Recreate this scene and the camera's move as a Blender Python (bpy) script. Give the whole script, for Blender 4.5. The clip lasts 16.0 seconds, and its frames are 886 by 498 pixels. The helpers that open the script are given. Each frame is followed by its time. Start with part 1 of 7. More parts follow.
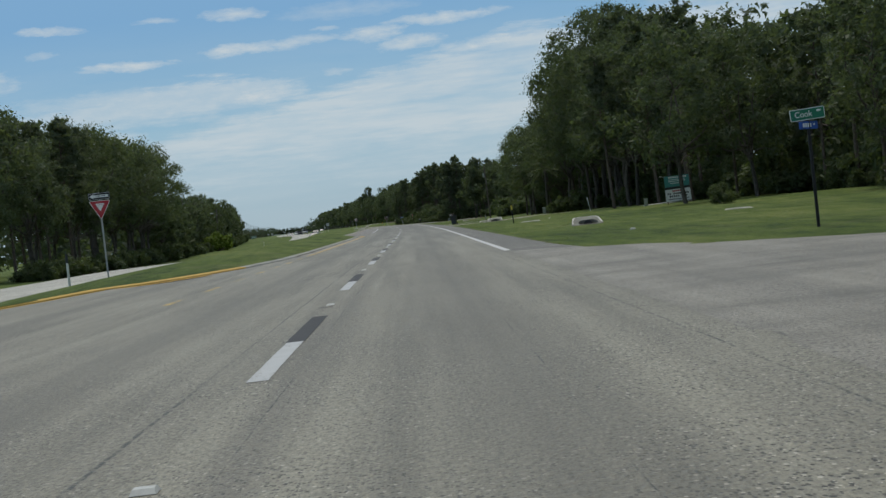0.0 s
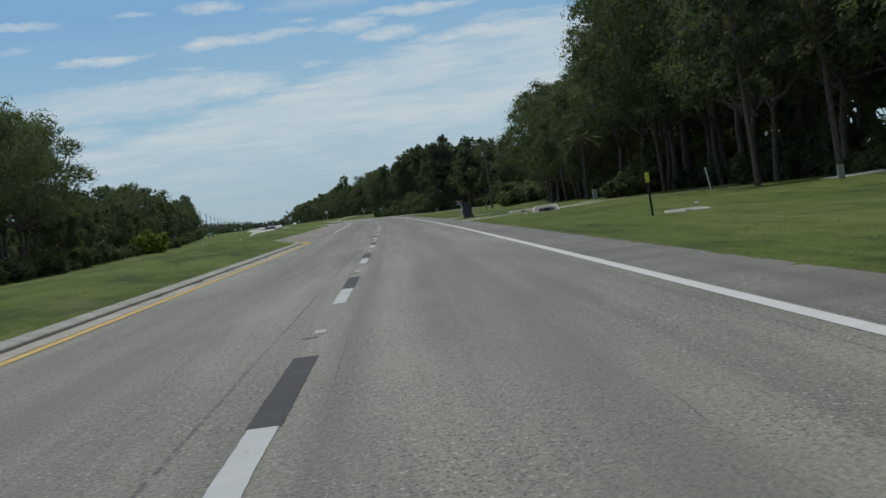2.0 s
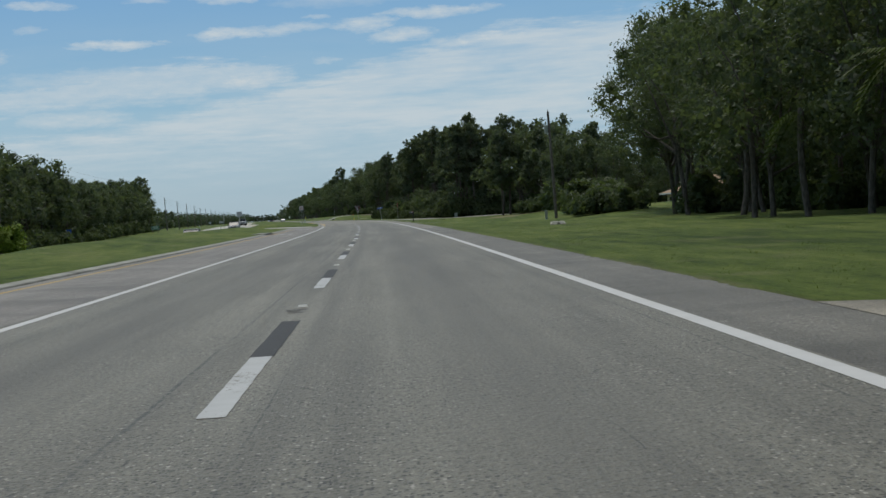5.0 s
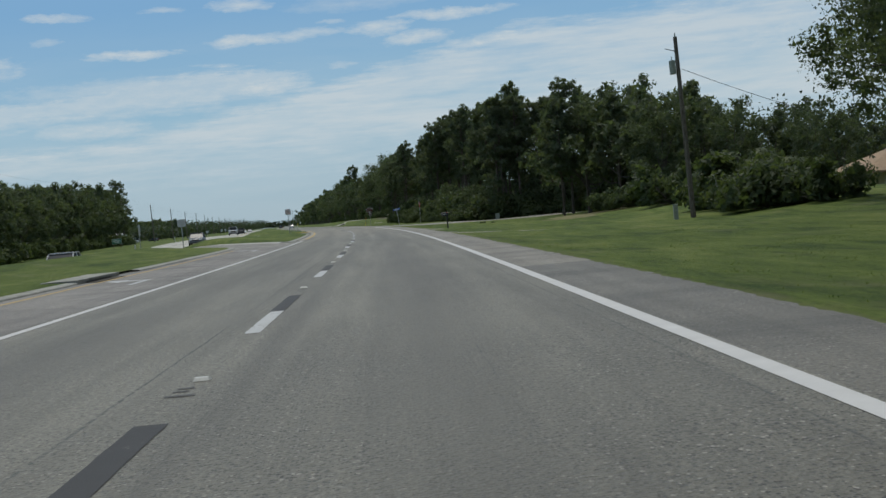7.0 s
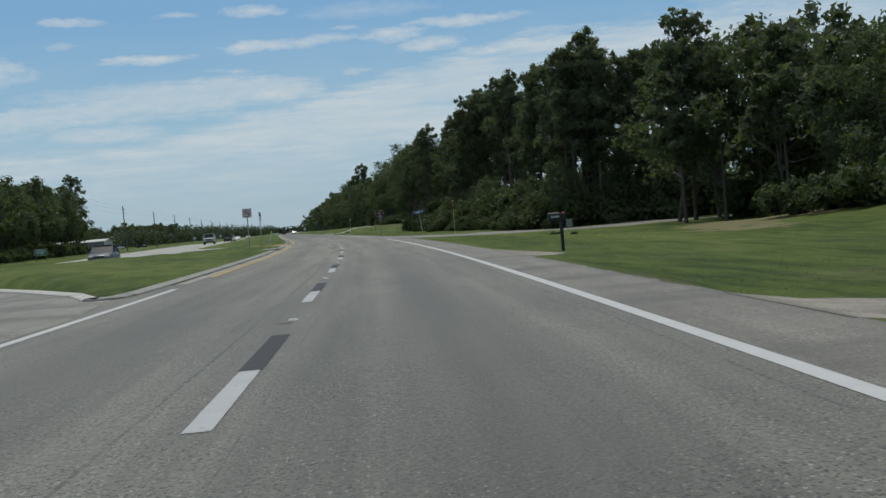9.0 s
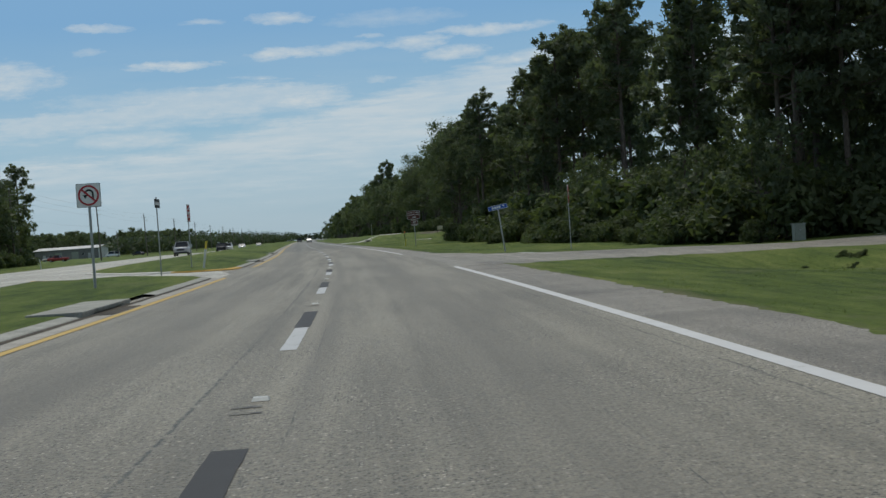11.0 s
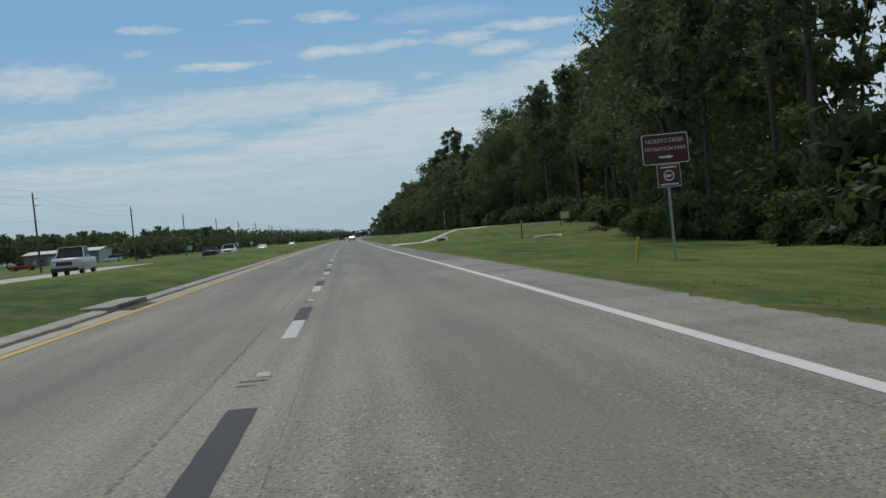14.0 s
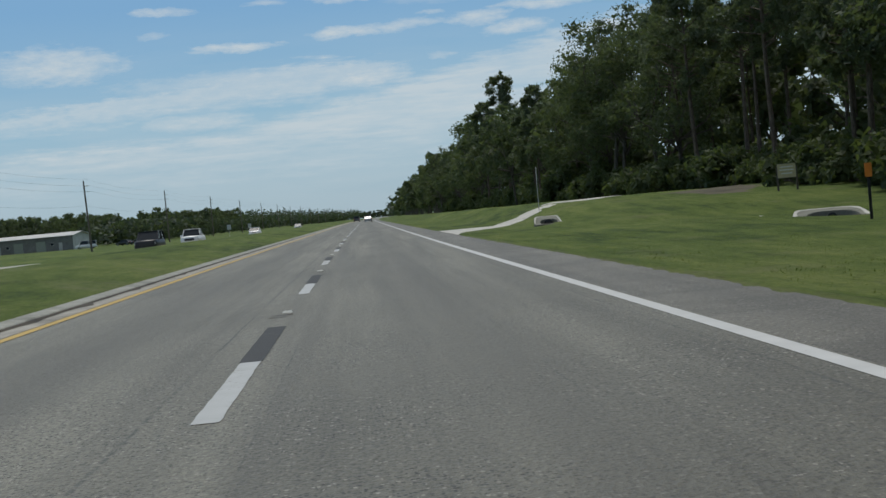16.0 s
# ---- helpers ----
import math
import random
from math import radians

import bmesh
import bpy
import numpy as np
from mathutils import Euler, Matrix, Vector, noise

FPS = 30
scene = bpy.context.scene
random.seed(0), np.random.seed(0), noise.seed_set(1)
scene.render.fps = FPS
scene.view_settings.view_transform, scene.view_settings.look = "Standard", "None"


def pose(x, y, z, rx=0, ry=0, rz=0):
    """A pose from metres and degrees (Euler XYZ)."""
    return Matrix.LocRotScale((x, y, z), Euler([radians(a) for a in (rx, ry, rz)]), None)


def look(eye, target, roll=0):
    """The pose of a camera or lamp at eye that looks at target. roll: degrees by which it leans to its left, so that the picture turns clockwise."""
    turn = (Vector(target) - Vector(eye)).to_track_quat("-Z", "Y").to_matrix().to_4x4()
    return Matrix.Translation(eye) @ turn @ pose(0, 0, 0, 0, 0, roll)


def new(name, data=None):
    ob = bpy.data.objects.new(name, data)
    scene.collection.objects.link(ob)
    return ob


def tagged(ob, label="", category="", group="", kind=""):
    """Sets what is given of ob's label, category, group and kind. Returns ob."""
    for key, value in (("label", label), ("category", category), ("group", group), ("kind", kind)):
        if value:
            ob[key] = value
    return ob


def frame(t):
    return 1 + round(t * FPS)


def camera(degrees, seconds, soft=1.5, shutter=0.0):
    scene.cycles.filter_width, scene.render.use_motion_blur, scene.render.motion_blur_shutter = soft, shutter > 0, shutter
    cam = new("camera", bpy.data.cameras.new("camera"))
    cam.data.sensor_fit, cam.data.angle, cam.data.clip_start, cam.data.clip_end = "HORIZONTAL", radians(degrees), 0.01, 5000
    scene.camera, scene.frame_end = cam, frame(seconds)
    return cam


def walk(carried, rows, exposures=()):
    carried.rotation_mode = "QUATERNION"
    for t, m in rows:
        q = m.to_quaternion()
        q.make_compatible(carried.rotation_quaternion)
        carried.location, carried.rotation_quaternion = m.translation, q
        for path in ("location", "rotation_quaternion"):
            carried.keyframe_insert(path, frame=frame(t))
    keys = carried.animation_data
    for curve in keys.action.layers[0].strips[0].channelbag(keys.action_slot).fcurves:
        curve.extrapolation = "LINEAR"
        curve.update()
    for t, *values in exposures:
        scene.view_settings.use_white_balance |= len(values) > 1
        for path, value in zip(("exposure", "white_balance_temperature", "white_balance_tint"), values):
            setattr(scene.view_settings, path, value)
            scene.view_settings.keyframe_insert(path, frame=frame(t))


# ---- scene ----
cam = camera(38.79, 16.0, soft=1.5, shutter=0.0)
EYE = 1.08
# seconds, x, y, tilt, lean, heading
PATH = [
    (0.0, 1.331, -9.447, 88.499, 6.411, -1.336),
    (0.5, 1.219, 4.013, 88.382, 6.052, -1.396),
    (1.0, 1.099, 17.665, 88.260, 6.314, -1.654),
    (1.5, 1.015, 31.097, 88.075, 6.980, -1.841),
    (2.0, 0.889, 44.987, 87.979, 7.186, -2.260),
    (2.5, 0.883, 58.883, 87.829, 5.427, -2.277),
    (3.0, 0.894, 72.551, 87.777, 4.676, -2.270),
    (3.5, 0.850, 86.334, 87.880, 4.156, -2.397),
    (4.0, 0.782, 99.755, 88.149, 3.373, -2.609),
    (4.5, 0.774, 113.357, 88.161, 3.457, -2.399),
    (5.0, 0.830, 127.139, 88.187, 3.657, -2.128),
    (5.5, 0.883, 140.990, 88.218, 3.895, -1.842),
    (6.0, 0.868, 154.797, 88.245, 4.095, -1.588),
    (6.5, 0.719, 168.447, 88.256, 4.179, -1.404),
    (7.0, 0.452, 181.940, 88.318, 5.097, -1.256),
    (7.5, 0.114, 195.782, 88.430, 5.180, -0.956),
    (8.0, -0.350, 209.335, 88.669, 5.115, -0.877),
    (8.5, -0.799, 223.012, 88.672, 4.949, -0.759),
    (9.0, -1.389, 236.807, 88.677, 4.555, -0.735),
    (9.5, -2.082, 250.673, 88.684, 4.085, -0.696),
    (10.0, -2.838, 264.560, 88.690, 3.691, -0.548),
    (10.5, -3.618, 278.420, 88.692, 3.526, -0.194),
    (11.0, -4.432, 292.254, 89.136, 3.958, 0.334),
    (11.5, -5.434, 306.339, 89.071, 3.874, 0.788),
    (12.0, -6.664, 320.393, 88.959, 3.036, 1.044),
    (12.5, -7.863, 334.140, 89.318, 3.689, 1.241),
    (13.0, -9.150, 348.419, 89.101, 3.205, 1.950),
    (13.5, -10.525, 361.857, 89.192, 3.435, 2.301),
    (14.0, -12.035, 375.543, 89.107, 4.705, 2.558),
    (14.5, -13.679, 389.595, 88.997, 6.151, 2.671),
    (15.0, -15.252, 402.918, 88.929, 5.494, 2.843),
    (15.5, -16.928, 416.758, 88.734, 5.490, 2.840),
    (16.0, -18.641, 431.002, 88.252, 5.172, 3.276),
]
walk(cam, [(t, pose(x, y, EYE, rx, ry, rz)) for t, x, y, rx, ry, rz in PATH], [(0.0, 0.0, 6400, 8), (16.0, 0.0, 6400, 8)])

# ---- sky and sun ----
SUN_EL, SUN_AZ = 67.0, 12.0      # azimuth in degrees to the left of the first heading
world = bpy.data.worlds.new("sky")
scene.world = world
world.use_nodes = True
wn, wl = world.node_tree.nodes, world.node_tree.links
wn.clear()


def wmath(op, a, b=None, c=None, clamp=False):
    n = wn.new("ShaderNodeMath")
    n.operation, n.use_clamp = op, clamp
    for i, v in enumerate((a, b, c)):
        if v is None:
            continue
        if isinstance(v, (int, float)):
            n.inputs[i].default_value = v
        else:
            wl.new(v, n.inputs[i])
    return n.outputs[0]


w_out = wn.new("ShaderNodeOutputWorld")
w_bg = wn.new("ShaderNodeBackground")
w_sky = wn.new("ShaderNodeTexSky")
w_sky.sky_type = "NISHITA"
w_sky.sun_disc = False
w_sky.sun_elevation = radians(SUN_EL)
w_sky.sun_rotation = radians(-SUN_AZ)
w_sky.air_density, w_sky.dust_density, w_sky.ozone_density = 1.0, 1.6, 1.6
w_tc = wn.new("ShaderNodeTexCoord")
w_sep = wn.new("ShaderNodeSeparateXYZ")
wl.new(w_tc.outputs["Generated"], w_sep.inputs[0])
w_az = wmath("MULTIPLY", wmath("ARCTAN2", wmath("MULTIPLY", w_sep.outputs[0], -1.0), w_sep.outputs[1]), 57.2958)
w_el = wmath("MULTIPLY", wmath("ARCSINE", w_sep.outputs[2]), 57.2958)


def wnoise(sx, sy, scale, detail, off, rough=0.6, distort=0.0):
    comb = wn.new("ShaderNodeCombineXYZ")
    wl.new(wmath("MULTIPLY_ADD", w_az, sx, off), comb.inputs[0])
    wl.new(wmath("MULTIPLY", w_el, sy), comb.inputs[1])
    n = wn.new("ShaderNodeTexNoise")
    n.inputs["Scale"].default_value, n.inputs["Detail"].default_value = scale, detail
    n.inputs["Roughness"].default_value, n.inputs["Distortion"].default_value = rough, distort
    wl.new(comb.outputs[0], n.inputs["Vector"])
    return n.outputs[0]


fine = wnoise(1.1, 3.6, 1.0, 7.0, 3.0, 0.68)
broad = wnoise(0.13, 0.75, 1.0, 5.0, 11.0, 0.55, 0.4)
wisps = wnoise(0.3, 2.6, 1.0, 7.0, 29.0, 0.65)
# single cloud streaks: azimuth, elevation, half width, half height, weight
CLOUDS = [(15.2, 9.8, 1.1, 0.16, 0.8), (15.2, 8.75, 0.6, 0.16, 0.5), (11.9, 8.1, 1.8, 0.16, 1.0), (7.0, 8.35, 1.5, 0.2, 1.0),
          (4.4, 8.5, 1.6, 0.18, 0.7), (7.1, 9.95, 1.1, 0.2, 0.8), (0.9, 8.55, 1.2, 0.28, 0.9), (-0.9, 7.95, 1.3, 0.28, 1.0),
          (-4.9, 7.55, 2.4, 0.26, 1.0), (-2.3, 8.9, 2.2, 0.2, 0.9), (6.3, 6.35, 1.9, 0.42, 0.95), (2.7, 7.0, 0.5, 0.1, 0.5),
          (19.8, 7.7, 2.4, 0.7, 0.9), (12.0, 6.5, 4.5, 0.5, 0.6), (14.0, 4.9, 2.2, 0.36, 0.8), (4.5, 5.0, 1.4, 0.25, 0.55),
          (2.0, 9.7, 2.5, 0.3, 0.35), (10.5, 9.9, 0.7, 0.12, 0.5), (-9.0, 6.4, 4.0, 0.8, 0.6), (-17.0, 7.0, 6.0, 1.6, 0.8),
          (23.5, 9.4, 0.9, 0.25, 0.6), (3.0, 8.9, 0.5, 0.1, 0.5), (13.6, 8.0, 0.7, 0.1, 0.5)]
streaks = None
wob = wmath("MULTIPLY_ADD", fine, 3.6, -1.7)
warp_x = wmath("MULTIPLY_ADD", wnoise(0.5, 1.2, 1.0, 4.0, 41.0), 2.4, -1.2)
warp_y = wmath("MULTIPLY_ADD", wnoise(0.5, 1.2, 1.0, 4.0, 57.0), 0.7, -0.35)
for az, el, ha, he, wt in CLOUDS:
    dx = wmath("DIVIDE", wmath("ADD", wmath("SUBTRACT", w_az, az), warp_x), ha)
    dy = wmath("DIVIDE", wmath("ADD", wmath("SUBTRACT", w_el, el), warp_y), he)
    r2 = wmath("ADD", wmath("MULTIPLY", dx, dx), wmath("MULTIPLY", dy, dy))
    g = wmath("MULTIPLY", wmath("MULTIPLY_ADD", wmath("ADD", r2, wob), -0.42, 0.85, clamp=True), wt)
    streaks = g if streaks is None else wmath("MAXIMUM", streaks, g)
soft_band = wmath("SMOOTH_MIN", wmath("MULTIPLY_ADD", w_el, -0.16, 1.55, clamp=True), 1.0, 0.2)
veil = wmath("MULTIPLY", wmath("MULTIPLY_ADD", broad, 4.4, -1.5, clamp=True), soft_band)
veil = wmath("MULTIPLY", veil, wmath("MULTIPLY_ADD", wisps, 1.1, 0.3, clamp=True))
# two thin cloud decks with a strip of clear air between them
ragged = wmath("ADD", wmath("MULTIPLY_ADD", wisps, 1.5, -0.75), wmath("MULTIPLY_ADD", fine, 0.7, -0.35))
up_half = wmath("MINIMUM", wmath("MULTIPLY_ADD", w_az, 0.2, -0.72), wmath("MULTIPLY_ADD", w_az, -0.034, 1.25))
up_off = wmath("SUBTRACT", w_el, wmath("MULTIPLY_ADD", w_az, -0.089, 7.16))
up_top = wmath("MULTIPLY_ADD", wmath("ADD", wmath("SUBTRACT", up_half, up_off), ragged), 2.4, 0.3, clamp=True)
up_foot = wmath("MULTIPLY_ADD", wmath("ADD", wmath("ADD", up_half, up_off), ragged), 1.3, 0.2, clamp=True)
deck_up = wmath("MULTIPLY", wmath("MULTIPLY", up_top, up_foot), wmath("MULTIPLY_ADD", fine, 0.9, 0.25, clamp=True))
low_line = wmath("MINIMUM", wmath("MAXIMUM", wmath("MULTIPLY_ADD", w_az, -0.203, 6.97), wmath("MULTIPLY_ADD", w_az, -0.045, 5.05)), 8.2)
low_top = wmath("MULTIPLY_ADD", wmath("ADD", wmath("SUBTRACT", low_line, w_el), ragged), 1.5, 0.3, clamp=True)
low_foot = wmath("MULTIPLY_ADD", wmath("ADD", w_el, wmath("MULTIPLY", ragged, 1.6)), 0.36, -0.5, clamp=True)
deck_low = wmath("MULTIPLY", wmath("MULTIPLY", low_top, low_foot), wmath("MULTIPLY_ADD", wmath("ADD", broad, wisps), 1.5, -0.75, clamp=True))
decks = wmath("MULTIPLY", wmath("MAXIMUM", deck_up, deck_low), 0.8)
# clear air is deep blue overhead and pale over the horizon
w_ramp = wn.new("ShaderNodeValToRGB")
w_ramp.color_ramp.elements.new(0.5)
for i_, (p_, c_) in enumerate(((0.0, (3.9, 5.1, 5.9)), (0.5, (2.7, 4.55, 6.0)), (1.0, (1.7, 3.6, 5.9)))):
    w_ramp.color_ramp.elements[i_].position, w_ramp.color_ramp.elements[i_].color = p_, (*c_, 1)
wl.new(wmath("MULTIPLY", w_el, 0.1, clamp=True), w_ramp.inputs[0])
low = wmath("MULTIPLY", wmath("MULTIPLY_ADD", w_el, -0.022, 1.2, clamp=True), 0.85)
cover = wmath("MAXIMUM", wmath("MAXIMUM", wmath("MULTIPLY", veil, 0.2), decks), wmath("MULTIPLY", streaks, wmath("MULTIPLY_ADD", wisps, 0.8, 0.55, clamp=True)))
cover = wmath("MULTIPLY", cover, wmath("MULTIPLY_ADD", w_el, 0.4, 0.1, clamp=True))
w_haze = wn.new("ShaderNodeMix")
w_haze.data_type = "RGBA"
wl.new(low, w_haze.inputs["Factor"])
wl.new(w_sky.outputs[0], w_haze.inputs["A"])
wl.new(w_ramp.outputs[0], w_haze.inputs["B"])
w_high = wn.new("ShaderNodeMix")
w_high.data_type = "RGBA"
wl.new(wmath("MULTIPLY", wmath("MULTIPLY_ADD", w_el, 0.05, -0.75, clamp=True), 0.55), w_high.inputs["Factor"])
wl.new(w_haze.outputs["Result"], w_high.inputs["A"])
w_high.inputs["B"].default_value = (5.4, 5.5, 5.4, 1)
w_mix = wn.new("ShaderNodeMix")
w_mix.data_type = "RGBA"
wl.new(cover, w_mix.inputs["Factor"])
wl.new(w_high.outputs["Result"], w_mix.inputs["A"])
w_mix.inputs["B"].default_value = (5.7, 6.2, 6.5, 1)
wl.new(w_mix.outputs["Result"], w_bg.inputs[0])
w_bg.inputs[1].default_value = 0.1
wl.new(w_bg.outputs[0], w_out.inputs[0])

sun = new("sun", bpy.data.lights.new("sun", "SUN"))
sun.data.energy, sun.data.angle, sun.data.color = 2.0, radians(7.0), (1.0, 0.95, 0.87)
_a, _e = radians(SUN_AZ), radians(SUN_EL)
sun.matrix_world = look((0, 0, 60), (math.sin(_a) * math.cos(_e), -math.cos(_a) * math.cos(_e), 60 - math.sin(_e)))
scene.view_settings.exposure = 0.0

# ---- the road's line: s metres along it, u metres to the right of the lane stripes ----
KNOT_S = np.arange(-20.0, 721.0, 60.0)
KNOT_K = [-0.0774, -0.0098, 0.2119, 0.1662, 0.2905, 0.6234, 0.6417, 0.2192, -0.1345, -0.009, 0.0108, -0.0019, -0.046]
GS = np.arange(-700.0, 3201.0, 1.0)
_k = np.where((GS < -40) | (GS > 1500), 0.0, np.interp(GS, KNOT_S, KNOT_K)) / 1000
_psi = np.concatenate([[0], np.cumsum((_k[1:] + _k[:-1]) / 2)])
_psi -= _psi[700]
_mid = (_psi[1:] + _psi[:-1]) / 2
_gx = np.concatenate([[0], np.cumsum(-np.sin(_mid))])
_gy = np.concatenate([[0], np.cumsum(np.cos(_mid))])
_gx -= _gx[700]
_gy -= _gy[700]


def W(s, u, z=0.0):
    a = np.interp(s, GS, _psi)
    return Vector((np.interp(s, GS, _gx) + u * math.cos(a), np.interp(s, GS, _gy) + u * math.sin(a), z))


def Wn(s, u, z):
    s, u = np.asarray(s, float), np.asarray(u, float)
    a = np.interp(s, GS, _psi)
    return np.stack([np.interp(s, GS, _gx) + u * np.cos(a), np.interp(s, GS, _gy) + u * np.sin(a), np.asarray(z, float) + 0 * s], -1)


def heading(s):
    return math.degrees(float(np.interp(s, GS, _psi)))


def smooth(x):
    x = np.clip(x, 0, 1)
    return x * x * (3 - 2 * x)


def zp(u):
    """Height of the pavement across the section."""
    return np.interp(u, [-23.5, -13.5, -4.5, -3.6], [0.2, 0.2, 0.02, 0.0])


def zps(s, u):
    """Height of the pavement where the opposite lanes lie lower."""
    low_s = np.interp(s, [-60, 90, 130, 170, 280, 312, 345, 370, 505, 545, 3000], [0.5, 0.5, 0.92, 1.06, 0.92, 0.7, 0.22, 0.1, 0.12, 0.5, 0.5])
    start = np.interp(s, [140, 175, 300, 332], [7.4, 11.3, 11.3, 7.4])
    run = np.interp(s, [140, 175, 300, 332], [5.9, 4.4, 4.4, 5.9])
    return zp(u) - low_s * np.clip((-np.asarray(u, float) - start) / run, 0, 1) * np.interp(u, [-120, -60], [0, 1])


DIP_S = [-60, 10, 60, 110, 140, 200, 250, 320, 334, 347, 375, 410, 450, 475, 3000]
DIP_K = [0, 0.05, 0.2, 0.1, 0.15, 0.6, 1.0, 1.0, 0.75, 0.7, 0.6, 0.6, 0.3, 0.05, 0.0]


def zg(s, u):
    """Height of the ground."""
    s, u = np.asarray(s, float), np.asarray(u, float)
    r = np.clip((u - 5.0) / 15, 0, 1)
    zr = -0.7 * np.interp(s, DIP_S, DIP_K) * r ** 0.7
    zr = zr + np.interp(s, [452, 478, 490, 500, 560, 760], [0, 0.08, 0.7, 1.0, 0.9, 0.4]) * smooth((u - 8) / 4.5)
    zr = zr - 0.32 * np.exp(-(((s - 472) / 3.2) ** 2 + ((u - 16.6) / 2.6) ** 2))
    zr = zr - 0.8 * np.exp(-(((s - 327.5) / 4.5) ** 2 + ((u - 14.6) / 3.0) ** 2))
    zr = zr + 1.0 * smooth((u - 20) / 14) * (1 - smooth((u - 35) / 9)) * np.interp(s, [236, 262, 305, 326], [0, 1, 1, 0])
    zr = zr + 0.05 * np.sin(s * 0.21 + u * 0.4) * smooth((u - 7) / 6) + 0.04 * np.sin(s * 0.53 - u * 0.23) * smooth((u - 7) / 6)
    zl = np.interp(u, [-120, -60, -40, -31, -27, -23.6], [0.0, 0.1, 0.15, -0.25, -0.1, 0.17])
    return np.where(u > 0, zr, zl + zps(s, u) - zp(u))


def Wg(s, u, dz=0.0):
    return W(s, u, float(zg(s, u)) + dz)


def place(s, u, turn=0.0, dz=0.0, lean=0.0, tip=0.0):
    """A pose on the ground beside the road; turn is to the left of the road's heading."""
    p = Wg(s, u, dz)
    return pose(p.x, p.y, p.z, tip, lean, heading(s) + turn)


# ---- materials ----
def material(name, rough=0.8, metal=0.0, spec=0.4):
    m = bpy.data.materials.new(name)
    m.use_nodes = True
    b = m.node_tree.nodes["Principled BSDF"]
    b.inputs["Roughness"].default_value, b.inputs["Metallic"].default_value = rough, metal
    b.inputs["Specular IOR Level"].default_value = spec
    return m, m.node_tree.nodes, m.node_tree.links, b


def coords(n, l, kind="Object", scale=(1, 1, 1)):
    tc = n.new("ShaderNodeTexCoord")
    mp = n.new("ShaderNodeMapping")
    mp.inputs["Scale"].default_value = scale
    l.new(tc.outputs[kind], mp.inputs[0])
    return mp.outputs[0]


def noise_node(n, l, vec, scale, detail=4, rough=0.6):
    t = n.new("ShaderNodeTexNoise")
    t.inputs["Scale"].default_value, t.inputs["Detail"].default_value, t.inputs["Roughness"].default_value = scale, detail, rough
    l.new(vec, t.inputs["Vector"])
    return t.outputs[0]


def ramp(n, l, fac, stops):
    r = n.new("ShaderNodeValToRGB")
    e = r.color_ramp.elements
    while len(e) < len(stops):
        e.new(0.5)
    for el, (p, c) in zip(e, stops):
        el.position, el.color = p, (*c, 1)
    l.new(fac, r.inputs[0])
    return r.outputs[0]


def mixc(n, l, fac, a, b, mode="MIX"):
    m = n.new("ShaderNodeMix")
    m.data_type, m.blend_type = "RGBA", mode
    for sock, v in (("Factor", fac), ("A", a), ("B", b)):
        if isinstance(v, tuple):
            m.inputs[sock].default_value = (*v, 1)
        elif isinstance(v, (int, float)):
            m.inputs[sock].default_value = v
        else:
            l.new(v, m.inputs[sock])
    return m.outputs["Result"]


def mathn(n, l, op, a, b=None, c=None, clamp=False):
    m = n.new("ShaderNodeMath")
    m.operation, m.use_clamp = op, clamp
    for i, v in enumerate((a, b, c)):
        if v is None:
            continue
        if isinstance(v, (int, float)):
            m.inputs[i].default_value = v
        else:
            l.new(v, m.inputs[i])
    return m.outputs[0]


def bump(n, l, b, height, strength=0.3, dist=0.02):
    bp = n.new("ShaderNodeBump")
    bp.inputs["Strength"].default_value, bp.inputs["Distance"].default_value = strength, dist
    l.new(height, bp.inputs["Height"])
    l.new(bp.outputs[0], b.inputs["Normal"])


def plain(name, color, rough=0.7, metal=0.0, vary=0.12, scale=6.0, spec=0.4, kind="Object"):
    """Paint, metal or plastic with faint grime at two scales."""
    m, n, l, b = material(name, rough, metal, spec)
    v = coords(n, l, kind)
    a = noise_node(n, l, v, scale, 5)
    c = noise_node(n, l, v, scale * 9, 3)
    f = mathn(n, l, "MULTIPLY_ADD", c, 0.4, mathn(n, l, "MULTIPLY", a, 0.6))
    dark = tuple(x * (1 - vary * 1.6) for x in color)
    lite = tuple(min(1, x * (1 + vary)) for x in color)
    l.new(ramp(n, l, f, [(0.3, dark), (0.7, lite)]), b.inputs["Base Color"])
    return m


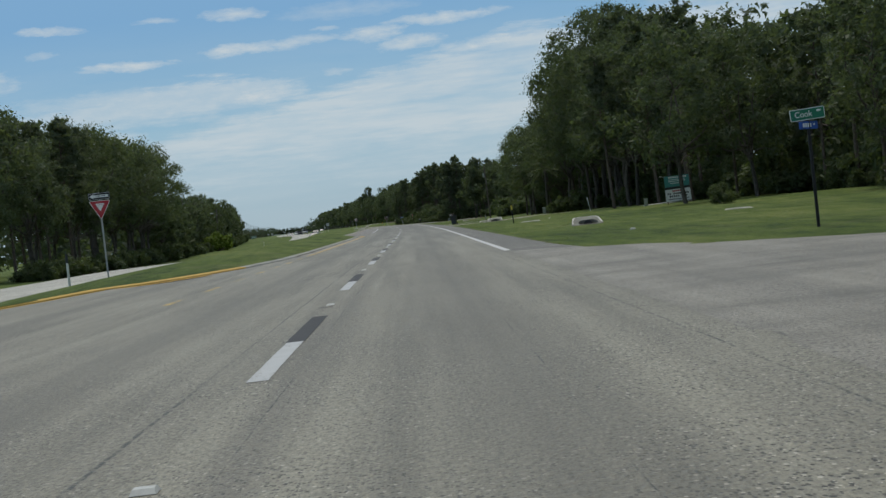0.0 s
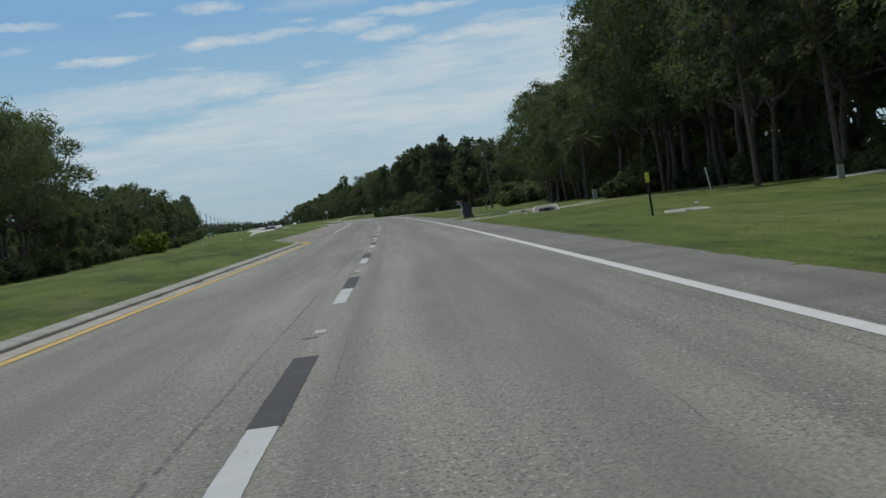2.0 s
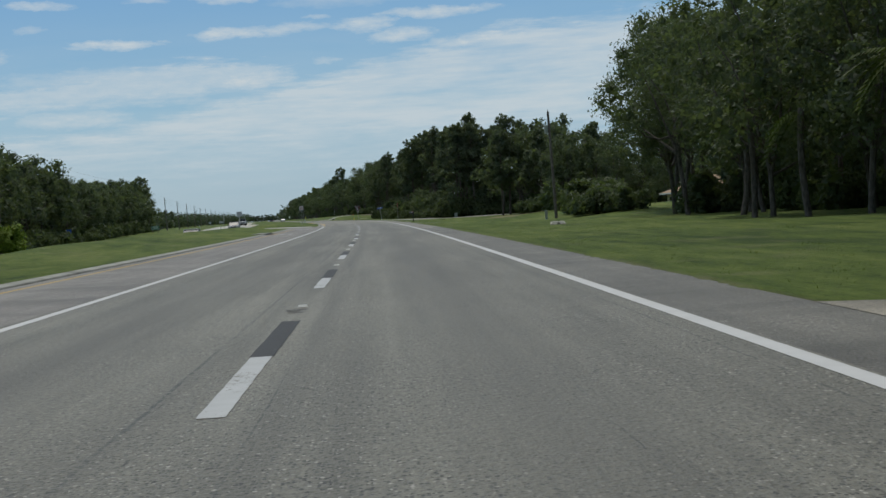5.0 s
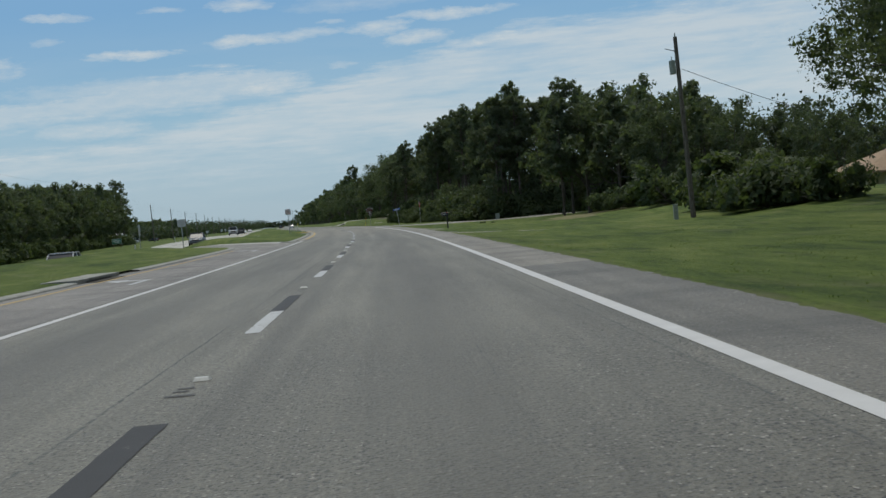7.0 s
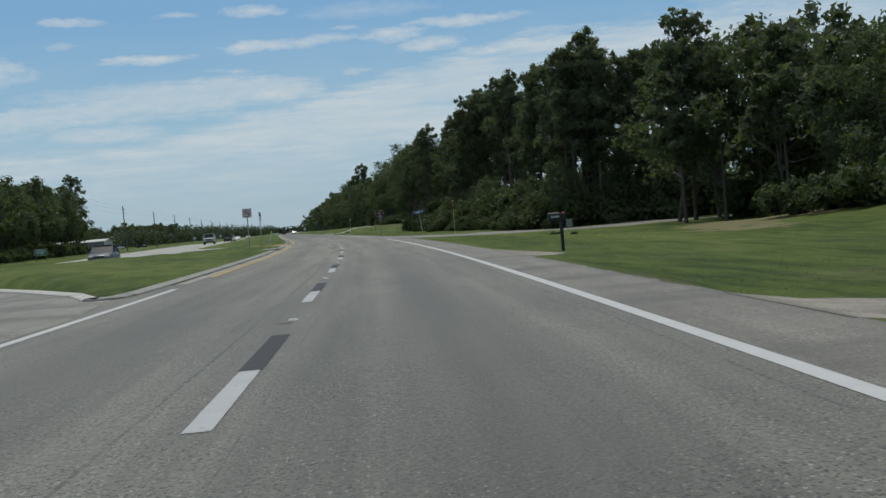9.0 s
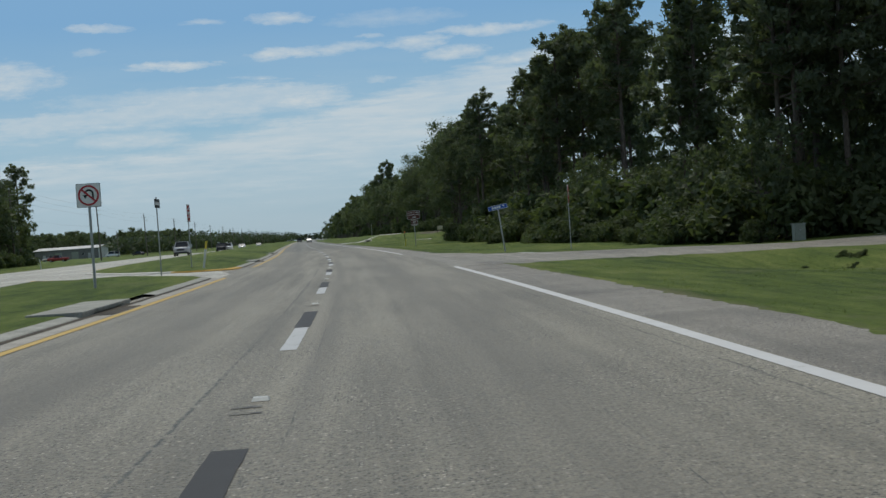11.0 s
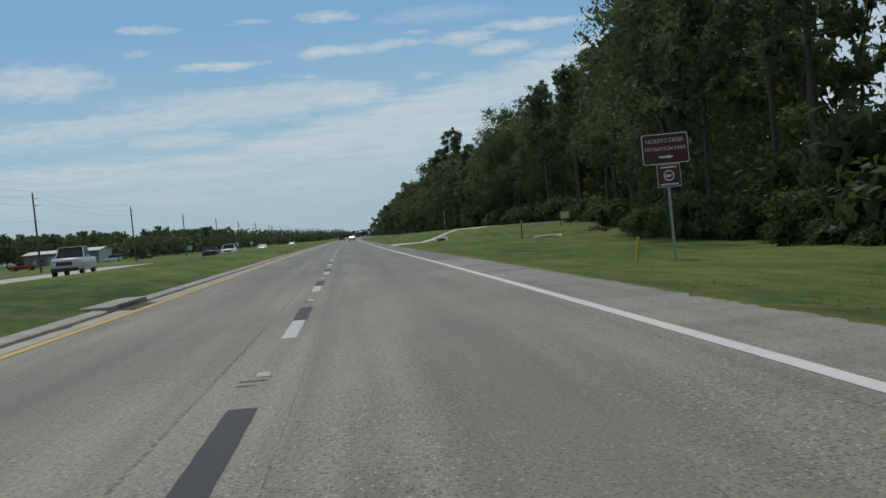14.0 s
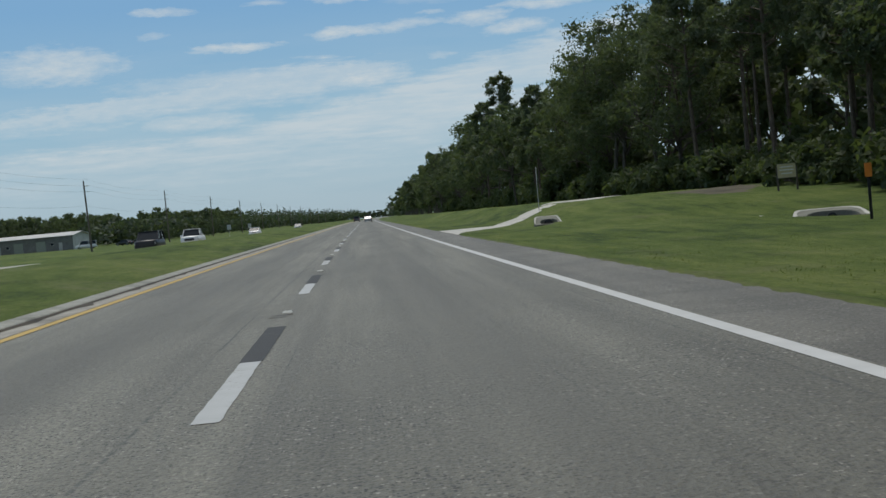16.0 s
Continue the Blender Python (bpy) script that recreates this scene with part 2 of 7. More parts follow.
def make_asphalt(name, dark, lite, tracks=True):
    m, n, l, b = material(name, 0.64, 0.0, 0.5)
    v = coords(n, l, "UV")
    sep = n.new("ShaderNodeSeparateXYZ")
    l.new(v, sep.inputs[0])
    u = sep.outputs[0]
    long_v = coords(n, l, "UV", (1.3, 0.035, 1))
    streak = noise_node(n, l, long_v, 1.6, 5)
    blot = noise_node(n, l, coords(n, l, "UV", (1, 0.22, 1)), 0.5, 5)
    grit = noise_node(n, l, coords(n, l, "UV", (1, 0.45, 1)), 34.0, 4, 0.75)
    stone = n.new("ShaderNodeTexVoronoi")
    stone.inputs["Scale"].default_value = 34.0
    l.new(v, stone.inputs["Vector"])
    f = mathn(n, l, "MULTIPLY_ADD", streak, 0.55, mathn(n, l, "MULTIPLY", blot, 0.45))
    col = ramp(n, l, f, [(0.38, dark), (0.62, lite)])
    # stones of the worn surface: pale and dark chips
    col = mixc(n, l, 0.72, col, ramp(n, l, grit, [(0.3, (0.3, 0.3, 0.3)), (0.5, (1.0, 1.0, 1.0)), (0.7, (1.6, 1.58, 1.52))]), "MULTIPLY")
    pits = ramp(n, l, stone.outputs["Distance"], [(0.0, (0.1, 0.1, 0.1)), (0.16, (0.3, 0.3, 0.3)), (0.24, (1, 1, 1))])
    # aggregate laid bare: dark lost stones and pale ones, in patches
    chip = n.new("ShaderNodeTexVoronoi")
    chip.inputs["Scale"].default_value = 46.0
    l.new(coords(n, l, "UV", (1, 0.75, 1)), chip.inputs["Vector"])
    chip_c = n.new("ShaderNodeSeparateColor")
    l.new(chip.outputs["Color"], chip_c.inputs[0])
    where = mathn(n, l, "MULTIPLY_ADD", noise_node(n, l, v, 0.5, 5, 0.65), 3.0, -0.75, clamp=True)
    near_c = mathn(n, l, "LESS_THAN", chip.outputs["Distance"], mathn(n, l, "MULTIPLY_ADD", chip_c.outputs[1], 0.35, 0.2))
    lost = mathn(n, l, "MULTIPLY", near_c, mathn(n, l, "GREATER_THAN", chip_c.outputs[0], 0.56))
    col = mixc(n, l, mathn(n, l, "MULTIPLY", mathn(n, l, "MULTIPLY", lost, where), 0.9), col, (0.02, 0.02, 0.019))
    pale = mathn(n, l, "MULTIPLY", near_c, mathn(n, l, "LESS_THAN", chip_c.outputs[0], 0.1))
    col = mixc(n, l, mathn(n, l, "MULTIPLY", mathn(n, l, "MULTIPLY", pale, where), 0.6), col, (0.5, 0.48, 0.43))
    speck = noise_node(n, l, v, 9.0, 2)
    col = mixc(n, l, mathn(n, l, "MULTIPLY_ADD", speck, 3.4, -1.25, clamp=True), col, mixc(n, l, 1.0, col, pits, "MULTIPLY"))
    if not tracks:
        smear = noise_node(n, l, coords(n, l, "UV", (0.22, 0.5, 1)), 1.0, 5, 0.6)
        col = mixc(n, l, mathn(n, l, "MULTIPLY_ADD", smear, 3.2, -1.45, clamp=True), col, tuple(x * 0.5 for x in dark))
    if tracks:
        # oil-darkened strip down the middle of each lane, polished wheel paths
        lane = mathn(n, l, "PINGPONG", mathn(n, l, "ADD", u, 36.6), 1.83)
        oil = mathn(n, l, "MULTIPLY_ADD", lane, 1.1, -1.12, clamp=True)
        col = mixc(n, l, mathn(n, l, "MULTIPLY", oil, 0.64), col, (0.086, 0.084, 0.07))
        # tar-dark seam along the lane joint
        seam = mathn(n, l, "ABSOLUTE", mathn(n, l, "SUBTRACT", u, mathn(n, l, "MULTIPLY_ADD", streak, 0.3, 0.2)))
        seam = mathn(n, l, "MULTIPLY", mathn(n, l, "MULTIPLY_ADD", seam, -5.5, 1.1, clamp=True), mathn(n, l, "MULTIPLY_ADD", blot, 3.0, -1.0, clamp=True))
        col = mixc(n, l, mathn(n, l, "MULTIPLY", seam, 0.5), col, (0.06, 0.058, 0.052))
        # darker lengths put cloud shade into the colour; warm ones are sandy paving
        shade_and_tone = ramp(n, l, mathn(n, l, "MULTIPLY_ADD", sep.outputs[1], 1 / 600.0, mathn(n, l, "MULTIPLY", blot, 0.02)),
                   [(0.05, (1.08, 1.05, 0.99)), (0.13, (1.0, 1.0, 0.98)), (0.2, (0.9, 0.9, 0.89)), (0.29, (0.76, 0.755, 0.74)), (0.43, (0.78, 0.775, 0.76)), (0.5, (1.05, 1.0, 0.94)), (0.67, (1.06, 1.01, 0.94)), (0.715, (0.78, 0.775, 0.755))])
        col = mixc(n, l, 1.0, col, shade_and_tone, "MULTIPLY")
        # wandering joint cracks
        wig = noise_node(n, l, coords(n, l, "UV", (0, 0.5, 1)), 1.3, 5, 0.7)
        for uc, amp, wid in ((-0.42, 0.03, 0.014), (3.36, 0.05, 0.01), (0.3, 0.03, 0.006), (2.1, 0.06, 0.004)):
            d = mathn(n, l, "ABSOLUTE", mathn(n, l, "SUBTRACT", u, mathn(n, l, "MULTIPLY_ADD", wig, amp * 2, uc - amp)))
            gap = noise_node(n, l, coords(n, l, "UV", (0, 0.22, 1)), 1.0 + uc, 3)
            dots = mathn(n, l, "MULTIPLY_ADD", noise_node(n, l, coords(n, l, "UV", (2, 1, 1)), 7.0, 2), 6.0, -2.3, clamp=True)
            line = mathn(n, l, "MULTIPLY", mathn(n, l, "MULTIPLY", mathn(n, l, "MULTIPLY_ADD", d, -1.0 / wid, 1.6, clamp=True), dots), mathn(n, l, "MULTIPLY_ADD", gap, 5, -1.75 if uc < 0 or uc > 2.5 else -2.1, clamp=True))
            col = mixc(n, l, mathn(n, l, "MULTIPLY", line, 0.95), col, (0.03, 0.034, 0.032))
    l.new(col, b.inputs["Base Color"])
    bump(n, l, b, mathn(n, l, "MULTIPLY_ADD", stone.outputs["Distance"], 0.7, grit), 0.8, 0.016)
    return m


def make_paint(name, color, under, wear=0.45):
    m, n, l, b = material(name, 0.7, 0.0, 0.3)
    v = coords(n, l, "UV")
    chips = noise_node(n, l, v, 16.0, 6, 0.75)
    broad_n = noise_node(n, l, v, 0.8, 3)
    f = mathn(n, l, "MULTIPLY_ADD", broad_n, 0.5, mathn(n, l, "MULTIPLY", chips, 0.7))
    worn = ramp(n, l, f, [(wear - 0.06, (1, 1, 1)), (wear, (0, 0, 0))])
    grime = mixc(n, l, noise_node(n, l, v, 2.5, 4), tuple(c * 0.72 for c in color), color)
    l.new(mixc(n, l, worn, grime, under), b.inputs["Base Color"])
    bump(n, l, b, chips, 0.3, 0.006)
    return m


def make_concrete(name, dark, lite, rough=0.9):
    m, n, l, b = material(name, rough, 0.0, 0.3)
    v = coords(n, l)
    a = noise_node(n, l, v, 1.2, 6)
    c = noise_node(n, l, v, 18.0, 4)
    f = mathn(n, l, "MULTIPLY_ADD", c, 0.45, mathn(n, l, "MULTIPLY", a, 0.55))
    col = ramp(n, l, f, [(0.32, dark), (0.66, lite)])
    stain = noise_node(n, l, v, 0.4, 5, 0.7)
    col = mixc(n, l, mathn(n, l, "MULTIPLY_ADD", stain, 4, -2.2, clamp=True), col, tuple(x * 0.45 for x in dark))
    l.new(col, b.inputs["Base Color"])
    bump(n, l, b, c, 0.35, 0.01)
    return m


def make_ground():
    m, n, l, b = material("mown_grass", 0.9, 0.0, 0.15)
    v = coords(n, l, "UV")
    big = noise_node(n, l, coords(n, l, "UV", (1, 0.3, 1)), 0.16, 5)
    mid = noise_node(n, l, coords(n, l, "UV", (1, 0.16, 1)), 1.3, 7, 0.72)
    fine_n = noise_node(n, l, coords(n, l, "UV", (1, 0.22, 1)), 16.0, 5, 0.8)
    green = ramp(n, l, mathn(n, l, "MULTIPLY_ADD", mid, 0.55, mathn(n, l, "MULTIPLY", big, 0.45)),
                 [(0.4, (0.036, 0.062, 0.013)), (0.5, (0.08, 0.115, 0.022)), (0.6, (0.132, 0.158, 0.042))])
    green = mixc(n, l, 0.85, green, ramp(n, l, fine_n, [(0.3, (0.35, 0.4, 0.3)), (0.5, (1, 1, 1)), (0.72, (1.45, 1.4, 1.25))]), "MULTIPLY")
    sepg = n.new("ShaderNodeSeparateXYZ")
    l.new(v, sepg.inputs[0])
    edge = mathn(n, l, "ABSOLUTE", mathn(n, l, "SUBTRACT", sepg.outputs[0], 5.0))
    soil = mathn(n, l, "MULTIPLY_ADD", mathn(n, l, "ADD", edge, mathn(n, l, "MULTIPLY_ADD", mid, 0.9, -0.45)), -5.0, 0.6, clamp=True)
    dry = mathn(n, l, "MULTIPLY_ADD", noise_node(n, l, v, 0.28, 6, 0.7), 6, -3.3, clamp=True)
    dry = mathn(n, l, "MAXIMUM", dry, soil)
    col = mixc(n, l, mathn(n, l, "MULTIPLY", dry, 0.6), green, (0.165, 0.155, 0.085))
    l.new(col, b.inputs["Base Color"])
    bump(n, l, b, mathn(n, l, "MULTIPLY_ADD", mid, 0.6, fine_n), 0.9, 0.06)
    return m


def make_leaf(name, c0, c1, c2, trans=0.35):
    m = bpy.data.materials.new(name)
    m.use_nodes = True
    n, l = m.node_tree.nodes, m.node_tree.links
    b = n["Principled BSDF"]
    b.inputs["Roughness"].default_value, b.inputs["Specular IOR Level"].default_value = 0.6, 0.15
    geo = n.new("ShaderNodeNewGeometry")
    info = n.new("ShaderNodeObjectInfo")
    f = mathn(n, l, "MULTIPLY_ADD", geo.outputs["Random Per Island"], 0.6, mathn(n, l, "MULTIPLY", info.outputs["Random"], 0.4))
    col = ramp(n, l, f, [(0.1, c0), (0.5, c1), (0.95, c2)])
    col = mixc(n, l, 0.5, col, ramp(n, l, noise_node(n, l, coords(n, l), 0.5, 3), [(0.35, (0.6, 0.62, 0.6)), (0.65, (1.25, 1.2, 1.1))]), "MULTIPLY")
    l.new(col, b.inputs["Base Color"])
    tr = n.new("ShaderNodeBsdfTranslucent")
    l.new(mixc(n, l, 1.0, col, (1.0, 1.1, 0.5), "MULTIPLY"), tr.inputs[0])
    mx = n.new("ShaderNodeMixShader")
    mx.inputs[0].default_value = trans
    l.new(b.outputs[0], mx.inputs[1])
    l.new(tr.outputs[0], mx.inputs[2])
    l.new(mx.outputs[0], n["Material Output"].inputs[0])
    return m


def make_bark(name, dark, lite):
    m, n, l, b = material(name, 0.9, 0.0, 0.2)
    v = coords(n, l, "Object", (1, 1, 0.25))
    a = noise_node(n, l, v, 9.0, 6, 0.7)
    l.new(ramp(n, l, a, [(0.35, dark), (0.65, lite)]), b.inputs["Base Color"])
    bump(n, l, b, a, 0.8, 0.04)
    return m


def make_glass(name, tint=(0.02, 0.025, 0.03)):
    m, n, l, b = material(name, 0.22, 0.0, 0.35)
    b.inputs["Base Color"].default_value = (*tint, 1)
    b.inputs["Specular IOR Level"].default_value = 0.22
    return m


M = {}
M["road"] = make_asphalt("worn_asphalt", (0.112, 0.11, 0.09), (0.214, 0.21, 0.172))
M["opposite"] = make_asphalt("bleached_asphalt", (0.32, 0.312, 0.27), (0.46, 0.45, 0.39), False)
M["shoulder"] = make_asphalt("dark_shoulder_asphalt", (0.082, 0.079, 0.065), (0.152, 0.146, 0.121), False)
M["shoulder_grey"] = make_asphalt("grey_shoulder_asphalt", (0.138, 0.128, 0.104), (0.232, 0.215, 0.176), False)
M["turn_lane"] = make_asphalt("turn_lane_asphalt", (0.13, 0.12, 0.105), (0.215, 0.2, 0.175), False)
M["side_road"] = make_asphalt("side_road_asphalt", (0.152, 0.144, 0.119), (0.262, 0.247, 0.204), False)
M["sand"] = make_asphalt("sandy_gravel", (0.15, 0.138, 0.1), (0.35, 0.315, 0.25), False)
M["dirt"] = make_concrete("bare_brown_soil", (0.05, 0.045, 0.03), (0.12, 0.105, 0.07))
M["dry"] = make_concrete("dry_straw_grass", (0.085, 0.1, 0.03), (0.2, 0.17, 0.085))
M["white"] = make_paint("white_road_paint", (0.47, 0.485, 0.485), (0.2, 0.196, 0.17), 0.535)
M["white_line"] = make_paint("white_edge_paint", (0.56, 0.565, 0.555), (0.28, 0.27, 0.245), 0.47)
M["black"] = make_paint("black_contrast_paint", (0.036, 0.036, 0.036), (0.12, 0.118, 0.105), 0.5)
M["scuff"] = make_paint("tyre_scuff", (0.07, 0.07, 0.068), (0.165, 0.162, 0.135), 0.6)
M["yellow_worn"] = make_paint("worn_yellow_paint", (0.5, 0.36, 0.12), (0.19, 0.18, 0.14), 0.62)
M["yellow"] = make_paint("yellow_road_paint", (0.52, 0.36, 0.1), (0.27, 0.245, 0.185), 0.47)
M["concrete"] = make_concrete("weathered_concrete", (0.2, 0.195, 0.18), (0.42, 0.41, 0.38))
M["gutter"] = make_concrete("stained_gutter", (0.2, 0.19, 0.165), (0.4, 0.38, 0.335))
M["yellow_curb"] = make_concrete("yellow_painted_concrete", (0.34, 0.22, 0.06), (0.56, 0.36, 0.09))
M["kerb"] = make_concrete("lichened_kerb_concrete", (0.17, 0.172, 0.15), (0.36, 0.36, 0.32))
M["silt"] = make_concrete("dark_silt", (0.028, 0.025, 0.02), (0.085, 0.072, 0.052))
M["culvert"] = make_concrete("mossy_culvert_concrete", (0.1, 0.102, 0.084), (0.24, 0.24, 0.2))
M["pale_concrete"] = make_concrete("pale_concrete", (0.34, 0.33, 0.3), (0.55, 0.54, 0.5))
M["ground"] = make_ground()
M["blade"] = make_leaf("grass_blades", (0.07, 0.115, 0.02), (0.11, 0.155, 0.032), (0.18, 0.2, 0.06), 0.4)
M["oak"] = make_leaf("oak_leaves", (0.097, 0.123, 0.081), (0.114, 0.139, 0.09), (0.135, 0.16, 0.097), 0.45)
M["pine"] = make_leaf("pine_needles", (0.097, 0.121, 0.087), (0.114, 0.137, 0.095), (0.135, 0.158, 0.102), 0.45)
M["shrub"] = make_leaf("shrub_leaves", (0.074, 0.099, 0.056), (0.095, 0.121, 0.065), (0.125, 0.148, 0.074), 0.45)
# far leaves, the bluish haze of distance mixed into their colours
M["far"] = make_leaf("distant_leaves", (0.046, 0.062, 0.046), (0.064, 0.084, 0.059), (0.088, 0.11, 0.073), 0.4)
# brighter shrub leaves, with the sunlight on them put into the colour
M["bright"] = make_leaf("sunlit_shrub_leaves", (0.09, 0.14, 0.025), (0.14, 0.2, 0.035), (0.2, 0.25, 0.05))
M["frond"] = make_leaf("palm_fronds", (0.045, 0.07, 0.02), (0.07, 0.1, 0.028), (0.12, 0.13, 0.045))
M["bark"] = make_bark("grey_bark", (0.05, 0.043, 0.036), (0.16, 0.14, 0.118))
M["pine_bark"] = make_bark("pine_bark", (0.06, 0.048, 0.038), (0.17, 0.135, 0.108))
M["pole"] = make_bark("weathered_pole_wood", (0.09, 0.075, 0.06), (0.19, 0.165, 0.14))
M["steel"] = plain("galvanised_steel", (0.46, 0.46, 0.45), 0.55, 0.2)
M["sign_back"] = plain("sign_aluminium", (0.5, 0.5, 0.5), 0.5, 0.5)
M["sign_white"] = plain("white_sign_sheeting", (0.74, 0.74, 0.72), 0.45, vary=0.06)
M["sign_red"] = plain("red_sign_sheeting", (0.42, 0.03, 0.04), 0.45, vary=0.08)
M["sign_black"] = plain("black_sign_sheeting", (0.02, 0.02, 0.022), 0.5)
M["sign_green"] = plain("green_sign_sheeting", (0.02, 0.17, 0.10), 0.45, vary=0.08)
M["sign_blue"] = plain("blue_sign_sheeting", (0.03, 0.10, 0.42), 0.45, vary=0.08)
M["sign_brown"] = plain("brown_sign_sheeting", (0.10, 0.032, 0.022), 0.45, vary=0.1)
M["orange"] = plain("orange_plastic", (0.7, 0.22, 0.03), 0.5)
M["yellow_plastic"] = plain("yellow_plastic", (0.62, 0.5, 0.06), 0.5)
M["white_plastic"] = plain("white_plastic", (0.66, 0.66, 0.62), 0.5)
M["bin"] = plain("dark_grey_bin_plastic", (0.035, 0.037, 0.042), 0.45)
M["dark"] = plain("dark_metal", (0.03, 0.03, 0.032), 0.5)
M["box"] = plain("grey_green_cabinet_paint", (0.3, 0.32, 0.27), 0.55)
M["teal"] = plain("teal_board_paint", (0.07, 0.26, 0.24), 0.5)
M["wood"] = make_bark("weathered_wood", (0.12, 0.09, 0.06), (0.26, 0.2, 0.15))
M["reflector"] = plain("dirty_white_marker", (0.5, 0.5, 0.46), 0.4)
M["rubber"] = plain("tyre_rubber", (0.018, 0.018, 0.018), 0.85)
M["rim"] = plain("alloy_rim", (0.4, 0.4, 0.42), 0.35, 0.8)
M["glass"] = make_glass("car_glass")
M["window_glass"] = make_glass("window_glass", (0.03, 0.035, 0.04))
M["lamp"] = plain("headlamp_glass", (0.8, 0.8, 0.78), 0.1, vary=0.03)
M["tail"] = plain("tail_lamp", (0.35, 0.02, 0.02), 0.2)
for _n, _c in (("silver", (0.42, 0.43, 0.44)), ("grey_car", (0.09, 0.1, 0.115)), ("white_car", (0.7, 0.7, 0.69)), ("black_car", (0.02, 0.021, 0.024)), ("red_car", (0.25, 0.03, 0.025)), ("tan_car", (0.3, 0.27, 0.22))):
    M[_n] = plain(_n + "_paint", _c, 0.42, 0.1, vary=0.05, spec=0.4)
M["stucco"] = plain("pale_yellow_stucco", (0.55, 0.48, 0.3), 0.85, vary=0.1)
M["roof_tile"] = plain("tan_shingle", (0.31, 0.22, 0.14), 0.85, vary=0.2, scale=3)
M["wall_metal"] = plain("grey_metal_siding", (0.2, 0.195, 0.185), 0.7, vary=0.25, scale=0.6)
M["roof_metal"] = plain("white_metal_roof", (0.5, 0.49, 0.47), 0.6, vary=0.2, scale=0.5)
M["wire"] = plain("cable", (0.02, 0.02, 0.02), 0.7)


# ---- mesh helpers ----
def raw_mesh(name, verts, faces, mat, uv=None, shade=False):
    me = bpy.data.meshes.new(name)
    me.from_pydata([tuple(v) for v in verts], [], [tuple(int(i) for i in f) for f in faces])
    if uv is not None:
        lay = me.uv_layers.new(name="plan")
        idx = np.empty(len(me.loops), dtype=np.int32)
        me.loops.foreach_get("vertex_index", idx)
        lay.data.foreach_set("uv", np.asarray(uv, dtype=np.float32)[idx].ravel())
    mats = mat if isinstance(mat, (list, tuple)) else [mat]
    for mm in mats:
        me.materials.append(mm)
    if shade:
        me.polygons.foreach_set("use_smooth", [True] * len(me.polygons))
    me.update()
    return me


def part(name, bm, mat, parent=None, label=""):
    """Links a bmesh, or a mesh, as one mesh object under a thing or a part."""
    if isinstance(bm, bmesh.types.BMesh):
        me = bpy.data.meshes.new(name)
        bm.to_mesh(me)
        bm.free()
        me.materials.append(mat)
    else:
        me = bm
    ob = new(name, me)
    if parent is not None:
        ob.parent = parent
    if label:
        tagged(ob, label)
    return ob


def thing(name, label, category, m=None, group="", kind=""):
    ob = new(name)
    ob.empty_display_size = 0.2
    if m is not None:
        ob.matrix_basis = m
    return tagged(ob, label, category, group, kind)


def box(sx, sy, sz, at=(0, 0, 0), bevel=0.0, rot=None, seg=2):
    """A box standing with its base centre at 'at'."""
    bm = bmesh.new()
    bmesh.ops.create_cube(bm, size=1.0)
    for v in bm.verts:
        v.co = Vector((v.co.x * sx, v.co.y * sy, (v.co.z + 0.5) * sz))
    if bevel > 0:
        bmesh.ops.bevel(bm, geom=list(bm.edges), offset=bevel, segments=seg, affect="EDGES", profile=0.7)
    mt = Matrix.Translation(at)
    if rot is not None:
        mt = mt @ rot
    bmesh.ops.transform(bm, matrix=mt, verts=list(bm.verts))
    return bm


def rod(p0, p1, r0, r1=None, seg=10):
    r1 = r0 if r1 is None else r1
    p0, p1 = Vector(p0), Vector(p1)
    bm = bmesh.new()
    bmesh.ops.create_cone(bm, cap_ends=True, segments=seg, radius1=r0, radius2=r1, depth=(p1 - p0).length)
    q = (p1 - p0).to_track_quat("Z", "Y").to_matrix().to_4x4()
    bmesh.ops.transform(bm, matrix=Matrix.Translation((p0 + p1) / 2) @ q, verts=list(bm.verts))
    return bm


def plate(outline, depth, y=0.0):
    """A flat plate in the xz plane, its front at y, facing -y."""
    bm = bmesh.new()
    front = [bm.verts.new((x, y, z)) for x, z in outline]
    back = [bm.verts.new((x, y + depth, z)) for x, z in outline]
    bm.faces.new(front)
    bm.faces.new(back[::-1])
    k = len(outline)
    for i in range(k):
        j = (i + 1) % k
        bm.faces.new((front[j], front[i], back[i], back[j]))
    bmesh.ops.recalc_face_normals(bm, faces=list(bm.faces))
    return bm


def rounded(w, h, r, cx=0.0, cz=0.0, seg=4):
    pts = []
    for sx, sz, a0 in ((1, -1, -90), (1, 1, 0), (-1, 1, 90), (-1, -1, 180)):
        for i in range(seg + 1):
            a = radians(a0 + 90 * i / seg)
            pts.append((cx + sx * (w / 2 - r) + r * math.cos(a), cz + sz * (h / 2 - r) + r * math.sin(a)))
    return pts


def words(text, size, mat, at, parent, name="lettering"):
    """Writing in the built-in font, turned into a mesh on a sign's face."""
    cu = bpy.data.curves.new("letters", "FONT")
    cu.body, cu.size, cu.extrude, cu.align_x, cu.align_y = text, size, 0.002, "CENTER", "CENTER"
    tmp = new("letters", cu)
    dg = bpy.context.evaluated_depsgraph_get()
    me = bpy.data.meshes.new_from_object(tmp.evaluated_get(dg))
    bpy.data.objects.remove(tmp)
    me.transform(Matrix.Translation(at) @ pose(0, 0, 0, 90, 0, 0))
    me.materials.clear()
    me.materials.append(mat)
    return part(name, me, mat, parent)


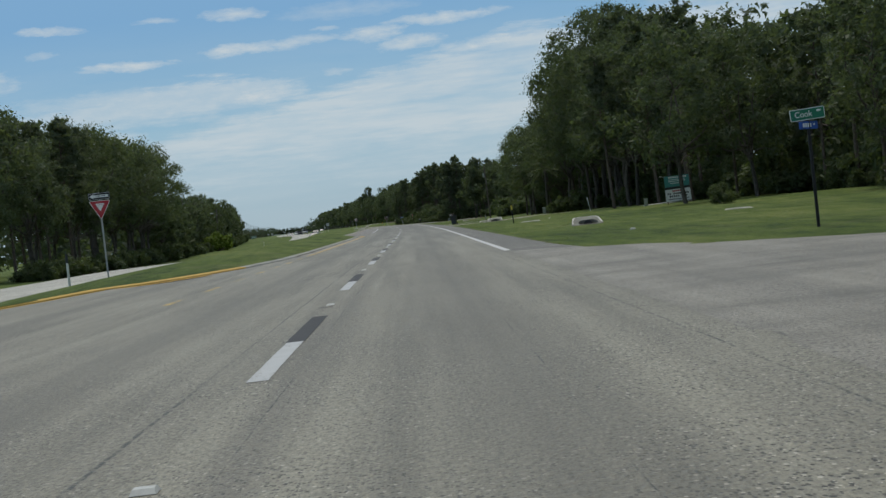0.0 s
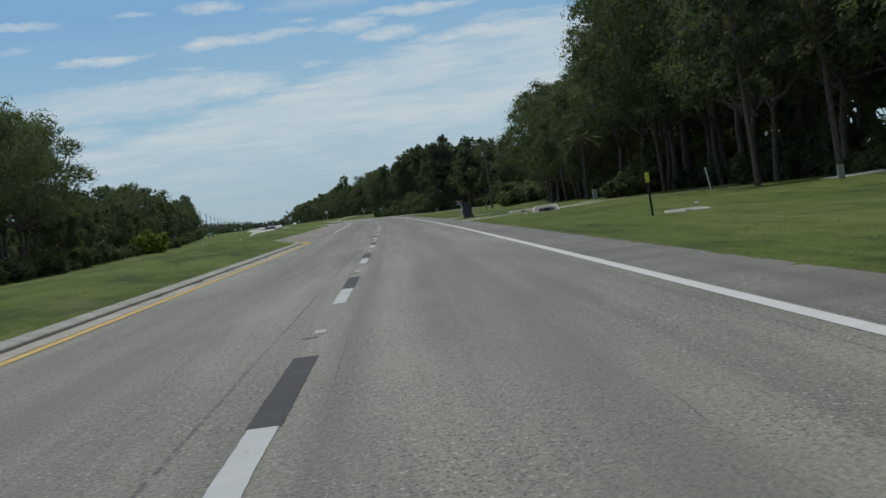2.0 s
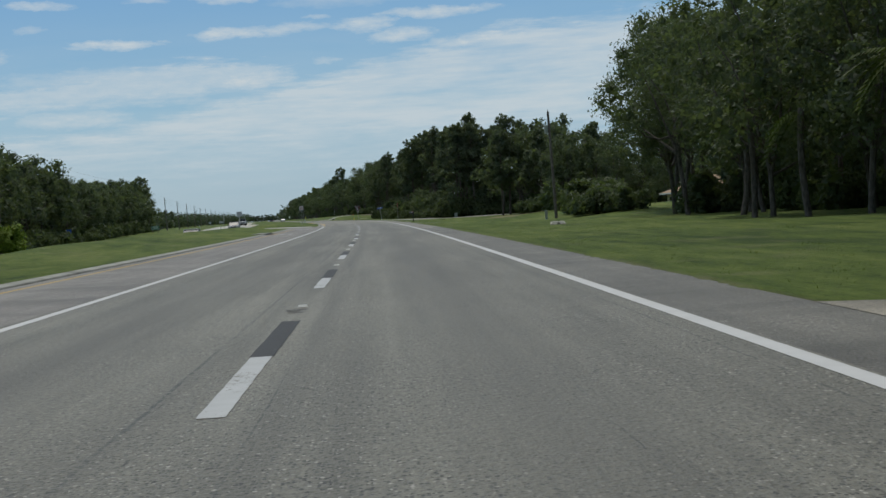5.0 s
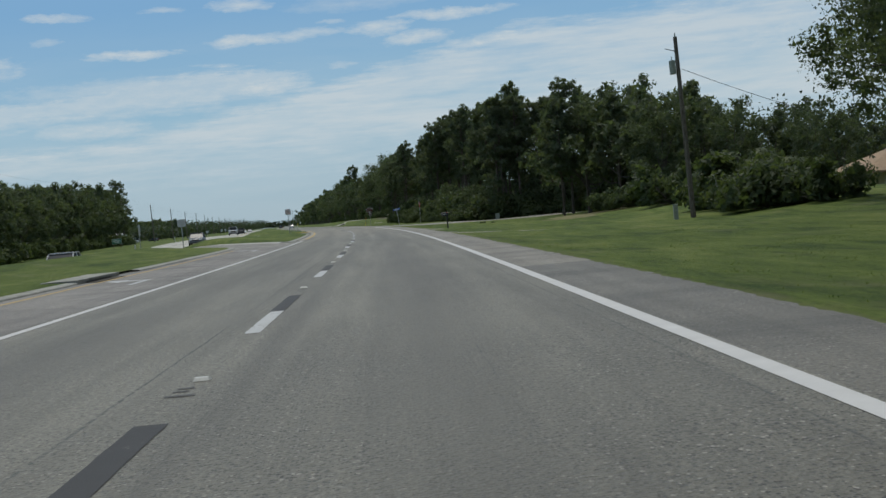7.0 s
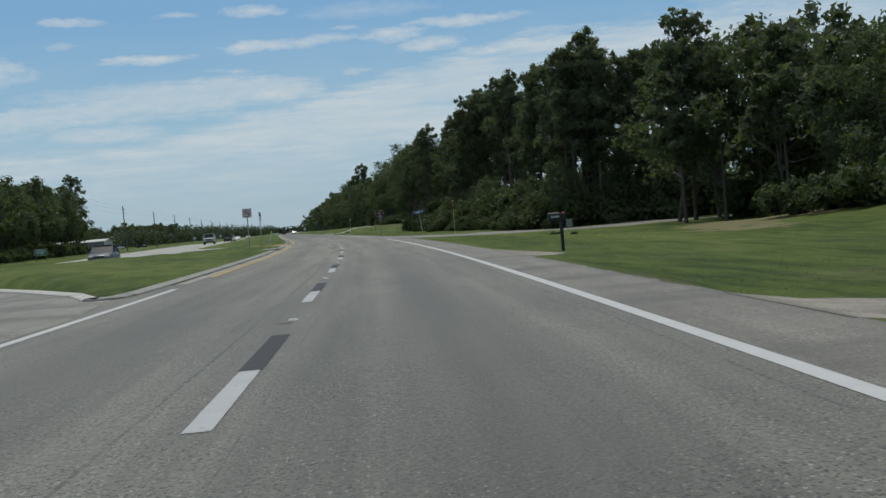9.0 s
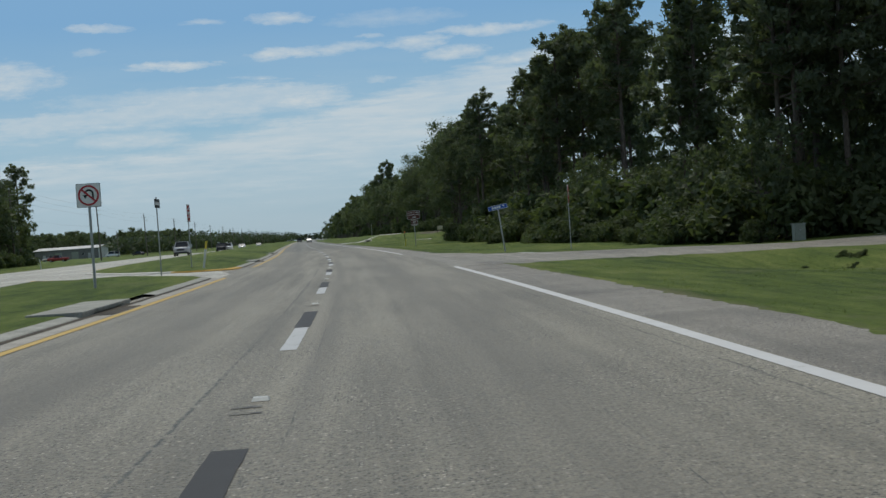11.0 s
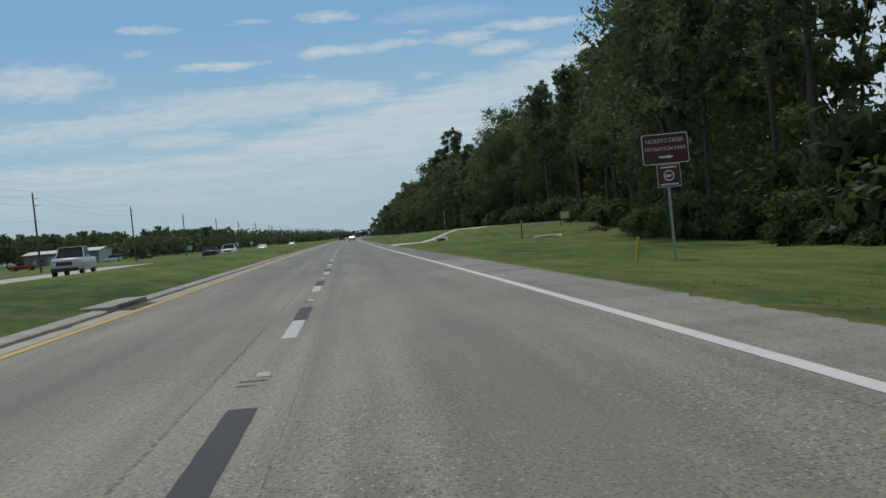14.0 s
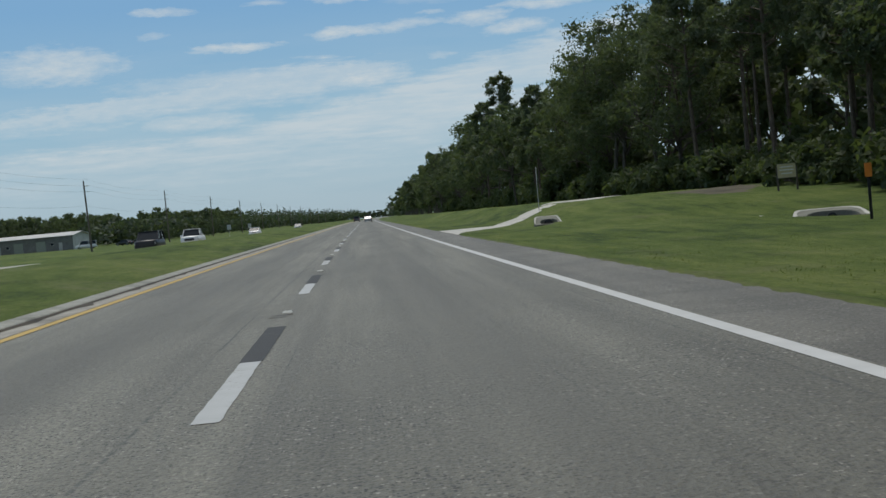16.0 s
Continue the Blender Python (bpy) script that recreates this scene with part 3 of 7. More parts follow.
# ---- pavement and ground ----
def s_rows(s0, s1, step):
    k = max(1, int(math.ceil((s1 - s0) / step)))
    return np.linspace(s0, s1, k + 1)


def sheet(name, rows, cols, zf, mat, label="", category="", kind="structure", parent=None, shade=True):
    """A grid over the plan: rows of s, columns of u."""
    S, U = np.meshgrid(rows, cols, indexing="ij")
    Z = zf(S, U)
    v = Wn(S.ravel(), U.ravel(), np.asarray(Z).ravel())
    nr, nc = len(rows), len(cols)
    i = np.arange(nr - 1)[:, None] * nc + np.arange(nc - 1)[None, :]
    f = np.stack([i, i + 1, i + nc + 1, i + nc], -1).reshape(-1, 4)
    me = raw_mesh(name, v, f, mat, np.stack([U.ravel(), S.ravel()], -1), shade)
    ob = part(name, me, mat, parent)
    if parent is None:
        tagged(ob, label, category, kind=kind)
    return ob


far_rows = np.concatenate([np.arange(-640, -80, 40), np.arange(-80, 760, 3.0), np.arange(760, 1500, 20), np.arange(1500, 3150, 100)])
g_cols = np.array([-1800, -900, -450, -250, -160, -120, -90, -70, -60, -50, -44, -40, -36, -33, -31, -29, -27, -25.5, -24.3, -23.55, -23.4,
                   4.9, 5.02, 5.4, 6, 6.8, 7.6, 8.4, 9.2, 10, 11, 12, 13, 14, 15, 16, 17, 18.5, 20, 22, 24, 27, 31, 36, 44, 60, 90, 150, 300, 700, 1600])


def ground_z(s, u):
    mouth = ((s > -16) & (s < 23)) | ((s > 328) & (s < 357)) | ((s > 115) & (s < 122.5)) | ((s > 133) & (s < 139)) | ((s > 485) & (s < 499)) | ((s > 247) & (s < 251)) | ((s > 269) & (s < 277))
    return np.where((u > -23.5) & (u < 5.0), -1.3, zg(s, u) + np.where(u < 5.2, np.where(mouth, -0.014, 0.004), 0.0))


sheet("ground", far_rows, g_cols, ground_z, M["ground"], "mown green roadside grass with dry patches", "grass")
road_rows = np.concatenate([np.arange(-640, -80, 40), np.arange(-80, 700, 4.0), np.arange(700, 1500, 20), np.arange(1500, 3150, 100)])
road = sheet("road", road_rows, np.array([-13.4, -11.5, -9.5, -7.4, -4.5, -4.05, -3.6, -1.8, 0, 1.8, 3.78]), lambda s, u: zps(s, u), M["road"],
             "pale worn asphalt highway with patched joint cracks", "road")
sheet("opposite_road", road_rows, np.array([-23.5, -21.5, -18, -14.2, -13.4]), lambda s, u: zps(s, u), M["opposite"], "pale sun-bleached asphalt of the opposite lanes", "road")
sheet("shoulder_1", road_rows[road_rows <= 204], np.array([3.78, 4.4, 5.06]), lambda s, u: 0 * s, M["shoulder"], "dark asphalt shoulder along the highway", "road")
sheet("shoulder_3", road_rows[road_rows >= 420], np.array([3.78, 4.4, 5.06]), lambda s, u: 0 * s, M["shoulder"], "dark asphalt shoulder along the highway", "road")
sheet("shoulder_2", road_rows[(road_rows >= 204) & (road_rows <= 420)], np.array([3.78, 4.4, 5.06]), lambda s, u: 0 * s, M["shoulder_grey"], "grey weathered asphalt shoulder along the highway", "road")


# ragged turf creeping over the shoulder's edge
r_edge = np.random.default_rng(77)
v_rows = np.arange(12.0, 570.0, 0.22)
creep = sum(np.sin(v_rows * k + p) * w for k, p, w in ((0.7, 1, 0.012), (1.9, 2, 0.01), (4.3, 0.5, 0.012))) + np.abs(r_edge.normal(size=len(v_rows))) * -0.06 + 0.05
open_verge = [(12, 23.6), (246.8, 251.2), (268.8, 277.6), (114.5, 122.8), (132.5, 139.0), (326.5, 359.0), (484.5, 499.5)]
keep_v = np.array([not any(p <= x <= q for p, q in open_verge) for x in v_rows])
edge_u = np.stack([4.98 + creep, 5.12 + creep * 0.4, 5.55 + 0 * creep], 1)
edge_z = np.stack([-0.004 + 0 * creep, 0.015 + 0.012 * r_edge.random(len(creep)), zg(v_rows, 5.55 + 0 * v_rows) + 0.003], 1)
# the turf runs out to nothing at the driveways
near_open = np.min([np.maximum(p - v_rows, v_rows - q) for p, q in open_verge], axis=0)
fade = smooth((near_open - 0.25) / 1.6)[:, None]
sunk = np.minimum(zg(np.repeat(v_rows[:, None], 3, 1), edge_u), 0.0) - np.array([0.05, 0.04, 0.02])
edge_z = fade * edge_z + (1 - fade) * sunk
vv = Wn(np.repeat(v_rows[:, None], 3, 1).ravel(), edge_u.ravel(), edge_z.ravel())
ff = [(3 * i + j, 3 * i + j + 1, 3 * i + j + 4, 3 * i + j + 3) for i in range(len(v_rows) - 1) if keep_v[i] and keep_v[i + 1] for j in (0, 1)]
tagged(part("verge_turf", raw_mesh("verge_turf", vv, ff, M["ground"], np.stack([edge_u.ravel(), np.repeat(v_rows, 3)], -1), True), None), "ragged turf creeping over the shoulder's edge", "grass", kind="stuff")


def patch(name, outline, zf, mat, label, category, lift=0.02, parent=None, rag=0.0):
    """A paved patch with the plan outline (s, u), draped over the ground."""
    bm = bmesh.new()
    vs = [bm.verts.new((u, s, 0)) for s, u in outline]
    f = bm.faces.new(vs)
    bmesh.ops.recalc_face_normals(bm, faces=[f])
    bmesh.ops.triangulate(bm, faces=list(bm.faces))
    for _ in range(3):
        long_e = [e for e in bm.edges if e.calc_length() > 2.5]
        if not long_e:
            break
        bmesh.ops.subdivide_edges(bm, edges=long_e, cuts=1)
        bmesh.ops.triangulate(bm, faces=list(bm.faces))
    if rag > 0:
        rp = random.Random(len(outline) * 7 + int(outline[0][0]))
        for _ in range(2):
            long_e = [e for e in bm.edges if e.is_boundary and e.calc_length() > 0.45]
            bmesh.ops.subdivide_edges(bm, edges=long_e, cuts=1)
            bmesh.ops.triangulate(bm, faces=list(bm.faces))
        for v in bm.verts:
            if v.is_boundary and v.co.x > 5.15:
                v.co.x += rp.uniform(-rag, rag)
                v.co.y += rp.uniform(-rag, rag)
    me = bpy.data.meshes.new(name)
    bm.normal_update()
    if sum(fc.normal.z for fc in bm.faces) < 0:
        bmesh.ops.reverse_faces(bm, faces=list(bm.faces))
    rim = [v.is_boundary for v in bm.verts]
    bm.to_mesh(me)
    bm.free()
    lay = me.uv_layers.new(name="plan")
    for lp in me.loops:
        lay.data[lp.index].uv = me.vertices[lp.vertex_index].co.xy
    for v in me.vertices:
        s, u = v.co.y, v.co.x
        raised = 0.006 * min(1.0, (u - 3.7) / 0.4) + max(0.0, lift - 0.006) * min(1.0, max(0.0, (u - 5.0) / 1.2))
        if rim[v.index] and u > 5.1 and parent is None:
            raised = -0.008     # the edge sinks into the ground
        v.co = W(s, u, float(zf(s, u)) + raised)
    me.materials.append(mat)
    ob = part(name, me, mat, parent)
    if parent is None:
        tagged(ob, label, category, kind="structure")
    return ob


def side_z(s, u):
    return np.where(np.asarray(u) < 5.08, 0.0, zg(s, u)) if np.ndim(u) else (0.0 if u < 5.08 else float(zg(s, u)))


patch("side_road_1", [(-24, 3.62), (23.0, 3.62), (23.5, 5.0), (19.5, 5.5), (15.5, 7.0), (12, 9.3), (10, 13), (9.5, 18), (9.5, 70), (-5, 70), (-5, 13), (-8, 9), (-14, 6.5)], side_z, M["side_road"],
      "sandy-stained asphalt mouth of a side road", "road", 0.03, None, 0.07)
patch("side_road_2", [(328.5, 3.62), (354.6, 3.62), (357, 5.0), (356, 5.1), (352, 5.8), (349, 7.2), (347, 9.4), (346, 13), (346.5, 20), (352, 75), (342, 75), (337, 20), (335.5, 13), (334, 9.6), (331, 6.8), (327, 5.3)], side_z, M["side_road"],
      "sandy-stained asphalt mouth of a side road", "road", 0.03, None, 0.07)
patch("driveway", [(115.0, 5.0), (122.3, 5.0), (122.8, 6.2), (124.6, 9), (129.5, 14), (138, 26), (135.5, 27.5), (126.5, 15), (121.4, 9), (117.6, 6.4)], side_z, M["sand"],
      "rutted sand and gravel driveway", "driveway", 0.012, None, 0.16)
patch("driveway", [(133.0, 5.0), (138.6, 5.0), (139.4, 6.5), (142, 10), (150, 18), (148, 19), (139.8, 10), (136.4, 7)], side_z, M["sand"], "narrow sandy driveway beside a mailbox", "driveway", 0.012, None, 0.14)
patch("driveway", [(485, 5.0), (499, 5.0), (498.5, 6.2), (500, 8), (508, 13), (530, 24), (527, 26), (505, 14.5), (495.5, 8.4), (490, 6)], side_z, M["pale_concrete"], "pale concrete driveway crossing the verge", "driveway", 0.045)
patch("driveway", [(106, 22.5), (109, 22.5), (112, 50), (110, 90), (106.5, 90), (108, 50)], side_z, M["pale_concrete"], "pale concrete driveway behind the verge", "driveway", 0.045)


patch("driveway", [(247, 5.0), (251, 5.0), (250.6, 6.6), (250.2, 8.6), (250, 11.2), (248.8, 11), (248.6, 8.4), (248, 6.6)], side_z, M["sand"], "faint sandy track crossing the verge", "driveway", 0.012, None, 0.16)
patch("driveway", [(269, 5.0), (277.5, 5.0), (276.5, 6.3), (273, 6.8), (270.5, 6.2)], side_z, M["sand"], "sandy turnout beside a mailbox", "driveway", 0.012, None, 0.16)
patch("dry_grass", [(296, 20.5), (306, 19.5), (318, 22), (322, 26), (314, 31), (302, 31.5), (306, 26), (299, 24)], side_z, M["dry"], "bank of dry straw-coloured grass before the woods", "grass", 0.012, None, 0.5)

# medians: plan outlines of the kerb face
def band(pts, s):
    p = np.array(pts)
    return np.interp(s, p[:, 0], p[:, 1])


MEDIANS = [
    ("median_1", [(24.3, -10.2), (24.6, -8.9), (25.6, -7.6), (27.5, -6.4), (30.5, -5.6), (35, -4.75), (42, -4.1), (52, -3.9), (104, -3.87), (108, -3.85), (110.5, -4.1), (113.5, -4.8), (117, -5.75), (120.5, -6.3), (124, -6.42), (243, -6.4), (250, -6.45), (253, -6.65), (255.5, -7.1), (258, -7.9), (264, -10.0), (270, -11.9), (275, -13.4), (279, -14.9)],
     [(24.3, -10.9), (25.5, -12.2), (27.5, -13.0), (32, -13.25), (140, -13.25), (170, -15.3), (277, -15.3), (279, -15.1)]),
    ("median_2", [(262, -4.45), (262.5, -4.0), (264, -3.9), (334, -3.88), (336.2, -4.4), (337.8, -5.4), (339, -6.6), (342.4, -9.0), (346.4, -11.3), (349.4, -12.9)],
     [(262, -4.75), (264.5, -5.6), (268.5, -7.7), (272, -9.8), (276, -12.0), (280, -13.8), (284, -15.2), (315, -15.3), (338, -13.3), (347.4, -13.25), (349.4, -13.0)]),
    ("median_3", [(345.2, -6.1), (345.5, -4.9), (346.6, -4.1), (349, -3.9), (1500, -3.88)],
     [(345.2, -6.6), (346, -7.5), (350, -9.3), (355, -11.3), (359.6, -12.7), (364, -13.25), (1500, -13.25)]),
]


def outline_points(right, left, s_end):
    """Dense outline of a median, up its right side and back along its left."""
    def dense(pts):
        out = []
        for (s0, u0), (s1, u1) in zip(pts[:-1], pts[1:]):
            k = max(1, int((abs(s1 - s0) + abs(u1 - u0)) / 4.0)) if s1 - s0 < 300 else 120
            for i in range(k):
                out.append((s0 + (s1 - s0) * i / k, u0 + (u1 - u0) * i / k))
        out.append(pts[-1])
        return out
    return dense(right), dense(left)


def median_top(s, u):
    """Height of the crowned grass of the medians."""
    s, u = np.asarray(s, float), np.asarray(u, float)
    z = zps(s, u) + 0.07
    for _, right, left in MEDIANS:
        p, q = np.array(right), np.array(left)
        uR, uL = np.interp(s, p[:, 0], p[:, 1]) - 0.3, np.interp(s, q[:, 0], q[:, 1]) + 0.3
        t = np.clip((uR - u) / np.maximum(uR - uL, 0.05), 0, 1) ** np.interp(s, [120, 165, 318, 338], [1, 2.2, 2.2, 1])
        amp = np.interp(s, [24, 40, 150, 240, 256, 268, 285, 322, 336, 346, 362, 400, 480, 494, 1500], [0.12, 0.3, 0.58, 0.48, 0.44, 0.4, 0.36, 0.24, 0.14, 0.12, 0.34, 0.4, 0.42, 0.48, 0.48]) * np.clip((uR - uL) / 8, 0, 1)
        inside = (s >= right[0][0]) & (s <= right[-1][0])
        z = np.where(inside, np.maximum(z, zps(s, u) + 0.07 + 4 * t * (1 - t) * amp), z)
    return z


INLETS = [(214.5, 219.0), (314.0, 318.0), (362.0, 366.0), (400.5, 404.5)]


def sweep(name, pts, profile, mat, parent, zbase):
    """A profile of (inward offset, height) carried along a plan line; inward is to the left of its direction."""
    pts = np.array(pts)
    d = np.gradient(pts, axis=0)
    d /= np.linalg.norm(d, axis=1)[:, None] + 1e-9
    nrm = np.stack([d[:, 1], -d[:, 0]], -1)      # towards smaller u when going along s
    verts = []
    for off, h in profile:
        q = pts + nrm * off
        verts.append(Wn(q[:, 0], q[:, 1], zbase(pts[:, 0], pts[:, 1]) + h))
    v = np.stack(verts, 1).reshape(-1, 3)
    k, n = len(profile), len(pts)
    f = []
    for i in range(n - 1):
        for j in range(k - 1):
            a = i * k + j
            f.append((a, a + 1, a + k + 1, a + k))
    me = raw_mesh(name, v, f, mat, None, False)
    return part(name, me, mat, parent)


KERB = [(-0.02, -0.2), (0.0, 0.0), (0.012, 0.035), (0.035, 0.05), (0.1, 0.058), (0.29, 0.075), (0.33, 0.05), (0.33, -0.1)]
for name, right, left in MEDIANS:
    rd, lf = outline_points(right, left, 0)
    ra, la = np.array(rd), np.array(lf)
    rows = np.unique(np.concatenate([ra[:, 0], la[:, 0]]))
    uR = np.interp(rows, ra[:, 0], ra[:, 1]) - 0.29
    uL = np.interp(rows, la[:, 0], la[:, 1]) + 0.29
    t = np.linspace(0, 1, 10)
    U = uR[:, None] + (uL - uR)[:, None] * t[None, :]
    S = np.repeat(rows[:, None], 10, 1)
    Z = median_top(S, U)
    nr, nc = U.shape
    i = np.arange(nr - 1)[:, None] * nc + np.arange(nc - 1)[None, :]
    f = np.stack([i, i + nc, i + nc + 1, i + 1], -1).reshape(-1, 4)
    me = raw_mesh(name, Wn(S.ravel(), U.ravel(), Z.ravel()), f, M["ground"], np.stack([U.ravel(), S.ravel()], -1), True)
    med = part(name, me, M["ground"])
    tagged(med, "raised grass median edged by concrete kerbs", "median", kind="structure")
    # kerb along the right side, with its yellow noses and the gaps of the inlets
    runs, cur, col = [], [], None
    for q in rd:
        yellow = (q[0] < 31) or (345 < q[0] < 348)
        if any(a <= q[0] <= b for a, b in INLETS):
            if len(cur) > 1:
                runs.append((cur, col))
            cur, col = [], None
            continue
        if col is not None and yellow != col:
            cur.append(q)
            runs.append((cur, col))
            cur = []
        cur.append(q)
        col = yellow
    if len(cur) > 1:
        runs.append((cur, col))
    for pts, yel in runs:
        if len(pts) > 1:
            sweep("kerb", pts, KERB, M["yellow_curb"] if yel else M["kerb"], med, zps)
    sweep("kerb", lf[::-1], KERB, M["pale_concrete"], med, zps)
    # joining kerb round the nose
    nose = [lf[0], ((lf[0][0] + rd[0][0]) / 2 - 0.05, (lf[0][1] + rd[0][1]) / 2), rd[0]]
    sweep("kerb", nose, KERB, M["yellow_curb"] if name != "median_2" else M["concrete"], med, zps)
    # yellow paint carried round the noses
    for a, b in {"median_1": ((24.0, 31.5), (107.0, 123.5)), "median_2": (), "median_3": ((345.0, 348.5),)}[name]:
        pts = [q for q in rd if a <= q[0] <= b]
        sweep("nose_paint", pts, [(-0.5, 0.009), (-0.14, 0.009)], M["yellow_curb"], med, zps)
    # stained gutter pan beside the kerb
    for a, b in {"median_1": ((46, 106),), "median_2": ((268, 334),), "median_3": ((350, 900),)}[name]:
        g = [(s, u + 0.36) for s, u in rd if a <= s <= b]
        g2 = [(s, u - 0.02) for s, u in rd if a <= s <= b]
        ga, gb = np.array(g), np.array(g2)
        v = np.concatenate([Wn(ga[:, 0], ga[:, 1], zp(ga[:, 1]) + 0.005), Wn(gb[:, 0], gb[:, 1], zp(gb[:, 1]) + 0.005)])
        k = len(ga)
        me = raw_mesh("gutter", v, [(j, j + 1, k + j + 1, k + j) for j in range(k - 1)], M["gutter"], None)
        part("gutter", me, M["gutter"], med)
        # silt and dead grass along the kerb's foot, the face's shade painted in
        rs = random.Random(int(a))
        silt, sp = [], a
        while sp < min(b, 560):
            silt.append((sp, float(np.interp(sp, ra[:, 0], ra[:, 1]))))
            sp += 0.7
        wd = [0.035 + 0.03 * rs.random() + (0.16 * rs.random() if rs.random() < 0.1 else 0) for _ in silt]
        sa = np.array(silt)
        v = np.concatenate([Wn(sa[:, 0], sa[:, 1] + np.array(wd), zp(sa[:, 1]) + 0.009), Wn(sa[:, 0], sa[:, 1] - 0.012, zp(sa[:, 1]) + 0.03)])
        k = len(sa)
        me = raw_mesh("silt", v, [(j, j + 1, k + j + 1, k + j) for j in range(k - 1)], M["silt"], None)
        part("silt", me, M["silt"], med, "dark silty strip along the kerb's foot with painted shade")

# kerb inlets: a dark block for the shaded throat under a thick concrete lid
for a, b in INLETS:
    u0 = -6.4 if a < 250 else -3.88
    inlet = thing("kerb_inlet", "concrete kerb drain inlet with a dark throat", "drain", None, "kerb inlets")
    mid_s = (a + b) / 2
    inlet.matrix_basis = pose(*W(mid_s, u0, float(zp(u0))), 0, 0, heading(mid_s))
    ln = b - a + 0.6
    part("lid", box(0.95, ln, 0.075, (-0.49, 0, 0.05), 0.02), M["kerb"], inlet)
    for e in (-1, 1):
        part("end_block", box(0.5, 0.95, 0.14, (-0.27, e * (ln / 2 - 0.475), -0.06), 0.03), M["kerb"], inlet)
    part("throat", box(0.5, ln - 1.9, 0.09, (-0.3, 0, -0.035), 0.01), M["dark"], inlet, "dark block for the drain's shaded throat")
    part("apron", box(0.34, ln - 1.6, 0.02, (0.15, 0, -0.012), 0.004), M["silt"], inlet, "silted gutter apron")


# darker overlay of the turn lane
sheet("turn_lane", s_rows(121, 252, 4), np.array([-6.4, -5.0, -3.6]), lambda s, u: zps(s, u) + 0.003, M["turn_lane"], "dark stained asphalt left-turn lane", "road")

# pale worn paving of the openings through the median
def bay(name, rows, mat, label):
    """Paving between two plan lines: rows of s, left u, right u."""
    ra = np.array(rows)
    ss = np.arange(ra[0, 0], ra[-1, 0] + 0.01, 0.5)
    S = np.repeat(ss[:, None], 7, 1)
    t = np.linspace(0, 1, 7)[None, :]
    U = np.interp(ss, ra[:, 0], ra[:, 1])[:, None] * (1 - t) + np.interp(ss, ra[:, 0], ra[:, 2])[:, None] * t
    i = np.arange(len(ss) - 1)[:, None] * 7 + np.arange(6)[None, :]
    f = np.stack([i, i + 1, i + 8, i + 7], -1).reshape(-1, 4)
    me = raw_mesh(name, Wn(S.ravel(), U.ravel(), zps(S.ravel(), U.ravel()) + 0.004), f, mat, np.stack([U.ravel(), S.ravel()], -1), True)
    return tagged(part(name, me, mat), label, "road", kind="structure")


bay("median_opening_1", [(252, -6.6, -3.62), (256, -7.3, -3.64), (262, -9.4, -4.2), (264.5, -10.3, -5.5), (268.5, -11.6, -7.6), (274, -13.3, -10.8), (280.5, -13.38, -13.3)], M["side_road"],
    "sandy pale paving of the angled opening through the median")
bay("median_opening_2", [(334.2, -3.9, -3.62), (336.2, -4.5, -3.62), (337.8, -5.5, -3.64), (339, -6.7, -3.66), (345.3, -11.0, -4.6), (346, -11.4, -7.4), (350, -13.35, -9.2), (355, -13.37, -11.2), (364, -13.38, -13.2)], M["opposite"],
    "pale worn paving of the crossing through the median")

# ---- road markings ----
def mark(name, s0, s1, u0, u1, mat, step=2.0, lift=0.004, u0b=None, u1b=None, rag=0.0):
    rows = s_rows(s0, s1, step)
    w = np.linspace(0, 1, len(rows))
    a = u0 + ((u0b if u0b is not None else u0) - u0) * w
    b = u1 + ((u1b if u1b is not None else u1) - u1) * w
    if rag > 0:
        rr = np.random.default_rng(int(s0 * 10) % 9973)
        a = a + rr.normal(size=len(rows)) * rag
        b = b + rr.normal(size=len(rows)) * rag
    U = np.stack([a, b], 1)
    S = np.stack([rows, rows], 1)
    k = len(rows)
    f = [(2 * i, 2 * i + 1, 2 * i + 3, 2 * i + 2) for i in range(k - 1)]
    me = raw_mesh(name, Wn(S.ravel(), U.ravel(), zps(S.ravel(), U.ravel()) + lift), f, mat, np.stack([U.ravel(), S.ravel()], -1))
    return part(name, me, mat, road)


rng = random.Random(7)
CYCLE = 12.192
for k in range(-3, 64):
    s0 = k * CYCLE
    d = rng.uniform(-0.03, 0.03)
    mark("lane_dash", s0 + rng.uniform(-0.05, 0.05), s0 + 3.03, -0.085 + d, 0.085 + d, M["white"], 0.16, rag=0.0025)
    mark("contrast_dash", s0 + 3.03, s0 + 6.35, -0.1 + d, 0.1 + d, M["black"], 0.2, rag=0.0025)
    if k < 55:
        mk = thing("road_marker", "small scuffed white reflective pavement marker", "road marker", pose(*W(s0 + 8.35, d, 0.004), 0, 0, heading(s0)), "road markers")
        bm = box(0.125, 0.11, 0.024, (0, 0, 0), 0.0)
        for v in bm.verts:
            if v.co.z > 0.01:
                v.co.x *= 0.8
                v.co.y *= 0.55
        part("body", bm, M["reflector"], mk)
        for j in range(rng.randint(1, 3)):
            sj = s0 + 7.95 - 0.24 * j + rng.uniform(-0.05, 0.05)
            mark("scuff", sj, sj + rng.uniform(0.05, 0.1), -0.13 + d + rng.uniform(-0.06, 0.05), 0.06 + d + rng.uniform(-0.08, 0.04), M["scuff"], 1.0, 0.0045)
for a, b in ((23.4, 328.6), (355.2, 2200.0)):
    mark("edge_line", a, b, 3.58, 3.74, M["white_line"], 6.0, 0.004)
mark("edge_line", -400, -18, 3.58, 3.74, M["white_line"], 20)
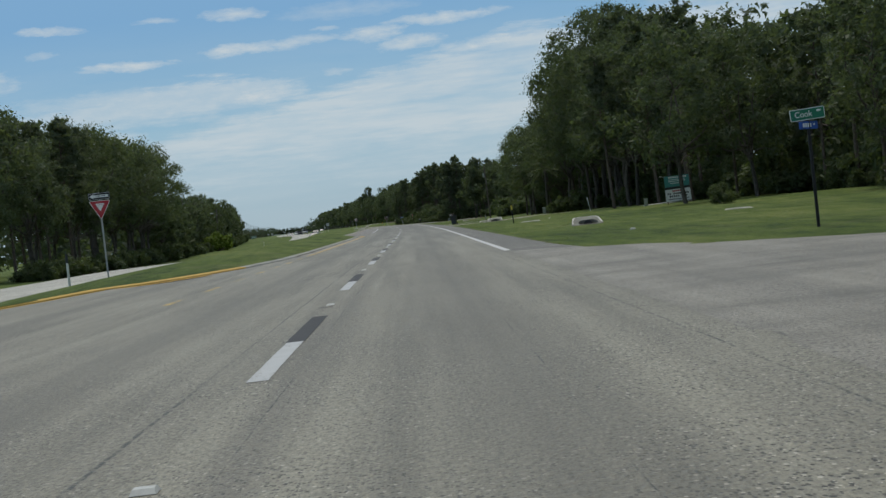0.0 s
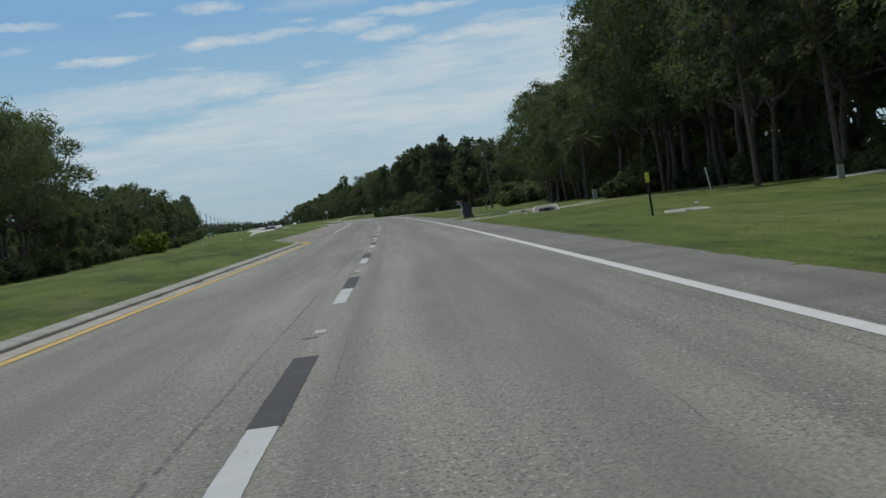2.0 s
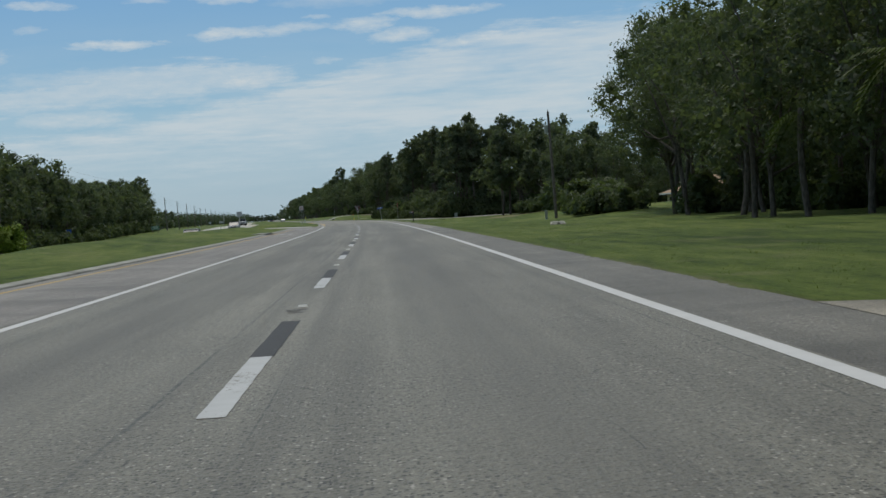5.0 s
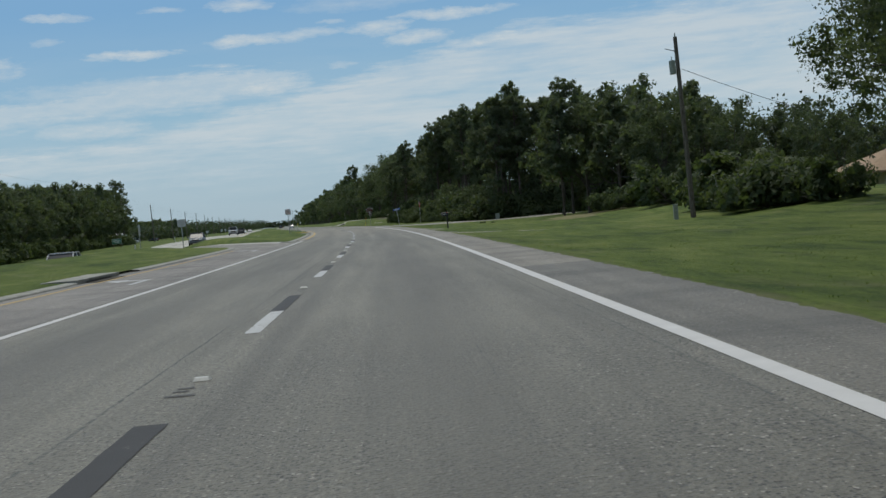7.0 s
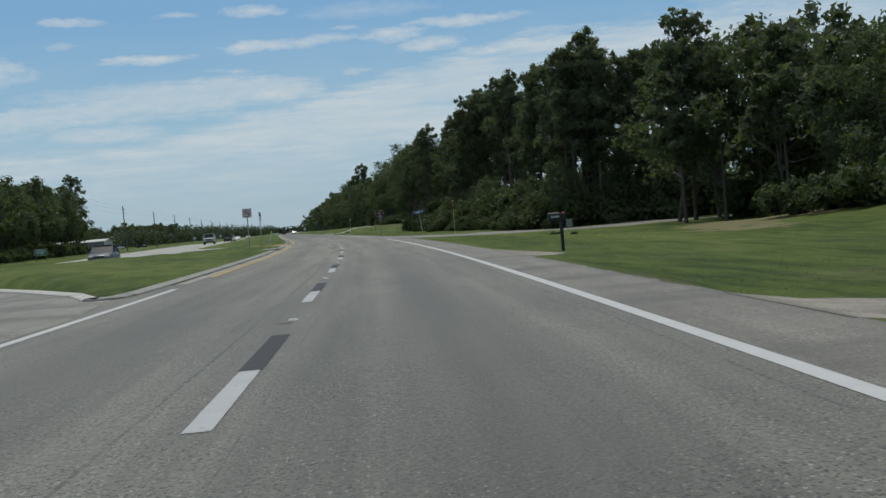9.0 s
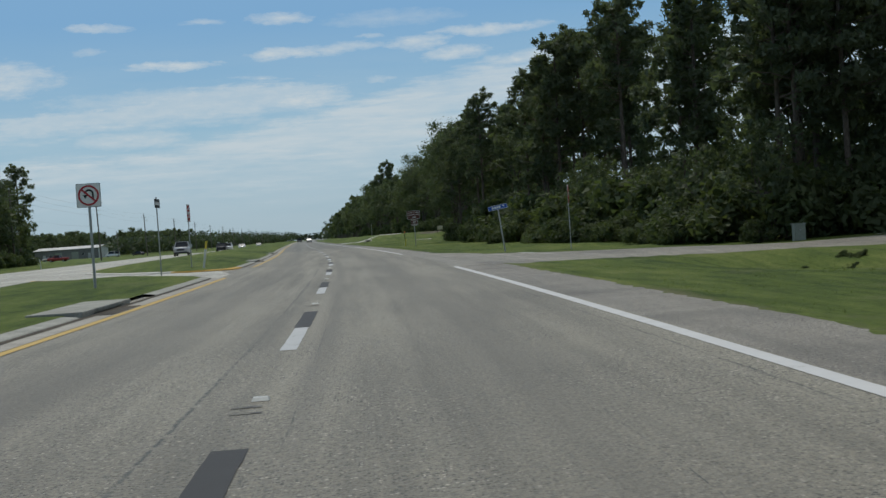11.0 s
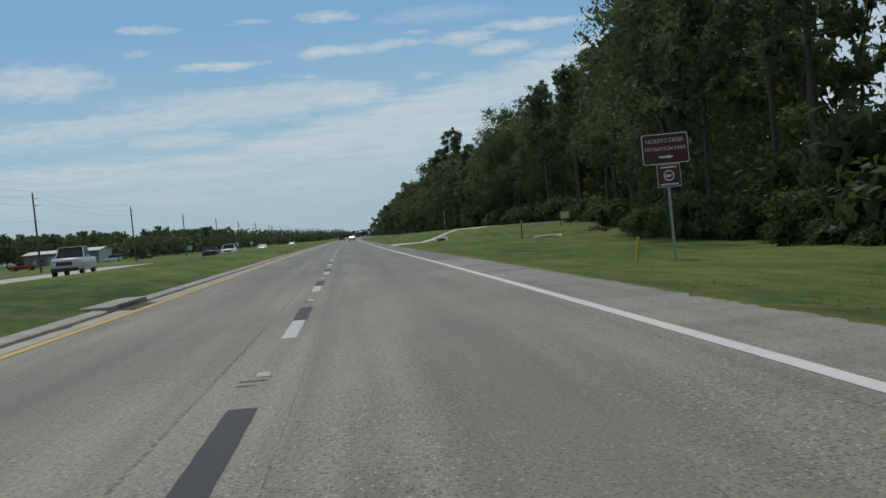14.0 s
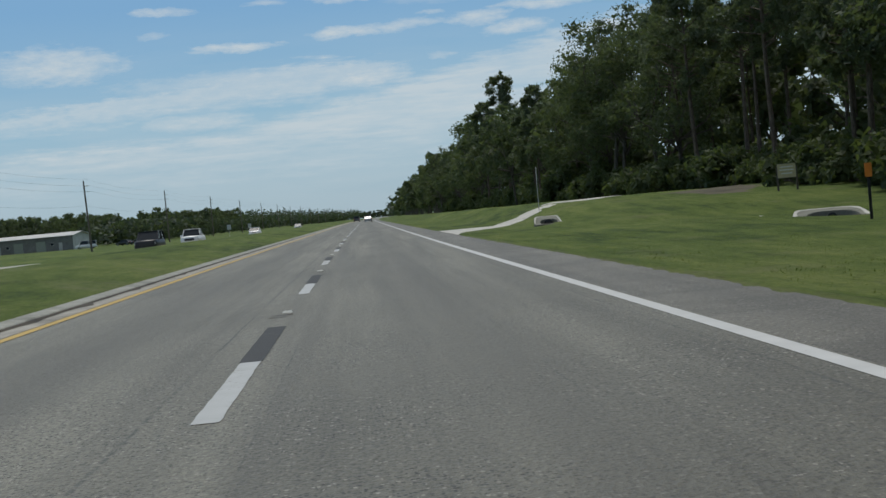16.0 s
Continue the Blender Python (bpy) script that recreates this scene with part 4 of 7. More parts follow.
for a, b in ((46, 109), (272, 334), (349, 2200)):
    mark("median_line", a, b, -3.5, -3.34, M["yellow"], 6.0, 0.0065)
mark("median_line", 122, 246, -6.05, -5.95, M["yellow"], 4.0, 0.0065)
for k in range(8):
    mark("guide_dash", 14 + k * 4.4, 15.9 + k * 4.4, -3.5, -3.36, M["yellow_worn"], 1.0)
mark("turn_lane_line", 139.5, 265.5, -3.52, -3.36, M["white_line"], 4.0)
for s0 in (143.5, 213.5, 243.5):       # turn arrows
    mark("turn_arrow", s0 - 1.6, s0 + 0.6, -4.75, -4.6, M["white"], 1.0, 0.006)
    mark("turn_arrow", s0 + 0.6, s0 + 1.0, -4.75, -5.6, M["white"], 1.0, 0.006, -4.5, -5.6)
    mark("turn_arrow", s0 + 0.2, s0 + 1.5, -5.3, -5.32, M["white"], 1.0, 0.007, -5.2, -5.9)
for a, b in ((-400, 40), (60, 272), (284, 346), (368, 2200)):
    mark("opposite_line", a, b, -14.3, -14.14, M["yellow"], 8.0)
mark("opposite_line", -400, 2200, -21.6, -21.44, M["white_line"], 10.0)
for k in range(-10, 90):
    mark("opposite_dash", k * CYCLE + 4, k * CYCLE + 7, -17.98, -17.82, M["white"], 3.0)
# stop bar and worn line across the second side road
b0 = [(347.6, 8.2), (347.0, 8.6), (338.5, 9.9), (338.5, 9.5)]
patch("stop_bar", b0, side_z, M["white"], "worn white stop bar", "road marking", 0.03, road)

# ---- plants ----
def leaf_quads(r, centres, radii, count, size, slim=0.55, flat=0.0, shell=0.55, soft=0.0, face=0.5, outer=1.08):
    """Leaf sprays scattered through clumps: arrays of vertices and faces."""
    centres, radii = np.asarray(centres), np.asarray(radii)
    k = len(centres)
    w = radii[:, 0] ** 2
    pick = r.choice(k, count, p=w / w.sum())
    d = r.normal(size=(count, 3))
    d /= np.linalg.norm(d, axis=1)[:, None]
    rad = shell + (outer - shell) * r.random(count) ** 0.6
    rad = rad * (1 + soft * r.normal(size=count))
    p = centres[pick] + d * radii[pick] * rad[:, None]
    nrm = d * face + r.normal(size=(count, 3)) * 0.5 + np.array([0, 0, 0.2 + flat])
    nrm /= np.linalg.norm(nrm, axis=1)[:, None]
    t = np.cross(nrm, r.normal(size=(count, 3)))
    t /= np.linalg.norm(t, axis=1)[:, None] + 1e-9
    b = np.cross(nrm, t)
    ln = size * r.uniform(0.6, 1.4, count)[:, None]
    wd = ln * slim
    v = np.stack([p - t * ln * 0.5 - b * wd * 0.5, p - t * ln * 0.42 + b * wd * 0.5, p + t * ln * 0.55 - np.array([0, 0, 1]) * ln * 0.1], 1).reshape(-1, 3)
    f = np.arange(count * 3).reshape(-1, 3)
    return v, f


def crown_mesh(name, r, cs, rs, leaves, size, mat, slim, shell, soft, face, inner=0.4, flat=0.0):
    """Leaves turned outward over the clumps of a crown, and larger sprays crowding their hearts."""
    v, f = leaf_quads(r, cs, rs, leaves, size, slim, flat, shell, soft, face)
    v2, f2 = leaf_quads(r, cs, rs, int(leaves * inner), size * 1.75, 0.75, 0.0, 0.0, 0.0, 0.1, 0.68)
    v = np.concatenate([v, v2])
    v[:, 2] = np.maximum(v[:, 2], 0.0)
    return raw_mesh(name, v, np.concatenate([f, f2 + len(f) * 3]), mat)


def tube(points, radii, seg=7):
    """A tapering limb along a line of points."""
    pts = np.asarray(points, float)
    vs, fs = [], []
    for i, p in enumerate(pts):
        d = pts[min(i + 1, len(pts) - 1)] - pts[max(i - 1, 0)]
        d /= np.linalg.norm(d) + 1e-9
        a = np.cross(d, (0.3, 0.9, 0.1))
        a /= np.linalg.norm(a) + 1e-9
        b = np.cross(d, a)
        for j in range(seg):
            w = 2 * math.pi * j / seg
            vs.append(p + (a * math.cos(w) + b * math.sin(w)) * radii[i])
    for i in range(len(pts) - 1):
        for j in range(seg):
            k = (j + 1) % seg
            fs.append((i * seg + j, i * seg + k, (i + 1) * seg + k, (i + 1) * seg + j))
    return np.array(vs), fs


def tubes_mesh(name, tubes, mat):
    v, f, o = [], [], 0
    for a, b in tubes:
        v.append(a)
        f += [tuple(i + o for i in q) for q in b]
        o += len(a)
    return raw_mesh(name, np.concatenate(v), f, mat, None, True)


def limb(r, p0, p1, r0, r1, bend=0.12, n=5):
    p0, p1 = np.array(p0, float), np.array(p1, float)
    ln = np.linalg.norm(p1 - p0)
    off = r.normal(size=3) * ln * bend
    pts = [p0 + (p1 - p0) * t + off * math.sin(math.pi * t) for t in np.linspace(0, 1, n)]
    return tube(pts, np.linspace(r0, r1, n), 8 if r0 > 0.12 else (4 if r0 > 0.07 else 3))


def oak_meshes(seed, h, spread, leaves, size, low=0.3, sub=4):
    r = np.random.default_rng(seed)
    lean = r.normal(size=2) * h * 0.03
    top = np.array([lean[0], lean[1], h * (low + 0.12)])
    limbs = [limb(r, (0, 0, -0.4), top, 0.0135 * h, 0.0095 * h, 0.05)]
    cs, rs = [], []
    n = 18
    for i in range(n):
        a = 2.4 * i + r.uniform(-0.5, 0.5)
        zz = low + 0.06 + (0.86 - low) * (i + r.random()) / n
        wide = math.sin(math.pi * min(1, max(0.08, (zz - low + 0.18) / (1.2 - low)))) ** 0.7
        q = spread * wide * r.uniform(0.35, 0.95)
        c = np.array([lean[0] + q * math.cos(a), lean[1] + q * math.sin(a), h * zz])
        rad = h * r.uniform(0.085, 0.135)
        cs.append(c)
        rs.append(np.array([1, 1, 0.8]) * rad)
        for j in range(sub):        # the lobes break up into smaller billows, outward and upward
            d = r.normal(size=3) * 0.7 + np.array([math.cos(a) * 0.5, math.sin(a) * 0.5, 0.45])
            d /= np.linalg.norm(d)
            cs.append(c + d * rad * np.array([0.85, 0.85, 0.75]))
            rs.append(np.array([1, 1, 0.85]) * rad * r.uniform(0.38, 0.62))
        if i % 2 == 0:
            limbs.append(limb(r, top * r.uniform(0.6, 1.0), c, 0.008 * h, 0.002 * h, 0.1, 4))
    return tubes_mesh("trunk", limbs, M["bark"]), crown_mesh("crown", r, cs, rs, leaves, size, M["oak"], 0.6, 0.72, 0.1, 0.9, 0.42)


def pine_meshes(seed, h, leaves, size, bare=0.5, wide=0.2, sub=2):
    r = np.random.default_rng(seed)
    lean = r.normal(size=2) * h * 0.025
    kink = r.normal(size=2) * h * 0.012
    pts = [np.array([lean[0] * t + kink[0] * math.sin(3 * t), lean[1] * t + kink[1] * math.sin(4 * t), h * t - (0.4 if t == 0 else 0)]) for t in np.linspace(0, 0.97, 8)]
    limbs = [tube(pts, np.linspace(0.0115 * h, 0.003 * h, 8), 8)]
    cs, rs = [], []
    n = 34
    for i in range(n):
        t = bare + (1 - bare) * (i + r.random()) / n
        a = 2.4 * i + r.uniform(-0.7, 0.7)
        k = (t - bare) / (1 - bare)
        q = h * wide * (1.0 - 0.75 * k ** 1.7) * r.uniform(0.25, 0.95)
        base = np.array([np.interp(t, np.linspace(0, 0.97, 8), [p[k] for p in pts]) for k in range(3)])
        c = base + np.array([q * math.cos(a), q * math.sin(a), q * r.uniform(0.0, 0.45)])
        rad = h * r.uniform(0.03, 0.058)
        cs.append(c)
        rs.append(np.array([1, 1, 0.7]) * rad)
        for j in range(sub):        # tufts at the branch ends
            d = r.normal(size=3) + np.array([math.cos(a) * 0.6, math.sin(a) * 0.6, 0.3])
            d /= np.linalg.norm(d)
            cs.append(c + d * rad * 1.05)
            rs.append(np.array([1, 1, 0.75]) * rad * r.uniform(0.4, 0.68))
        limbs.append(limb(r, base - np.array([0, 0, 0.02 * h]), c, 0.0035 * h, 0.0012 * h, 0.08, 3))
    for i in range(5):      # dead stubs below the crown
        t = r.uniform(0.25, bare)
        a = r.uniform(0, 2 * math.pi)
        b = np.array([np.interp(t, np.linspace(0, 0.97, 8), [p[k] for p in pts]) for k in range(3)])
        limbs.append(limb(r, b, b + np.array([math.cos(a), math.sin(a), 0.1]) * h * r.uniform(0.02, 0.06), 0.0022 * h, 0.0008 * h, 0.05, 3))
    return tubes_mesh("trunk", limbs, M["pine_bark"]), crown_mesh("crown", r, cs, rs, leaves, size, M["pine"], 0.42, 0.55, 0.18, 0.7, 0.34)


def shrub_meshes(seed, h, wide, leaves, size, mat):
    r = np.random.default_rng(seed)
    cs, rs, limbs = [], [], []
    for i in range(13):
        a, q = r.uniform(0, 2 * math.pi), wide * r.random() ** 0.6
        zz = h * r.uniform(0.15, 0.8) * (1 - 0.45 * q / wide)
        cs.append(np.array([q * math.cos(a), q * math.sin(a), zz]))
        rs.append(np.array([1, 1, 0.85]) * h * r.uniform(0.17, 0.3))
        limbs.append(limb(r, (0.1 * math.cos(a), 0.1 * math.sin(a), -0.1), cs[-1], 0.04, 0.012, 0.1, 3))
    return tubes_mesh("branchwork", limbs, M["bark"]), crown_mesh("foliage", r, cs, rs, leaves, size, M[mat], 0.6, 0.7, 0.08, 0.8, 0.4, 0.1)


def palm_meshes(seed, h):
    r = np.random.default_rng(seed)
    limbs = [limb(r, (0, 0, -0.3), (r.normal() * 0.2, r.normal() * 0.2, h), 0.17, 0.15, 0.02, 6)]
    v, f = [], []
    for i in range(26):
        a, up = r.uniform(0, 2 * math.pi), r.uniform(-0.6, 1.1)
        ln = r.uniform(1.6, 2.3)
        for j in range(16):      # blades along and round the fan of one frond
            t = 0.35 + 0.65 * j / 15
            sag = (t ** 2) * (0.9 + 0.6 * (0.6 - up))
            c = np.array([math.cos(a) * ln * t, math.sin(a) * ln * t, h + up * ln * t * 0.7 - sag])
            side = np.array([-math.sin(a), math.cos(a), 0]) * (1 if j % 2 else -1)
            tip = c + side * 0.55 * (1.1 - 0.5 * t) + np.array([math.cos(a), math.sin(a), 0]) * 0.35 - np.array([0, 0, 0.28])
            k = len(v)
            w = np.array([math.cos(a), math.sin(a), 0]) * 0.07
            v += [c - w, c + w, tip]
            f.append((k, k + 1, k + 2))
    return tubes_mesh("trunk", limbs, M["bark"]), raw_mesh("frond_crown", np.array(v), f, M["frond"])


KINDS = {}


def kind_of_plant(key, meshes, name, label, category, group):
    KINDS[key] = (meshes, name, label, category, group)


BULK = []


def plant(key, s, u, scale=1.0, turn=0.0, dz=0.0, label=""):
    if key.startswith("far_") and (s > 560 or s < 0 or u < -43 or u > right_edge(s) + 9) or key.startswith("shrub") and (s > 552 or u < -30 and s > 270):
        BULK.append((key, Matrix.LocRotScale(Wg(s, u, dz), Euler((0, 0, radians(turn))), (scale, scale, scale))))
        return None
    (m1, m2), name, lab, category, group = KINDS[key]
    p = Wg(s, u, dz)
    t = thing(name, label or lab, category, Matrix.LocRotScale(p, Euler((0, 0, radians(turn))), (scale, scale, scale * 1.0)), group)
    for me in (m1, m2):
        part(me.name.split(".")[0], me, None, t)
    return t


for i, (h, sp, n) in enumerate(((17, 6.2, 5400), (15, 5.4, 4800), (20, 7.0, 6400), (13, 5.0, 4300), (24, 8.2, 11500))):
    kind_of_plant("oak%d" % i, oak_meshes(40 + i, h, sp, n, 0.235, (0.3, 0.17, 0.26, 0.15, 0.26)[i], 4 if i < 4 else 8), "oak_tree", "broad dark-green live oak at the woods' edge", "tree", "roadside trees")
    kind_of_plant("mid_oak%d" % i, oak_meshes(60 + i, h, sp, 1700, 0.44, 0.24, 3), "oak_tree", "broad dark-green live oak within the woods", "tree", "roadside trees")
for i, (h, n, bare) in enumerate(((19, 5000, 0.46), (17, 4800, 0.4), (21, 5200, 0.5), (16, 4800, 0.34), (18, 4300, 0.58))):
    kind_of_plant("pine%d" % i, pine_meshes(70 + i, h, n, 0.28, bare), "pine_tree", "tall slash pine with a bare trunk and ragged crown", "tree", "roadside trees")
    kind_of_plant("mid_pine%d" % i, pine_meshes(80 + i, h, 2000, 0.5, bare, 0.2, 1), "pine_tree", "tall slash pine within the woods", "tree", "roadside trees")
for i in range(3):
    kind_of_plant("far_oak%d" % i, oak_meshes(90 + i, 14, 5.4, 700, 0.8, 0.15, 1), "oak_tree", "distant dark-green broadleaf tree", "tree", "roadside trees")
    kind_of_plant("far_pine%d" % i, pine_meshes(95 + i, 18, 700, 0.8, 0.4, 0.2, 0), "pine_tree", "distant slash pine with a ragged crown", "tree", "roadside trees")
for i in range(3):
    kind_of_plant("shrub%d" % i, shrub_meshes(20 + i, 3.2, 2.2, 1150, 0.3, "shrub"), "shrub", "dense green undergrowth shrub at the woods' edge", "shrub", "undergrowth")
for i in range(3):
    kind_of_plant("near_shrub%d" % i, shrub_meshes(25 + i, 2.8, 2.2, 2600, 0.18, "shrub"), "shrub", "dense green undergrowth shrub at the woods' edge", "shrub", "undergrowth")
for i in range(2):
    kind_of_plant("mid_shrub%d" % i, shrub_meshes(34 + i, 3.6, 2.6, 1500, 0.27, "shrub"), "shrub", "tall dark undergrowth thicket beneath the trees", "shrub", "undergrowth")
kind_of_plant("bright", shrub_meshes(31, 3.6, 2.3, 3000, 0.26, "bright"), "shrub", "bright yellow-green shrub beside the woods, sunlight in its leaf colour", "shrub", "undergrowth")
for i in range(2):
    kind_of_plant("palm%d" % i, palm_meshes(50 + i, 5.2 + i * 1.2), "palm_tree", "cabbage palm with drooping fronds", "palm", "palms")

rt = random.Random(21)


def row_of_trees(s0, s1, step, u_of, pick, scale, jitter=1.6, skip=lambda s: False):
    s = s0
    while s < s1:
        if not skip(s):
            k = pick()
            plant(k, s + rt.uniform(-jitter, jitter), u_of(s) + rt.uniform(-jitter, jitter), scale(s) * rt.uniform(0.85, 1.12), rt.uniform(0, 360))
        s += step * rt.uniform(0.8, 1.2)


def right_edge(s):
    return float(np.interp(s, [-60, 14, 40, 80, 110, 160, 252, 256, 290, 305, 340, 352, 380, 420, 440, 456, 475, 500, 530, 560, 700, 1200], [20, 24, 31, 30, 27, 25, 32, 46, 45, 32, 24, 17.5, 16, 16, 17.5, 21, 25, 26, 24, 22, 21, 21]))


def right_top(s):
    """Height of the tree tops along the right-hand woods."""
    return float(np.interp(s, [-60, 40, 60, 95, 112, 132, 170, 180, 195, 212, 235, 252, 256, 298, 312, 326, 336, 346, 353, 358, 366, 376, 392, 401, 415, 440, 480, 510, 545, 560, 585, 602, 645, 690, 800, 1250],
                           [15.5, 16, 15.5, 17.5, 19.5, 24, 24, 17.5, 16.5, 17, 18.5, 19, 9.8, 9.6, 12.4, 15.2, 17.2, 18.6, 17, 15.6, 16, 17.6, 16.5, 14.6, 16, 15.5, 16.5, 16.8, 16.6, 14, 13, 16, 16.2, 15.6, 14.6, 17]))


def no_right(s):
    return -6 < s < 11 or 335 < s < 349


TALL = {k: max(v.co.z for v in ms[0][1].vertices) for k, ms in KINDS.items()}


def woods_row(s0, s1, step, du, keys, low, high=1.03, jitter=1.6, edge=right_edge, top=right_top):
    """A row of trees set out by the height of the tops along the edge of the woods."""
    s = s0
    while s < s1:
        if edge is not right_edge or not no_right(s):
            sp = s + rt.uniform(-jitter, jitter)
            fit_keys = [k for k in keys if 0.7 < top(sp) * (low + high) / 2 / TALL[k] < 1.12]
            k = rt.choice(fit_keys or [min(keys, key=lambda q: abs(math.log(top(sp) * 0.9 / TALL[q])))])
            plant(k, sp, edge(sp) + du + rt.uniform(-jitter, jitter), top(sp) * rt.uniform(low, high) / TALL[k], rt.uniform(0, 360))
        s += step * rt.uniform(0.8, 1.2)


NEAR = ["oak0", "oak1", "oak2", "oak3", "oak4", "oak1", "pine0", "pine1", "pine3"]
MID = ["mid_oak0", "mid_oak1", "mid_oak2", "mid_oak3", "mid_oak3", "mid_pine0", "mid_pine1", "mid_pine3"]
FAR_OAKS = ["far_oak0", "far_oak1", "far_oak2"]
NEAR_PINES = ["pine0", "pine1", "pine2", "pine3", "pine4"]
THICKET = ["mid_shrub0", "mid_shrub1"]


# right-hand woods: front row, then two rows behind
woods_row(-40, 30, 7.0, 0, MID, 0.8)
woods_row(32, 108, 6.0, 0, ["pine0", "pine1", "pine3", "pine2", "oak1", "oak3"], 0.72)
woods_row(108, 252, 5.0, 0, NEAR, 0.78)
woods_row(-40, 112, 7.5, 6.5, ["mid_pine0", "mid_pine1", "mid_oak1", "mid_oak3"], 0.62, 0.95, 2.0)
woods_row(112, 250, 5.5, 6.5, MID, 0.75, 1.0, 2.0)
row_of_trees(36, 236, 4.6, lambda s: right_edge(s) + 4.5, lambda: rt.choice(THICKET), lambda s: rt.uniform(1.0, 1.7), 1.4, no_right)
woods_row(-40, 250, 9.0, 14, FAR_OAKS, 0.6, 0.85, 2.5)
woods_row(326, 352, 4.2, 5, NEAR_PINES, 0.8, 1.04, 1.5)
woods_row(256, 335, 4.2, 3, ["mid_pine0", "mid_pine1", "mid_oak1", "pine4", "mid_oak3", "mid_oak0", "oak3"], 0.76, 1.04, 2.0)
woods_row(256, 352, 6.0, 11, ["mid_oak0", "mid_oak1", "mid_pine0", "mid_pine1", "mid_oak3"], 0.8, 1.05, 2.0)
for s, u, k, hh in ((368, 22.9, 3, 1.02), (372, 24.8, 1, 1.12), (370, 23.2, 3, 0.8), (376, 26.2, 3, 1.0), (352.5, 22.5, 1, 1.0), (355, 24.5, 3, 1.0), (358, 24.6, 3, 0.95), (360.5, 26.4, 1, 1.0), (357, 26.2, 0, 1.0), (352, 28.5, 3, 1.0), (350.8, 25.2, 1, 1.0), (351.5, 31.0, 0, 1.0), (354.5, 30.5, 3, 1.0), (353, 35, 1, 1.0), (358, 31, 4, 1.0), (384, 23.0, 4, 1.1),
                    (386.5, 23.9, 3, 0.95), (388.5, 24.2, 2, 1.12), (392, 21.6, 0, 1.08), (395, 24.2, 1, 1.1), (399, 22.4, 4, 1.08), (403, 24.5, 2, 1.1), (396, 18.8, 3, 0.95), (391.5, 19.4, 1, 0.98), (402, 18.6, 0, 0.95), (407, 22.6, 1, 1.0),
                    (412, 22.8, 3, 1.0), (416, 24, 1, 1.0), (404, 28, 1, 1.1), (410, 30, 0, 1.1), (400, 26.5, 3, 1.12)):
    plant("pine%d" % k, s, u, 16.5 * hh * rt.uniform(0.96, 1.04) / TALL["pine%d" % k], rt.uniform(0, 360))
woods_row(352, 420, 4.4, 3.0, ["mid_oak3", "mid_oak1"], 0.25, 0.36, 1.3)
woods_row(354, 420, 5.0, 10, ["mid_oak3", "mid_oak1", "mid_oak0"], 0.28, 0.42, 1.6)
woods_row(352, 424, 6.0, 18, ["mid_oak1", "mid_oak3", "mid_oak2"], 0.36, 0.5, 2.2)
woods_row(418, 560, 4.6, 0, NEAR_PINES + ["oak0", "oak1", "oak3"], 0.78, 1.03, 1.4)
woods_row(418, 560, 8.2, 6, ["mid_pine0", "mid_pine1", "mid_pine2", "mid_pine3", "mid_oak0", "mid_oak3"], 0.8, 1.0, 1.8)
woods_row(480, 560, 6.5, 13, FAR_OAKS, 0.7, 0.9, 1.8)
woods_row(560, 740, 6.5, 0, ["mid_pine0", "mid_pine1", "mid_pine3", "mid_oak0", "mid_oak1", "mid_oak3"], 0.8, 1.03, 2.0)
woods_row(740, 1250, 8.0, 0, FAR_OAKS + ["far_pine0", "far_pine1", "far_pine2"], 0.8, 1.03, 2.0)
woods_row(560, 1000, 10.0, 8, ["far_oak0", "far_oak1", "far_pine0", "far_pine2"], 0.75, 1.0, 2.0)
row_of_trees(556, 720, 4.0, lambda s: right_edge(s) + 1.5, lambda: rt.choice(["shrub0", "shrub1", "shrub2"]), lambda s: rt.uniform(1.0, 1.7), 1.0)
# single trees that stand out
plant("oak4", 150, 26.5, 1.08, 40)
plant("oak4", 141, 27.5, 1.04, 130)
plant("oak1", 87.4, 22.4, 0.92, 60)
plant("pine3", 113.9, 21.2, 0.95, 10)
plant("near_shrub0", 70.5, 21.0, 0.55, 10)
plant("oak0", 200, 22.6, 0.92, 200)
plant("oak3", 191, 21.5, 0.98, 20)
plant("oak1", 182, 23, 0.9, 120)
plant("oak2", 243, 31, 0.92, 75)
plant("oak4", 250, 33.5, 0.8, 215)
plant("oak4", 233, 27.0, 0.66, 205)
plant("oak0", 223, 25.5, 0.95, 300)
plant("mid_oak2", 333.5, 27, 0.66, 80)
plant("mid_pine3", 330, 26.5, 0.85, 80)
plant("mid_oak0", 331.5, 30, 0.72, 33)
plant("mid_oak1", 332.5, 37, 0.85, 140)
plant("mid_oak3", 328.5, 34, 0.95, 250)
for s, u, sc in ((329.5, 15.8, 0.12), (329.9, 16.1, 0.1), (331, 16.8, 0.15), (327, 16.4, 0.11), (330.6, 14.8, 0.09), (329, 17.6, 0.14), (331.6, 16.5, 0.12)):
    plant("near_shrub%d" % (int(s * 2) % 3), s, u, sc, s * 3, -0.1)
plant("mid_oak3", 238, 36, 0.8, 5)
plant("near_shrub0", 229, 29.0, 1.2, 15)
plant("near_shrub2", 231.5, 31.0, 1.3, 95)
plant("near_shrub1", 226.5, 29.6, 1.2, 195)
plant("shrub1", 224, 27.5, 1.5, 75)
plant("pine1", 355.6, 25.7, 1.08, 20)
for s, u, k, sc in ((352, 31, "mid_oak1", 0.8), (356, 35, "mid_oak3", 1.0), (362, 31, "mid_oak0", 0.8), (361, 40, "mid_oak2", 0.7), (368, 34, "mid_pine1", 0.9), (356, 44, "mid_oak3", 0.9)):
    plant(k, s, u, sc * 0.6, s * 17)
